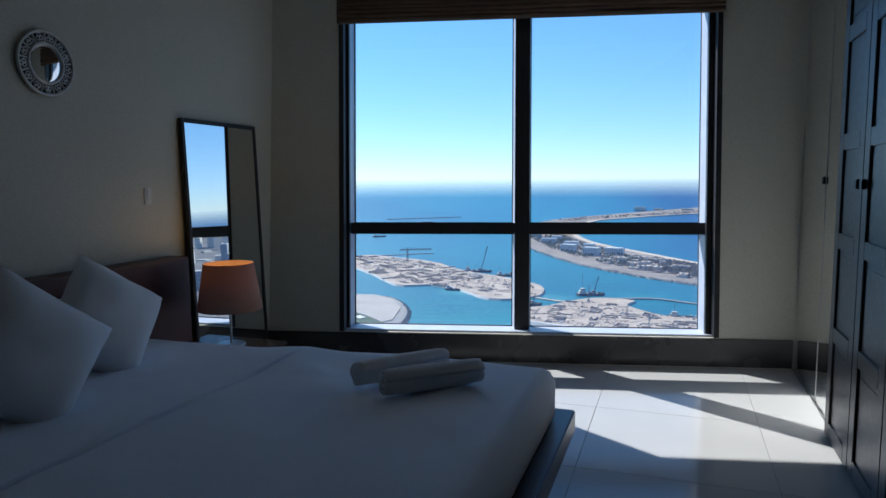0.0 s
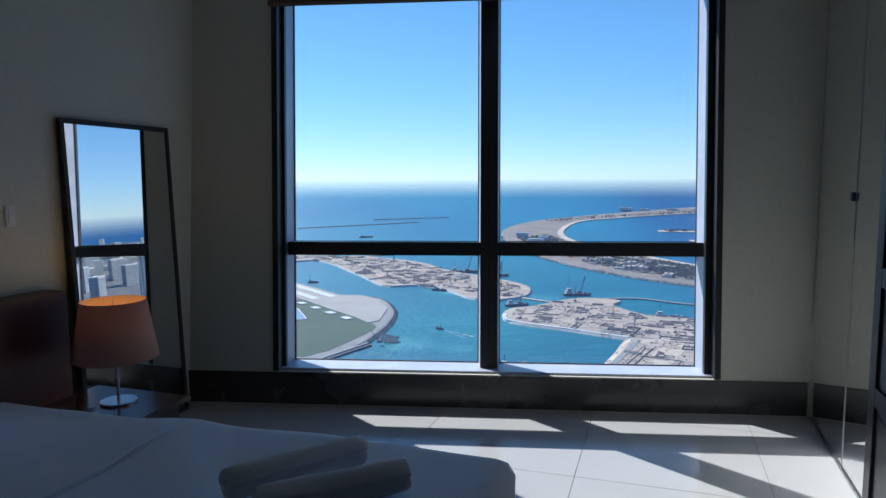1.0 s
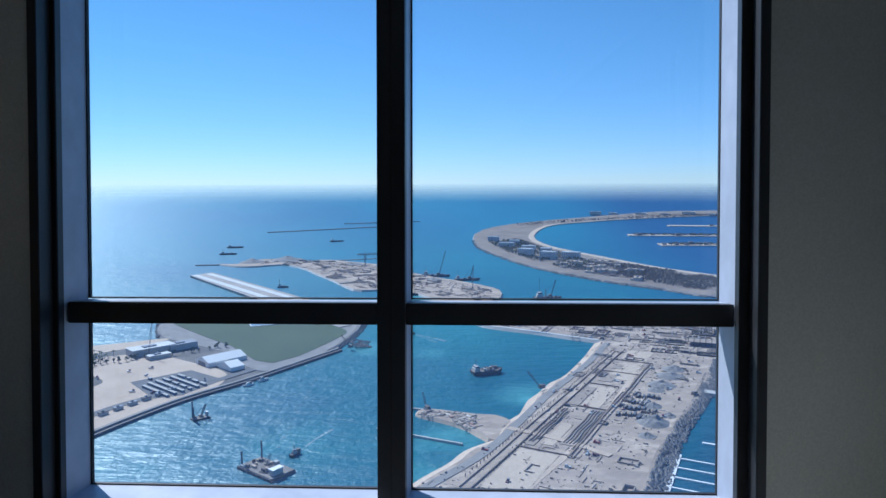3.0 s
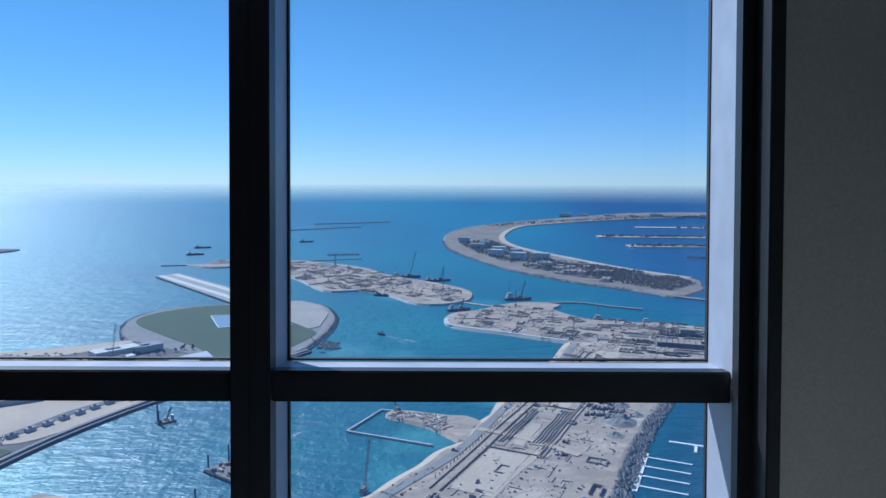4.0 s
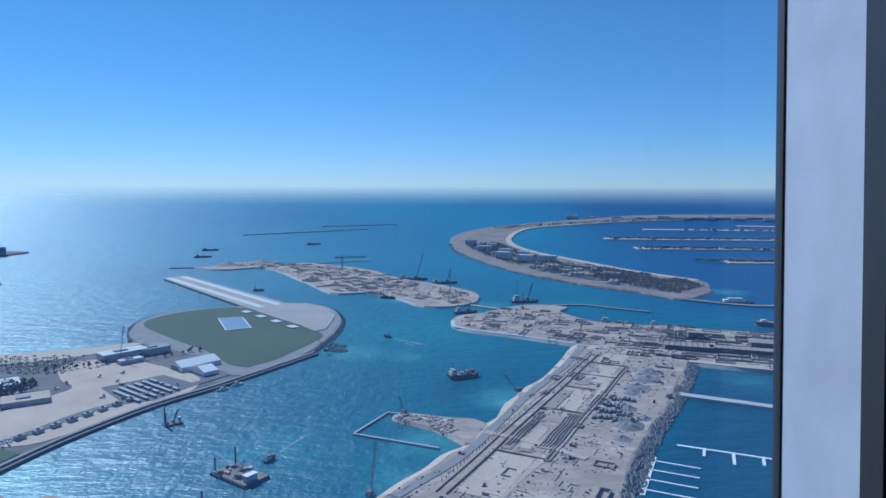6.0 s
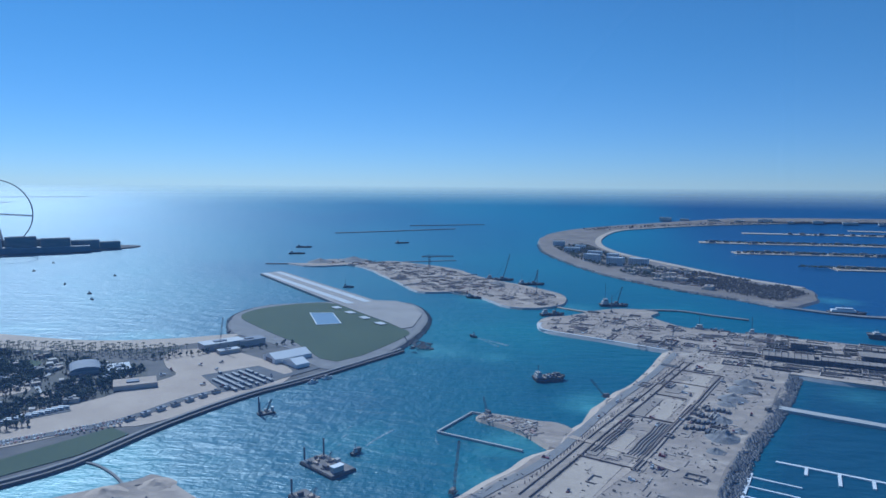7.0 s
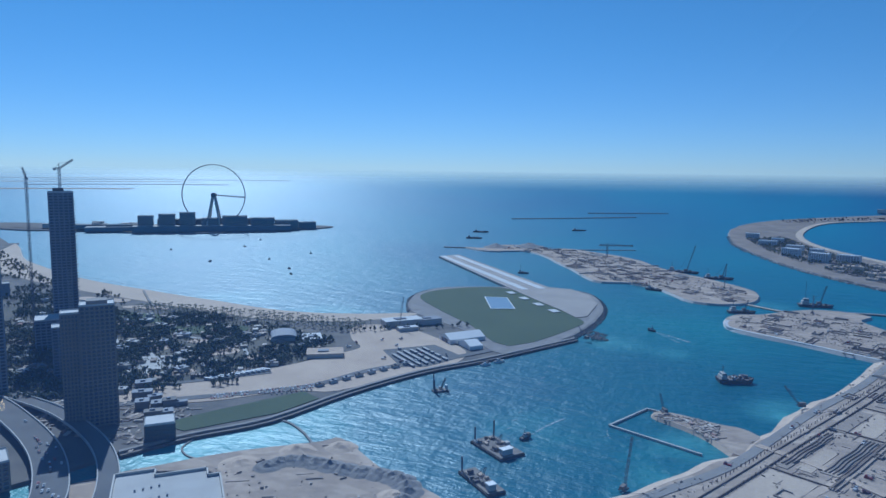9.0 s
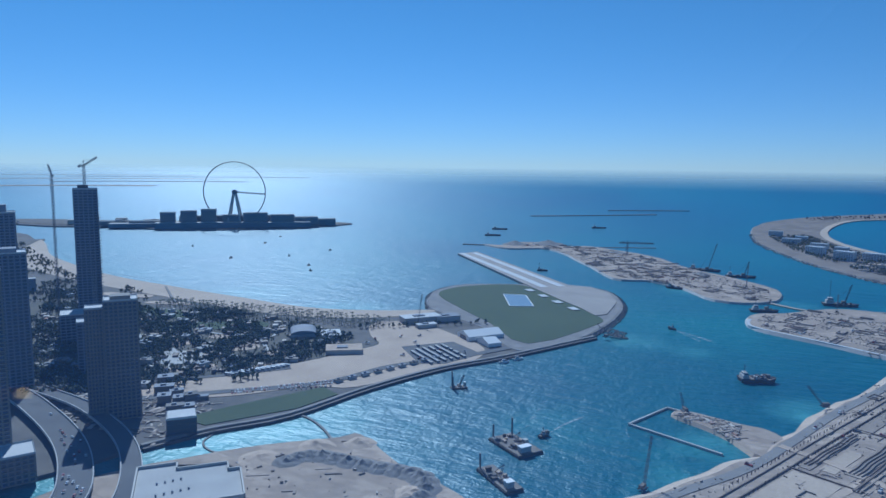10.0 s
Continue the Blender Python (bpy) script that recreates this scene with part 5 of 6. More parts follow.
def barge(x, y, length, beam, yaw, label, spuds=2, clutter=22, depth=2.4):
    t = thing("work_barge", label, "barge", stand(x, y, 0, yaw), "work barges")
    part("hull", box(-length / 2, length / 2, -beam / 2, beam / 2, -1, depth, 0.5, 2), M_HULL, t)
    part("deck", box(-length * 0.48, length * 0.48, -beam * 0.46, beam * 0.46, depth, depth + 0.35), M_DECK, t)
    for k in range(14):
        s = -1 if k % 2 else 1
        px = -length * 0.46 + length * 0.92 * (k // 2) / 6
        part("fender", box(px - 0.8, px + 0.8, s * beam / 2 - 0.4, s * beam / 2 + 0.4, -0.4, depth - 0.2, 0.3, 2), M_CABLE, t)
    for k in range(spuds):
        px = -length * 0.45 + length * 0.07 * k
        part("spud_post", cyl(0.8, -1, 15 + 4 * (k % 2), 10, at=(px, -beam * 0.35 + beam * 0.7 * (k % 2))), M_CRANE, t)
    part("cabin", box(length * 0.30, length * 0.42, -beam * 0.3, beam * 0.1, depth + 0.3, depth + 5, 0.2, 1), M_CONC, t)
    part("cabin_roof", box(length * 0.29, length * 0.43, -beam * 0.32, beam * 0.12, depth + 5, depth + 5.5), M_WHITE, t)
    r2 = random.Random(int(x + 5 * y))
    for k in range(clutter):
        w, d, h = r2.uniform(1.5, 6), r2.uniform(1.5, 5), r2.uniform(0.6, 3.2)
        px, py = r2.uniform(-length * 0.4, length * 0.27), r2.uniform(-beam * 0.38, beam * 0.38)
        part("deck_cargo", box(px - w / 2, px + w / 2, py - d / 2, py + d / 2, depth + 0.3, depth + 0.3 + h, 0.15, 1), r2.choice((M_HULL, M_DECK, M_CONC, M_SAND)), t)
    b = bmesh.new()
    lattice(b, (0, 0, depth), (6, 0, depth + 13), 1.4, 5, 0.2)
    rod(b, (-6, 0, depth + 3), (6, 0, depth + 13), 0.25, 4)
    part("derrick", b, M_CRANE, t)
    return t


barge(-146, 545, 46, 26, -38, "large work barge with rock cargo and corner posts")
barge(-140, 478, 46, 16, -42, "long narrow work barge by the sand bank", 1, 12)
barge(-246, 672, 18, 9, 40, "small dark pontoon with two posts", 2, 3, 1.4)
ship(62, 832, 42, 17, 18, "loaded sand carrier anchored in the basin", 4.5, (0.36, 0.16, 7), 9, 26)
ship(-768, 2534, 62, 14, 15, "small dark cargo ship on open water", 4)
ship(-718, 2286, 58, 13, 12, "small dark cargo ship on open water", 4)
ship(-421, 2787, 60, 14, 20, "small dark cargo ship on open water", 4)
ship(-5, 1726, 74, 17, -6, "crane ship with raised booms beside the island", 4, (0.36, 0.14, 9), 14, 12, 64)
ship(73, 1654, 66, 13, 8, "crane ship with a short boom", 4, (0.36, 0.14, 8), 14, 8, 34)
ship(229, 1379, 60, 16, 5, "dredger with two tall masts", 4, (0.3, 0.2, 11), 32, 14, 36)
ship(96, 1262, 48, 11, 14, "dark supply ship by the pier head", 3.5, (0.3, 0.2, 8), 12, 8, 20)
ship(-59, 1436, 34, 9, -20, "work boat moored at the island", 3)
ship(352, 1146, 62, 13, -22, "dark dredger moored along the pier head", 3.5, (0.3, 0.2, 8), 15, 10)
ship(440, 1118, 78, 14, -22, "dark barge with posts moored along the arm", 3, (0.38, 0.1, 7), 22, 12)
ship(640, 1118, 95, 20, -20, "long dark hulk moored beyond the arm", 7, (0.36, 0.1, 4), 5, 6)
ship(668, 1348, 70, 16, -10, "pale ferry beside the breakwater", 4, (0.1, 0.6, 8), 6, 2, white=True)
ship(-228, 786, 15, 4.5, 50, "white motor boat at the quay", 1.4, (0.1, 0.3, 3), 3, 2, white=True, hull=M_WHITE, category="boat", group="small boats")
ship(-216, 806, 15, 4.5, 50, "white motor boat at the quay", 1.4, (0.1, 0.3, 3), 3, 2, white=True, hull=M_WHITE, category="boat", group="small boats")
ship(-362, 1550, 26, 7, 10, "small dark work boat", 2, category="boat", group="small boats")
for x, y, yaw, ln in ((-44, 1060, 150, 13), (-128, 577, 60, 13)):
    ship(x, y, ln, 4.6, yaw, "small dark tug with a white wake", 1.6, (0.1, 0.3, 4), 4, 2, category="boat", group="small boats")
for x, y in ((-1280, 1720), (-1010, 1660), (-900, 1380), (-850, 1310), (-1150, 1400), (-1350, 1900), (-1040, 1500), (-1420, 1560)):
    ship(x, y, 9, 3, rng.uniform(0, 180), "tiny boat in the sun glitter", 1.4, (0.1, 0.3, 3), 3, 1, category="boat", group="small boats")


def wake(pts, width, label):
    loop = smooth_loop(pts, 10, closed=False)
    verts, faces = [], []
    for i, p in enumerate(loop):
        t = (loop[min(i + 1, len(loop) - 1)] - loop[max(i - 1, 0)]).normalized()
        s = i / (len(loop) - 1)
        w = width * (0.25 + 0.75 * s) * (0.7 + 0.5 * noise.noise((i * 0.9, width, 0)))
        o = Vector((-t.y, t.x)) * w / 2
        verts += [place(p.x + o.x, p.y + o.y, 0.25), place(p.x - o.x, p.y - o.y, 0.25), place(p.x + o.x * 0.8, p.y + o.y * 0.8, -0.3), place(p.x - o.x * 0.8, p.y - o.y * 0.8, -0.3)]
    for i in range(len(loop) - 1):
        a, c = 4 * i, 4 * i + 4
        faces += [(a, a + 1, c + 1, c), (a, c, c + 2, a + 2), (a + 1, a + 3, c + 3, c + 1)]
    return pydata("wake", verts, faces, M_WAKE, label, "wake")


wake([(-38, 1056), (-10, 1030), (12, 1008)], 7, "white foam trail behind a tug")
wake([(-36, 1053), (-18, 1024), (-2, 1000)], 3, "white foam trail behind a tug")
wake([(-126, 584), (-118, 610), (-104, 640)], 4, "white foam trail behind a tug")
wake([(-61, 632), (-60, 618), (-56, 606)], 1.5, "thin white foam line off the breakwater")
wake([(800, 2440), (840, 2480), (900, 2520)], 12, "white foam trail of a far boat")
wake([(-1873, 1438), (-1572, 1231), (-1221, 1079), (-976, 1022), (-785, 987), (-627, 964), (-511, 988), (-440, 1026)], 9, "thin white line of surf along the beach")
wake([(-1700, 1335), (-1400, 1160), (-1221, 1094), (-976, 1037), (-785, 1000), (-650, 984)], 5, "thin white line of surf along the beach")
for k in range(14):
    y = 590 + 24 * k
    wake([(-150 - 0.05 * k * k, y), (-147 - 0.05 * k * k, y + 8)], 2.2, "pale ripple line across the basin")

# --- yard buildings and tent ---
tent = thing("marquee", "large white gabled tent on the yard", "tent", stand(-292, 884, 3.5, -43))
def gable(w, d, eave, ridge, m, parent, name, label=""):
    b = prism([(-w / 2, 0), (w / 2, 0), (w / 2, eave), (0, ridge), (-w / 2, eave)], 0, d)
    b.transform(pose(0, d / 2, 0, 90, 0, 0))
    return part(name, b, m, parent, label)
gable(34, 56, 6, 12, M_WHITE, tent, "main_roof")
b = prism([(-17, 0), (17, 0), (17, 5), (0, 10), (-17, 5)], 0, 20)
b.transform(Matrix.Translation((38, -8, 0)) @ pose(0, 10, 0, 90, 0, 0))
part("annex_roof", b, M_WHITE, tent)
part("dark_opening", box(-9, 9, -28.4, -28.0, 0.2, 5.5), M_DARKGLASS, tent)
cab = thing("site_cabin", "small white site cabin in a row on the yard", "cabin", stand(-352, 800, 3.5, -40), "site cabins")
part("body", box(-2.6, 2.6, -1.7, 1.7, 0, 2.6, 0.1, 1), M_FAC_GREY, cab)
part("roof", box(-2.8, 2.8, -1.9, 1.9, 2.6, 3.0, 0.1, 1), M_CONC, cab)
part("door", box(-1, 0, -1.76, -1.7, 0.1, 2.1), M_DARKGLASS, cab)
for r in range(6):
    for c in range(11):
        if (r, c) != (0, 0) and rng.random() < 0.92:
            copy_thing(cab, stand(-350 + 6.4 * c * 0.70 + 10 * r * 0.55, 792 - 6.4 * c * 0.60 + 10 * r * 0.85 - 20, 3.5, -41))


land("parking", "dark tarmac stand under the rows of cabins", [(-372, 790), (-318, 842), (-262, 800), (-290, 740), (-318, 728)], 3.75, M_ROAD, 1, 0)


def hall(x, y, w, d, h, yaw, label, roof=M_ROOF, wall=M_CONC, vault=0.0, category="building", group="low buildings", base=3.4):
    t = thing("low_building", label, category, stand(x, y, base, yaw), group)
    part("walls", box(-w / 2, w / 2, -d / 2, d / 2, 0, h), wall, t)
    if vault:
        pts = [(-w / 2 * math.cos(math.pi * k / 10), vault * math.sin(math.pi * k / 10)) for k in range(11)]
        b = prism(pts, 0, d + 2)
        b.transform(Matrix.Translation((0, d / 2 + 1, h)) @ pose(0, 0, 0, 90, 0, 0))
        part("vaulted_roof", b, roof, t)
    else:
        top = part("roof", box(-w / 2 - 0.5, w / 2 + 0.5, -d / 2 - 0.5, d / 2 + 0.5, h, h + 0.7, 0.1, 1), roof, t)
        part("roof_plant", box(-w * 0.2, w * 0.1, -d * 0.2, d * 0.15, h + 0.7, h + 2.2, 0.1, 1), M_FAC_GREY, top)
    return t


hall(-527, 793, 36, 40, 5, 35, "hall with a pale ribbed vaulted roof in the gardens", vault=5, roof=M_FAC_GREY)
hall(-486, 800, 26, 34, 5, 35, "flat roofed wing of the vaulted hall")
hall(-408, 935, 60, 26, 9, 45, "pale long shed beside the headland")
hall(-375, 960, 40, 22, 8, 45, "grey roofed shed beside the headland", roof=M_FAC_GREY)
hall(-385, 905, 30, 12, 5, 45, "small white shed in the yard")
hall(-430, 740, 46, 30, 5, 30, "low walled compound in the yard", roof=M_SAND)
for k in range(9):
    hall(-372 + 8 * k, 628 + 16 * k, 9, 5, 3, 62, "pale canopy beside the quay road", group="quay canopies", roof=M_FAC_GREY if k % 3 else M_FAC_DARK)
for k in range(11):
    hall(-455 - 13 * (k % 8) + rng.uniform(-14, 14), 478 + 12 * (k % 8) + 24 * (k // 8) + rng.uniform(-14, 14), rng.uniform(7, 20), rng.uniform(6, 13), rng.uniform(3, 8), 45 + rng.uniform(-8, 8), "small flat roofed building by the coastal road", group="roadside buildings", roof=rng.choice((M_SITEROAD, M_FAC_GREY, M_FAC_SAND, M_FAC_DARK)), wall=M_FAC_SAND)
PARK = [(-1150, 900), (-830, 830), (-725, 880), (-560, 850), (-455, 810), (-445, 700), (-510, 600), (-560, 520), (-740, 500), (-950, 700)]
for x, y in scatter(PARK, 64):
    hall(x, y, rng.uniform(6, 18), rng.uniform(6, 13), rng.uniform(3, 6), rng.uniform(0, 90), "low pale house among garden trees", group="garden houses", roof=rng.choice((M_FAC_GREY, M_FAC_SAND, M_SITEROAD, M_CONC)), wall=M_FAC_PALE)
for x, y in scatter([(-2300, 1560), (-1500, 1080), (-1000, 880), (-900, 620), (-1000, 300), (-2000, 600), (-2800, 1300)], 90):
    hall(x, y, rng.uniform(14, 40), rng.uniform(14, 30), rng.uniform(8, 30), rng.uniform(30, 60), "low town block behind the beach", group="town blocks", roof=M_CONC, wall=M_FAC_GREY)
land("grass_field", "round green lawn in the gardens", [(-690, 800), (-650, 830), (-610, 825), (-605, 790), (-650, 765), (-690, 775)], 3.8, M_GRASS, 3, 1)
land("grass_field", "round green lawn in the gardens", [(-760, 760), (-715, 800), (-690, 770), (-720, 730)], 3.8, M_GRASS, 3, 1)

land("grass_field", "long green lawn in the gardens", [(-880, 830), (-800, 845), (-745, 835), (-735, 805), (-800, 790), (-875, 800)], 3.8, M_GRASS, 3, 1)
land("plaza", "pale paved court among the garden trees", [(-640, 640), (-590, 665), (-560, 630), (-605, 600)], 3.8, M_CONC, 3, 1)
land("plaza", "pale paved court among the garden trees", [(-690, 690), (-660, 712), (-630, 690), (-655, 668)], 3.8, M_SAND, 3, 1)
for line in ([(-770, 830), (-735, 810), (-712, 780), (-722, 745), (-700, 715)], [(-690, 760), (-640, 745), (-600, 760), (-560, 740), (-520, 700)], [(-800, 720), (-740, 700), (-690, 660), (-640, 660), (-600, 620), (-560, 560)], [(-900, 700), (-840, 680), (-780, 640), (-700, 610), (-640, 570)], [(-560, 850), (-590, 800), (-560, 770), (-580, 700), (-540, 640)]):
    strip("path", "pale winding garden path", line, 5, 4.0, M_CONC, 0.3, 5, "path")
for px, py, w, d, a in ((-980, 905, 90, 26, 0.1), (-860, 880, 70, 18, 0.25), (-560, 700, 40, 22, 0.8), (-505, 690, 36, 24, 0.7), (-620, 735, 30, 18, 0.4), (-735, 640, 44, 26, 0.9), (-560, 600, 50, 20, 0.75), (-800, 780, 38, 22, 0.5), (-670, 560, 60, 22, 0.8), (-480, 640, 44, 16, 0.7)):
    c, t = math.cos(a), math.sin(a)
    land("plaza", "pale sandy clearing among the garden trees", [(px + c * x - t * y, py + t * x + c * y) for x, y in ((-w / 2, -d / 2), (w / 2, -d / 2), (w / 2, d / 2), (-w / 2, d / 2))], 3.75, M_SAND, 3, 5)
strip("path", "pale track round the edge of the landing field", [(-160, 945), (-146, 1015), (-137, 1103), (-141, 1195), (-172, 1296)], 7, 4.5, M_SITEROAD, 0.3, 5, "path")
strip("groyne", "dark low wall across the beach", [(-980, 1000), (-900, 930), (-850, 890)], 4, 5.0, M_ROCK, 2, 2)
# --- trees: crowns of many small clumps on short trunks ---
OCT = [(1, 0, 0), (0, 1, 0), (-1, 0, 0), (0, -1, 0), (0, 0, 1), (0, 0, -1)]
OCT_F = [(0, 1, 4), (1, 2, 4), (2, 3, 4), (3, 0, 4), (1, 0, 5), (2, 1, 5), (3, 2, 5), (0, 3, 5)]


def grove(name, pts, lo, hi, label, base=3.2, palm=False, mat=M_LEAF, category="trees"):
    verts, faces = [], []
    for x, y in pts:
        h = rng.uniform(lo, hi)
        if palm:
            add_block(verts, faces, x, y, base, 0.5, 0.5, h, 0.3, 0.7)
            for k in range(7):
                a = k * 0.9 + rng.random()
                n = len(verts)
                c, s = math.cos(a), math.sin(a)
                for d, w, z in ((0, 0.5, 0), (1.8, 0.9, 0.7), (3.4, 0.3, -0.8)):
                    verts += [place(x + c * d - s * w, y + s * d + c * w, base + h + z), place(x + c * d + s * w, y + s * d - c * w, base + h + z - 0.15)]
                faces += [(n, n + 1, n + 3, n + 2), (n + 2, n + 3, n + 5, n + 4)]
            continue
        add_block(verts, faces, x, y, base, 0.7, 0.7, h * 0.6, 0.0, 0.6)
        for k in range(9):
            r = h * rng.uniform(0.14, 0.27)
            a, q = rng.uniform(0, 6.28), rng.uniform(0, 0.36) * h
            cx, cy, cz = x + q * math.cos(a), y + q * math.sin(a), base + h * rng.uniform(0.45, 0.92)
            n = len(verts)
            tw = rng.uniform(0, 1.5)
            for i, (u, v, w) in enumerate(OCT):
                j = rng.uniform(0.65, 1.25) * r
                verts.append(place(cx + j * (u * math.cos(tw) - v * math.sin(tw)), cy + j * (u * math.sin(tw) + v * math.cos(tw)), cz + j * w * 0.8))
            faces += [tuple(n + i for i in f) for f in OCT_F]
    return pydata(name, verts, faces, mat, label, category)


def clumped(poly, n, f=0.008, cut=-0.05, seed=3.0):
    out = []
    for p in scatter(poly, n * 3):
        if noise.noise((p[0] * f, p[1] * f, seed)) > cut:
            out.append(p)
        if len(out) >= n:
            break
    return out


grove("garden_trees", clumped(PARK, 3600, 0.016, -0.06), 3.5, 8.5, "dense dark green garden trees behind the beach")
grove("garden_shrubs", scatter(PARK, 3000), 1.6, 4.0, "low dark shrubs and hedges among the garden trees")
grove("palm_trees", [(-860 + 9.0 * i + rng.uniform(-2, 2), 850 + 9 * j + rng.uniform(-2, 2) - 0.03 * abs(i - 18) ** 1.5 + i * 0.4) for i in range(46) for j in range(7) if rng.random() < 0.8], 5, 8, "rows of palm trees along the beach", palm=True)
grove("shore_trees", clumped([(-1900, 1380), (-1240, 1010), (-1000, 950), (-900, 880), (-1100, 780), (-1700, 900)], 1900, 0.012, -0.1), 3.5, 8, "dark trees behind the far beach")
grove("yard_trees", [(-470 + 6.5 * k + rng.uniform(-4, 4), 860 + 4.2 * k + rng.uniform(-6, 6)) for k in range(26)], 4, 9, "line of trees along the yard's edge")
grove("roadside_trees", clumped([(-700, 400), (-560, 500), (-460, 600), (-500, 640), (-640, 560), (-800, 460)], 420, 0.02), 4, 9, "dark trees along the coastal road")
CRES = [(300, 2000), (420, 1700), (585, 1440), (680, 1560), (690, 1650), (600, 1830), (500, 2080), (400, 2450), (200, 2900), (185, 2600), (215, 2250)]
grove("crescent_trees", clumped([(480, 1640), (580, 1450), (690, 1560), (690, 1660), (600, 1830), (520, 2000), (430, 1900)], 1900, 0.01, -0.45), 4, 7, "dry brown scrub and palms on the crescent island", 4, mat=M_SCRUB)
grove("crescent_trees", clumped([(200, 2700), (240, 2250), (330, 1900), (420, 1750), (480, 1850), (420, 2200), (370, 2500), (350, 2800)], 1000, 0.01, -0.3), 5, 10, "dark trees between the crescent's hotels", 4)
far_pts = []
for k in range(420):
    s = k / 419
    x, y = 500 + 2900 * s ** 1.2, 3700 + 1700 * s ** 0.75
    far_pts.append((x + rng.uniform(-60, 60), y + rng.uniform(-80, 80)))
grove("far_trees", far_pts, 7, 13, "dry brown scrub on the far crescent", 4, mat=M_SCRUB)

# --- crescent hotels and frond villas ---
for x, y, w, h, yaw in ((289, 2186, 60, 30, -30), (345, 2075, 62, 32, -28), (420, 2100, 70, 26, -25), (257, 2500, 70, 20, -15), (230, 2760, 60, 22, -5), (320, 2350, 60, 22, -20), (300, 2620, 50, 18, -10), (370, 2280, 46, 20, -20)):
    tower("pale stepped beach hotel on the crescent island", x, y, w * 0.8, 24, h * 0.75, yaw, M_WHITE, 4.2, 8, 4, group="crescent hotels", base=4, glass=M_FAC_GREY)
for x, y in scatter([(380, 1750), (480, 1600), (560, 1700), (520, 1950), (430, 2050), (340, 1950)], 40):
    hall(x, y, rng.uniform(14, 30), rng.uniform(10, 20), rng.uniform(4, 9), -30, "low sand coloured block on the crescent", group="crescent blocks", roof=M_SAND, wall=M_FAC_PALE, base=4)
for line in (((900, 3058), (2500, 2845)), ((900, 2572), (2300, 2395)), ((1030, 2098), (1950, 1970)), ((1500, 3675), (2900, 3420))):
    for k in range(20):
        s = k / 19 + rng.uniform(-0.02, 0.02)
        x, y = line[0][0] + (line[1][0] - line[0][0]) * s, line[0][1] + (line[1][1] - line[0][1]) * s
        hall(x + rng.uniform(-5, 5), y + rng.uniform(-16, 16), rng.uniform(12, 24), rng.uniform(12, 18), rng.uniform(5, 9), rng.uniform(-15, 5), "pale waterside villa on a frond", group="frond villas", roof=M_FAC_SAND, wall=M_FAC_SAND, base=3)
small_v, small_f = [], []
for line in (((900, 3058), (2500, 2845)), ((900, 2572), (2300, 2395)), ((1030, 2098), (1950, 1970)), ((1500, 3675), (2900, 3420))):
    for k in range(60):
        f = rng.random()
        add_block(small_v, small_f, line[0][0] + (line[1][0] - line[0][0]) * f, line[0][1] + (line[1][1] - line[0][1]) * f + rng.uniform(-22, 22), 3, rng.uniform(8, 18), rng.uniform(8, 14), rng.uniform(4, 8), rng.uniform(-0.2, 0.2))
pydata("far_villas", small_v, small_f, M_FAC_SAND, "crowded sand coloured villas along the fronds", "villas")
small_v, small_f = [], []
for x, y in scatter(PARK, 260):
    add_block(small_v, small_f, x, y, 3.4, rng.uniform(3, 12), rng.uniform(3, 8), rng.uniform(2, 4.5), 0.7 + rng.choice((0, 1.57)) + rng.uniform(-0.2, 0.2))
pydata("garden_kiosks", small_v, small_f, M_CLUTTER, "small pavilions, walls and sheds scattered among the trees", "pavilions")
fr_pts = [(900 + (2400 - 900) * s + rng.uniform(-8, 8), y0 - 0.132 * 1500 * s + rng.uniform(-15, 15)) for y0 in (3060, 2575, 2115) for s in (rng.random() for _ in range(900))]
grove("frond_trees", fr_pts, 5, 9, "dark palms along the fronds", 3)
for k in range(16):
    a, r = radians(13 + 1.9 * k + rng.uniform(-0.5, 0.5)), 5150 + 20 * k + rng.uniform(-60, 60)
    hall(r * math.sin(a), r * math.cos(a), rng.uniform(40, 110), 34, rng.uniform(8, 22), -20, "hazy far hotel on the outer crescent", group="far hotels", roof=M_FAC_PALE, wall=M_FAC_PALE, base=4)

# --- east shore, seen in the floor mirror ---
for k in range(46):
    a, r = radians(44 + 0.8 * k + rng.uniform(-0.4, 0.4)), 1750 + 300 * (k % 4) + rng.uniform(-60, 60)
    tower("pale apartment block on the east shore", r * math.sin(a), r * math.cos(a), rng.uniform(40, 70), 26, rng.uniform(36, 60) + 16 * (k % 4), 90 - math.degrees(a) + rng.choice((20, 60)), M_FAC_PALE, 4, 8, 4, group="east shore blocks", base=4, fins=False)
land("ground", "flat far city ground along the east coast", [(r * math.sin(radians(a)), r * math.cos(radians(a))) for r, a in ((2700, 48), (2600, 58), (2500, 70), (2500, 84), (2600, 95), (4200, 95), (6000, 84), (6500, 70), (6500, 58), (6000, 46), (4000, 44))], 3, M_LAND, 3, 10, bank=20, bank_mat=M_BEACH)
fv, ff = [], []
for k in range(420):
    a, r = radians(46 + 46 * rng.random()), 2700 + 2600 * rng.random() ** 1.5
    add_block(fv, ff, r * math.sin(a), r * math.cos(a), 3, rng.uniform(30, 90), rng.uniform(25, 45), rng.uniform(15, 40) + (60 if rng.random() < 0.25 else 0), rng.uniform(0, 1))
pydata("far_city", fv, ff, M_FAC_PALE, "crowded pale city blocks along the far east coast", "buildings")
tower("very tall pale tower on the east shore", 1420 * math.sin(radians(57)), 1420 * math.cos(radians(57)), 44, 40, 180, 30, M_FAC_PALE, 4, 7, 6, 12, group="east shore blocks", base=4)


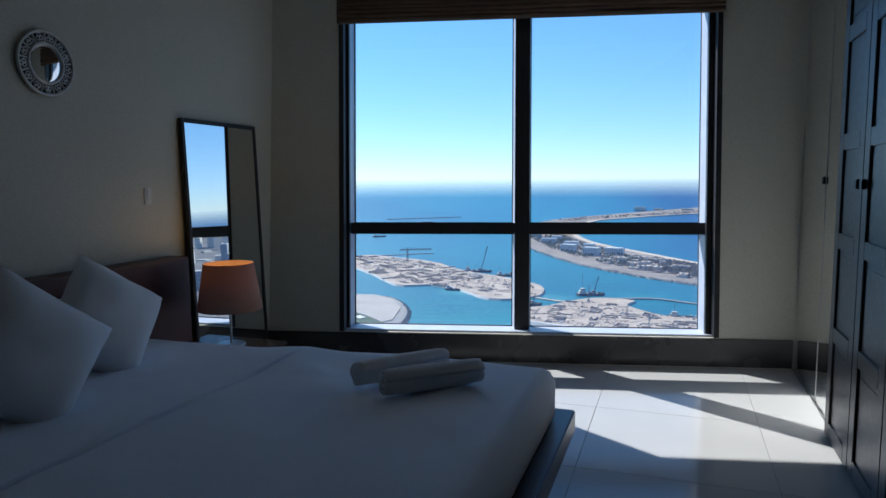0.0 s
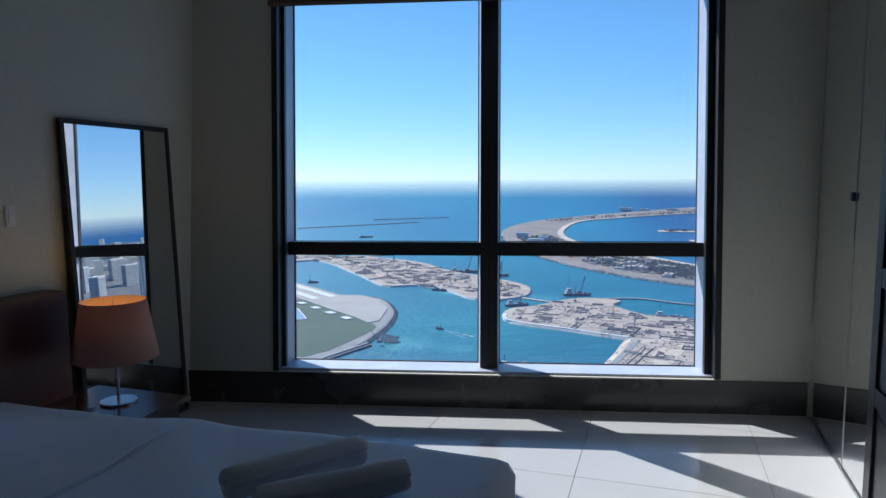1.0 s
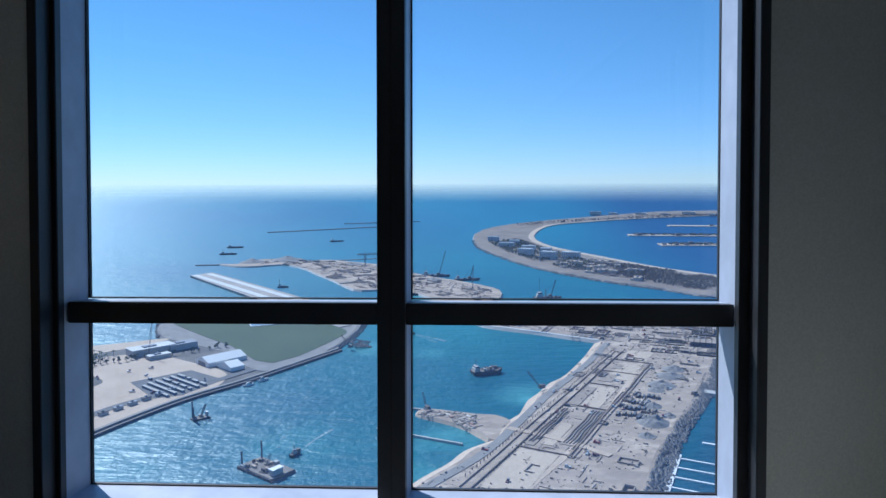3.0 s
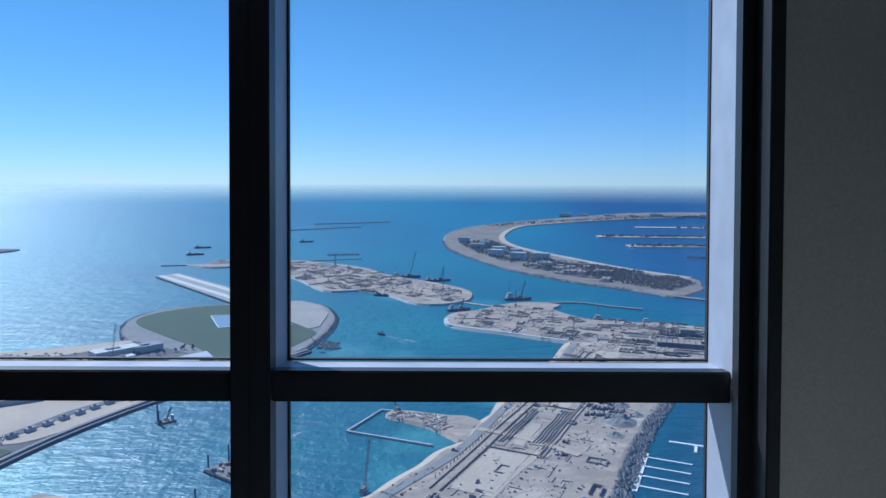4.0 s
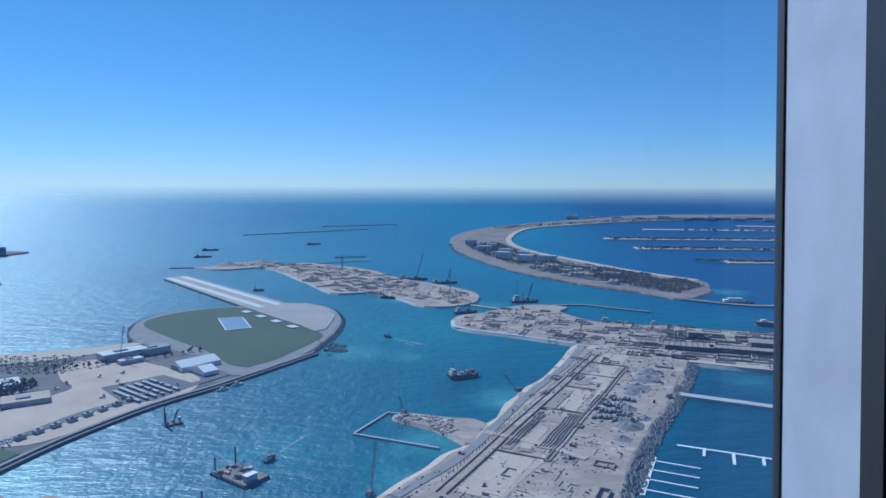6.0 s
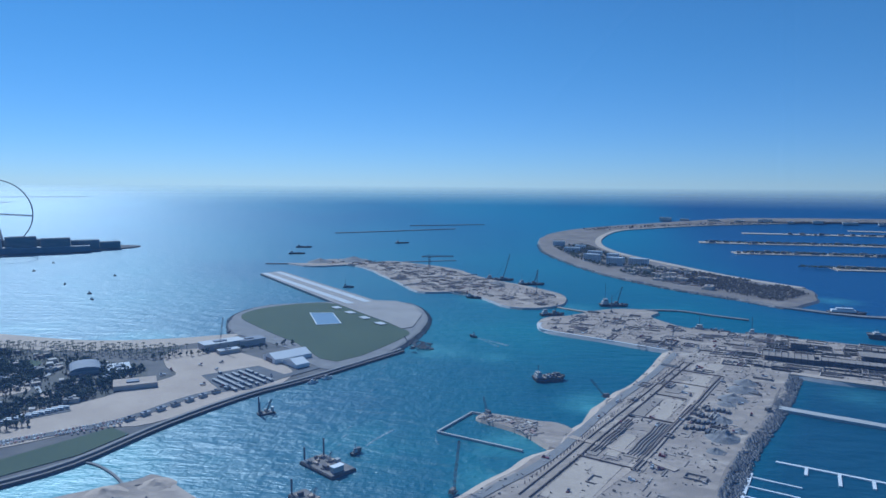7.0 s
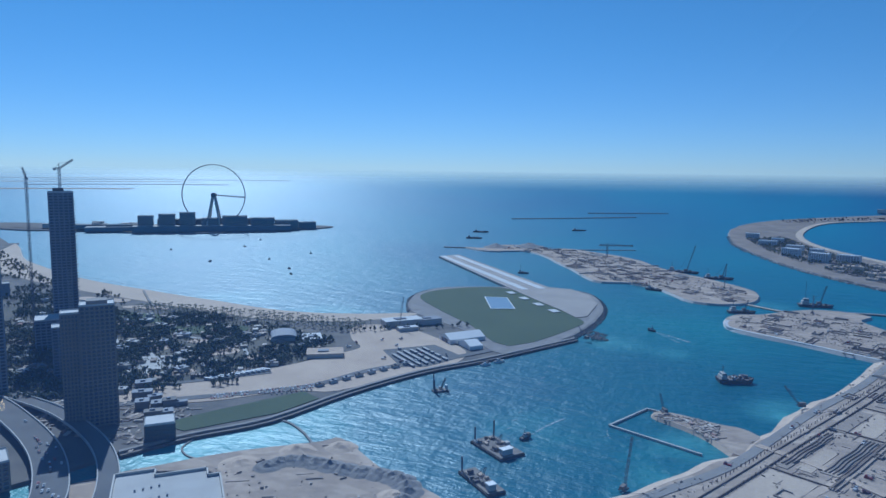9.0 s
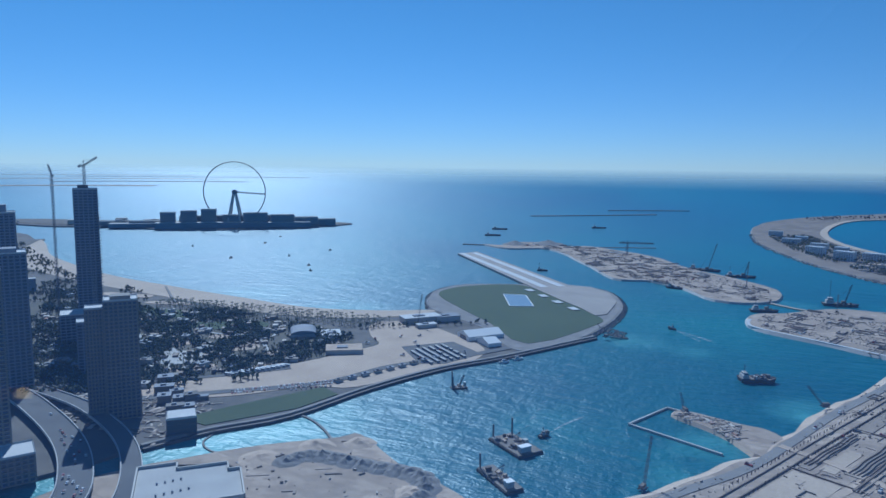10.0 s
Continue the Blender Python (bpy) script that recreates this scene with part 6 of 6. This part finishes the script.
# --- building site on the pier and islands ---
PIER = [(245, 985), (165, 820), (82, 650), (30, 560), (-30, 490), (-90, 390), (50, 300), (110, 420), (165, 525), (215, 620), (280, 730), (322, 800), (365, 890), (395, 955)]
HEAD = [(80, 1165), (100, 1215), (190, 1295), (270, 1240), (320, 1150), (460, 1090), (740, 985), (820, 760), (480, 845), (375, 890), (260, 985), (155, 1060), (85, 1115)]
ISLAND = [(-590, 2000), (-560, 2070), (-457, 2125), (-340, 2065), (-150, 1910), (-50, 1725), (80, 1555), (125, 1460), (100, 1355), (25, 1335), (-40, 1450), (-180, 1515), (-280, 1710), (-430, 1965)]
SPIT = [(70, 645), (35, 668), (-10, 685), (-18, 678), (5, 658), (30, 634), (55, 604)]


def site_clutter(name, poly, n, label, base=4.3, big=6.0, yaw0=0.5):
    verts, faces = [], []
    for x, y in clumped(poly, n, 0.03, -0.12, 5.0):
        s = rng.random() ** 2.2
        ln = 0.8 + s * big
        if rng.random() < 0.09:
            add_block(verts, faces, x, y, base - 0.1, rng.uniform(4, 13) * (1 + big / 8), rng.uniform(0.5, 1.1), rng.uniform(0.4, 0.9), yaw0 + rng.choice((0, 0, 1.571)))
            continue
        add_block(verts, faces, x, y, base - 0.1, ln * rng.uniform(0.6, 2.0), ln * rng.uniform(0.3, 0.8), 0.3 + rng.random() * (0.5 + s * 1.4), yaw0 + rng.choice((0, 1.57, rng.uniform(0, 3))), rng.uniform(0.5, 1.0))
    return pydata(name, verts, faces, M_CLUTTER, label, "site clutter")


site_clutter("pier_clutter", PIER, 1700, "rubble, formwork and machines strewn over the pier", big=1.8, yaw0=1.05)
site_clutter("pier_head_clutter", HEAD, 4200, "formwork, machines and material over the pier head", 4.0, 2.2, -0.45)
site_clutter("island_clutter", ISLAND, 4200, "rubble and machines over the reclaimed island", 4.0, 2.4, -0.75)


def foundations(name, poly, n, yaw0, label, base, lo=10, hi=34, mat=M_CLUTTER):
    """Plots of low walls and footings that line up with the site's grid."""
    verts, faces = [], []
    for x, y in scatter(poly, n):
        w, d, yaw = rng.uniform(lo, hi), rng.uniform(lo * 0.5, hi * 0.5), yaw0 + rng.choice((0, 0, 1.571)) + rng.uniform(-0.04, 0.04)
        c, t = math.cos(yaw), math.sin(yaw)

        def wall(px, py, sx, sy, h):
            if rng.random() < 0.85:
                add_block(verts, faces, x + c * px - t * py, y + t * px + c * py, base - 0.1, sx, sy, h, yaw)
        h = rng.uniform(0.8, 2.6)
        for k in (-1, 1):
            wall(0, k * d / 2, w, 0.9, h)
            wall(k * w / 2, 0, 0.9, d, h)
        for k in range(1, int(w / 6)):
            if rng.random() < 0.6:
                wall(-w / 2 + 6 * k, 0, 0.8, d * rng.uniform(0.4, 1), h * rng.uniform(0.4, 1))
    return pydata(name, verts, faces, mat, label, "foundations")


foundations("pier_head_foundations", HEAD, 150, -0.42, "low concrete foundations in plots over the pier head", 4.0, 10, 40)
foundations("island_foundations", ISLAND, 110, -0.80, "low concrete foundations over the reclaimed island", 4.0, 12, 44)
foundations("pier_foundations", PIER, 34, 1.065, "low formwork and footings along the pier", 4.7, 6, 22)
foundations("arm_formwork", [(330, 985), (300, 905), (380, 890), (480, 848), (820, 765), (740, 975), (460, 1075)], 120, -0.40, "dark timber formwork and scaffold rows on the pier's arm", 4.0, 14, 46, M_SCRUB)
foundations("crescent_walls", [(330, 1900), (420, 1720), (500, 1600), (560, 1700), (520, 1950), (430, 2080)], 90, 0.9, "low garden walls and unfinished plots on the crescent", 4.0, 14, 40)
site_clutter("spit_clutter", SPIT, 420, "dark rocks and machines on the spit", 3.4, 5)
site_clutter("bank_clutter", [(-370, 400), (-293, 485), (-276, 500), (-170, 435), (-120, 380), (-110, 240), (-250, 120), (-400, 250)], 420, "rubble on the sand by the lagoon", 4.0, 3)
site_clutter("roadside_clutter", [(-560, 430), (-430, 420), (-400, 460), (-450, 520), (-520, 540), (-640, 480)], 500, "parked plant and stores by the coastal road", 3.2, 7)


def heap(x, y, r, h, label, mat=M_SAND, base=4.0):
    b = bmesh.new()
    rows = []
    for i in range(9):
        s = i / 8
        rows.append([b.verts.new((r * s * math.cos(a) * (1 + 0.3 * noise.noise((x + math.cos(a), y + math.sin(a), 1))), r * s * math.sin(a), h * (1 - s) ** 1.1 * (1 + 0.5 * noise.noise((x + 3 * s * math.cos(a), y + 3 * s * math.sin(a), 2))) - 0.2 * s)) for a in (2 * math.pi * k / 20 for k in range(20))])
    for r0, r1 in zip(rows, rows[1:]):
        for k in range(20):
            b.faces.new((r0[k], r0[(k + 1) % 20], r1[(k + 1) % 20], r1[k]))
    bmesh.ops.remove_doubles(b, verts=b.verts[:], dist=0.001)
    return tagged(link("spoil_heap", b, mat, matrix=stand(x, y, base)), label, "heap", "spoil heaps")


for x, y, r, h in ((213, 640, 17, 8), (196, 606, 10, 4), (262, 765, 18, 6), (285, 800, 20, 6), (300, 830, 16, 6), (250, 745, 12, 4), (228, 690, 12, 5), (235, 660, 9, 4)):
    heap(x, y, r, h, "grey spoil heap on the pier's edge", M_ROCK)
for x, y, r, h in ((-565, 2030, 40, 12), (-470, 2080, 50, 14), (-240, 1960, 26, 6), (-10, 1640, 22, 6)):
    heap(x, y, r, h, "grey spoil heap on the reclaimed island", M_ROCK)
for k in range(16):
    a = -0.5 + 0.23 * k
    heap(-245 + 62 * math.cos(a), 425 + 34 * math.sin(a) + 6 * math.sin(3 * a), 13, 5, "sand bank heaped round a dry basin", M_ROCK)
for x, y, r, h in ((-300, 470, 16, 5), (-270, 490, 14, 4), (-330, 430, 18, 4), (-190, 425, 15, 4)):
    heap(x, y, r, h, "pale sand heap by the lagoon")
# roads, cuttings, foundations and pipe runs along the pier's axis
PA, PD = Vector((100, 585)), Vector((math.cos(radians(61)), math.sin(radians(61))))


def along(s, off):
    q = PA + PD * (s * 377) + Vector((PD.y, -PD.x)) * off
    return (q.x, q.y)


def cutting(s0, s1, off, w, mat, label, h=4.8):
    o = w / 2
    return land("site_floor", label, [along(s0, off - o), along(s0, off + o), along(s1, off + o), along(s1, off - o)], h, mat, 1, 0, 3.5)


for s0, s1, off, w in ((-0.02, 0.26, -16, 9), (0.30, 0.50, -15, 12), (0.58, 0.66, -8, 16), (0.74, 0.80, -10, 12), (0.02, 0.30, 14, 13)):
    cutting(s0, s1, off, w, M_RUNWAY, "brown excavated rectangle on the pier", 4.92)
for s0, s1, off, w in ((0.32, 0.52, 3, 20), (0.62, 0.84, 4, 26), (0.88, 1.02, 0, 34), (0.0, 0.16, -2, 12)):
    cutting(s0, s1, off, w, M_BEACH, "cleared pale sand rectangle on the pier", 4.68)
cutting(-0.28, -0.05, -2, 36, M_BEACH, "cleared pale sand rectangle at the pier's near end", 4.72)
for off, s0, s1, w, h, mat in ((-24, -0.3, 0.98, 0.9, 5.6, M_FORM), (-33, -0.3, 0.98, 0.7, 5.4, M_FORM), (24, -0.05, 0.85, 1.6, 5.6, M_FORM), (28, -0.05, 0.85, 1.0, 5.4, M_RUNWAY), (21.5, 0.0, 0.5, 0.8, 5.4, M_FORM),
                               (-19, 0.0, 0.27, 0.9, 5.8, M_FORM), (-16, 0.0, 0.27, 0.9, 5.8, M_FORM), (-13, 0.02, 0.25, 0.9, 5.8, M_FORM), (10, 0.03, 0.29, 0.8, 5.8, M_FORM), (13, 0.03, 0.29, 0.8, 5.8, M_FAC_SAND), (16, 0.03, 0.29, 0.8, 5.8, M_FORM), (19, 0.03, 0.29, 0.8, 5.8, M_FAC_SAND)):
    strip("site_kerb", "straight dark barrier or pipe run along the pier", [along(s0 + (s1 - s0) * k / 6, off + 0.6 * math.sin(k * 2.1)) for k in range(7)], w, h, mat, 1.6, 3, "barrier")
for s, off, ln in ((-0.04, 2, 56), (0.31, 0, 44), (0.54, -4, 34), (0.70, 0, 46), (0.86, 0, 56)):
    strip("site_kerb", "low cross barrier between the pier's plots", [along(s, off - ln / 2), along(s, off + ln / 2)], 1.0, 5.47, M_FORM, 1.3, 1, "barrier")
for k in range(26):
    s, off = 0.30 + 0.06 * (k % 4) + rng.uniform(-0.01, 0.01), 36 + 5 * (k // 4) + rng.uniform(-1, 1)
    x, y = along(s, off)
    t = thing("material_stack", "dark stack of building material on the pier", "stack", stand(x, y, 4.3, 61 + rng.uniform(-6, 6)), "material stacks")
    part("lower_layer", box(-5, 5, -1.6, 1.6, 0, 1.5, 0.1, 1), M_HULL, t)
    part("upper_layer", box(-4.4, 4.2, -1.4, 1.3, 1.5, 2.6, 0.1, 1), rng.choice((M_DECK, M_FAC_SAND, M_CRANE)), t)


def rocks(name, line, n, width, label, base=0.5, size=2.6):
    """Rough boulders piled along a shore."""
    loop = smooth_loop(line, 8, closed=False)
    verts, faces = [], []
    for _ in range(n):
        i = rng.randrange(len(loop) - 1)
        q = loop[i].lerp(loop[i + 1], rng.random())
        t = (loop[i + 1] - loop[i]).normalized()
        d = rng.uniform(0, width)
        x, y = q.x + t.y * d, q.y - t.x * d
        r = size * rng.uniform(0.4, 1.0)
        c = base + (1 - d / width) * 3.2
        m0 = len(verts)
        for u, v, w in OCT:
            j = r * rng.uniform(0.6, 1.15)
            verts.append(place(x + u * j + rng.uniform(-0.3, 0.3), y + v * j, c + w * j * 0.8))
        faces += [tuple(m0 + k for k in f) for f in OCT_F]
    return pydata(name, verts, faces, M_CLUTTER if size > 3 else M_ROCK, label, "rocks")


rocks("rock_armour", [(120, 420), (172, 521), (222, 619), (287, 726), (328, 799), (375, 890), (400, 960)], 2600, 16, "grey boulders along the pier's east side")
rocks("rock_armour", [(-158, 940), (-140, 1015), (-130, 1103), (-134, 1200), (-168, 1308), (-215, 1350), (-266, 1350), (-350, 1330), (-450, 1283), (-482, 1223), (-479, 1145), (-437, 1040)], 1500, 8, "grey boulders round the headland", size=2.2)
rocks("rock_armour", [(-120, 960), (-132, 985), (-128, 1010)], 160, 26, "rubble tipped off the headland", size=2.4)
rocks("rock_armour", [(155, 2800), (160, 2442), (223, 2089), (304, 1826), (408, 1623), (504, 1500), (575, 1394)], 900, 14, "pale rock edge of the crescent island", size=3.0)
for x, y, w, d, h in ((400, 950, 70, 24, 10), (470, 925, 90, 20, 8), (350, 915, 26, 10, 5), (440, 1020, 26, 16, 11), (540, 960, 80, 30, 7), (620, 900, 90, 40, 8), (560, 1010, 40, 14, 6)):
    t = thing("concrete_frame", "unfinished concrete frame with open floors", "building site", stand(x, y, 4, -22), "concrete frames")
    for f in range(int(h / 3.4) + 1):
        part("slab", box(-w / 2, w / 2, -d / 2, d / 2, 3.4 * f, 3.4 * f + 0.4), M_RUNWAY, t)
    for i in range(int(w / 8) + 1):
        for j in (-1, 0, 1):
            part("column", box(-w / 2 + 8 * i, -w / 2 + 8 * i + 0.7, j * d * 0.45 - 0.35, j * d * 0.45 + 0.35, 0.4, h), M_FORM, t)

# --- posts and parked plant along the pier's road ---
posts_v, posts_f = [], []
for k in range(70):
    for off in (-37, -22):
        x, y = along(-0.25 + 1.25 * k / 69, off + rng.uniform(-0.6, 0.6))
        add_block(posts_v, posts_f, x, y, 4.6, 0.5, 0.5, rng.uniform(2.0, 3.2), 0.5)
pydata("road_posts", posts_v, posts_f, M_HULL, "short dark posts along the pier's road", "posts")
plant_v, plant_f = [], []
for poly, n, yaw in ((PIER, 40, 1.06), (HEAD, 50, -0.4), (ISLAND, 50, -0.8), ([(-400, 700), (-300, 760), (-280, 800), (-380, 880), (-440, 800)], 10, 0.7)):
    for x, y in scatter(poly, n):
        a = yaw + rng.choice((0, 1.57, rng.uniform(0, 3)))
        add_block(plant_v, plant_f, x, y, 4.3, rng.uniform(3.5, 7), 2.2, rng.uniform(1.2, 1.8), a)
        add_block(plant_v, plant_f, x + 1.6 * math.cos(a), y + 1.6 * math.sin(a), 5.4, 2.2, 2.2, 1.6, a, 0.8)
pydata("site_vehicles", plant_v, plant_f, M_CARS, "trucks, diggers and parked plant on the sites", "site vehicles")

# --- marina floats ---
def float_run(a, c, w, label):
    return strip("pontoon", label, [a, c], w, 1.0, M_WHITE, 1.2, 1, "pontoon", "")


float_run((214, 571), (178, 498), 4, "white floating walkway of a marina")
for k in range(4):
    x, y = 211 - 9 * k, 563 - 18.5 * k
    float_run((x, y), (x + 34, y - 18), 2.0, "white finger pontoon of the marina")
float_run((245, 598), (420, 512), 3.2, "long white floating walkway")
for k in range(6):
    x, y = 266 + 22 * k, 586 - 11 * k
    float_run((x, y), (x - 7 - (k % 2) * 3, y - 15 - (k % 2) * 8), 2.6, "short white finger pontoon of the marina")

# --- lagoon barriers ---
strip("breakwater", "thin dark curved barrier across the lagoon mouth", [(-367, 534), (-345, 528), (-320, 512), (-298, 492)], 2.2, 1.2, M_ROCK, 2)
strip("breakwater", "thin looped barrier in the lagoon", [(-404, 463), (-400, 445), (-385, 434), (-368, 433), (-356, 442)], 1.6, 0.9, M_ROCK, 2)

# --- highway ---
def carriageway(pts, label, w=15.0, h=9.0):
    strip("road", label, pts, w, h, M_ROAD, 1.6)
    loop = smooth_loop(pts, 6, closed=False)
    for s in (-1, 1):
        side = []
        for i, p in enumerate(loop):
            t = (loop[min(i + 1, len(loop) - 1)] - loop[max(i - 1, 0)]).normalized()
            side.append((p.x - t.y * s * w / 2, p.y + t.x * s * w / 2))
        strip("parapet", "pale concrete parapet of the highway", side, 0.9, h + 1.3, M_CONC, 2.4, 1, "parapet")
    for i in range(2, len(loop), 6):
        tagged(link("bridge_pier", cyl(1.6, -3, h - 1.6, 12), M_CONC, matrix=stand(loop[i].x, loop[i].y, 0)), "round concrete pier under the highway", "bridge pier", "highway piers")


carriageway([(-760, 470), (-650, 452), (-563, 421), (-490, 386), (-436, 348), (-400, 310), (-370, 250), (-350, 150)], "curved grey highway carriageway with cars", 24)
carriageway([(-640, 470), (-560, 455), (-494, 430), (-440, 400), (-395, 362), (-362, 320), (-335, 260), (-320, 150)], "second curved grey highway carriageway", 15)
strip("road", "grey town street between towers", [(-640, 434), (-590, 480), (-555, 540)], 14, 3.9, M_ROAD, 0.3)


def cars(name, spots, label, base):
    verts, faces = [], []
    for x, y, yaw in spots:
        add_block(verts, faces, x, y, base + 0.3, 4.4, 1.8, 0.8, yaw)
        add_block(verts, faces, x, y, base + 1.1, 2.4, 1.6, 0.6, yaw, 0.8)
    return pydata(name, verts, faces, M_CARS, label, "cars")


spots = []
hw = smooth_loop([(-563, 421), (-490, 386), (-436, 348), (-400, 310)], 12, closed=False)
for k in range(26):
    i = rng.randrange(1, len(hw) - 1)
    t = (hw[i + 1] - hw[i - 1]).normalized()
    o = rng.choice((-8, -4, 0, 4, 8))
    spots.append((hw[i].x - t.y * o, hw[i].y + t.x * o, math.atan2(t.y, t.x)))
cars("highway_cars", spots, "cars on the curved highway", 9.0)
spots = [(-459 + 3.0 * k * 0.74 + rng.uniform(-0.3, 0.3) + 5 * r, 556 + 3.0 * k * 0.67 - 6 * r, 2.2) for k in range(38) for r in range(2) if rng.random() < 0.8]
spots += [(-405 + 4 * k, 585 + 3.4 * k, 2.3) for k in range(9)]
cars("parked_cars", spots, "rows of parked cars on the sand", 3.5)
for k in range(12):
    t = thing("parked_bus", "white coach parked in a row on the sand", "bus", stand(-497 + 3.4 * k, 598 + 5.0 * k, 3.5, 5), "parked coaches")
    part("body", box(-6, 6, -1.25, 1.25, 0.5, 3.3, 0.25, 2), M_WHITE, t)
    part("windows", box(-5.7, 5.9, -1.27, 1.27, 1.7, 2.6), M_DARKGLASS, t)
    part("wheels_front", cyl(0.5, -1.28, 1.28, 10), M_CABLE, t).matrix_basis = pose(3.8, 0, 0.5, 90)
    part("wheels_rear", cyl(0.5, -1.28, 1.28, 10), M_CABLE, t).matrix_basis = pose(-3.6, 0, 0.5, 90)

# the tower that holds the room
own = thing("home_tower", "tall residential tower that holds the bedroom", "building", Matrix.Translation((0, -9.0, SEA)))
part("core", box(-13, 13, -8.5, 8.9, 0, 239.0), M_DARKGLASS, own)
first = part("floor_band", box(-13.4, 13.4, -9, 9.18, 0, 1.0, 0.1, 1), M_FAC_PALE, own)
for k in range(1, 69):
    o = new("floor_band", first.data)
    o.parent = own
    o.location = (0, 0, 3.46 * k)


# ---- floor tiles, those at the walls cut to fit ----
TS, GAP = 0.90, 0.002
half = TS / 2 - GAP / 2
limit = [tuple(on_wall(V_L).xy), tuple(on_wall(V_R).xy), tuple(uv(U_BACK, V_R).xy), tuple(uv(U_BACK, V_L).xy)]
cuts_at = (((0, WALL_Y + 0.03, 0), UPRIGHT @ Vector((0, 1, 0))), (uv(0, V_R + 0.02), VX.to_3d()), (uv(0, V_L - 0.02), -VX.to_3d()))
tile_mesh = None
spots = [(p, q) for p in (0.02, 0.25, 0.5, 0.75, 0.98) for q in (0.02, 0.25, 0.5, 0.75, 0.98)]
for i in range(-4, 3):
    for j in range(-6, 4):
        v0, u0 = 0.70 + TS * i, -1.90 + TS * j
        hit = sum(inside(tuple(uv(u0 + TS * p, v0 + TS * q).xy), limit) for p, q in spots)
        at = Matrix.Translation(uv(u0 + TS / 2, v0 + TS / 2, FLOOR)) @ Matrix.Rotation(-AX, 4, "Z")
        if hit == len(spots) and tile_mesh is not None:
            o = new("tile", tile_mesh)
            o.parent = floor_ob
            o.matrix_basis = at
        elif hit:
            b = box(-half, half, -half, half, -0.012, 0.0, 0.0012, 1)
            if hit < len(spots):
                b.transform(at)
                for co, no in cuts_at:
                    bmesh.ops.bisect_plane(b, geom=b.verts[:] + b.edges[:] + b.faces[:], plane_co=co, plane_no=no, clear_outer=True)
                b.transform(at.inverted())
            o = link("tile", b, M_TILE, floor_ob)
            o.matrix_basis = at
            if hit == len(spots):
                tile_mesh = o.data
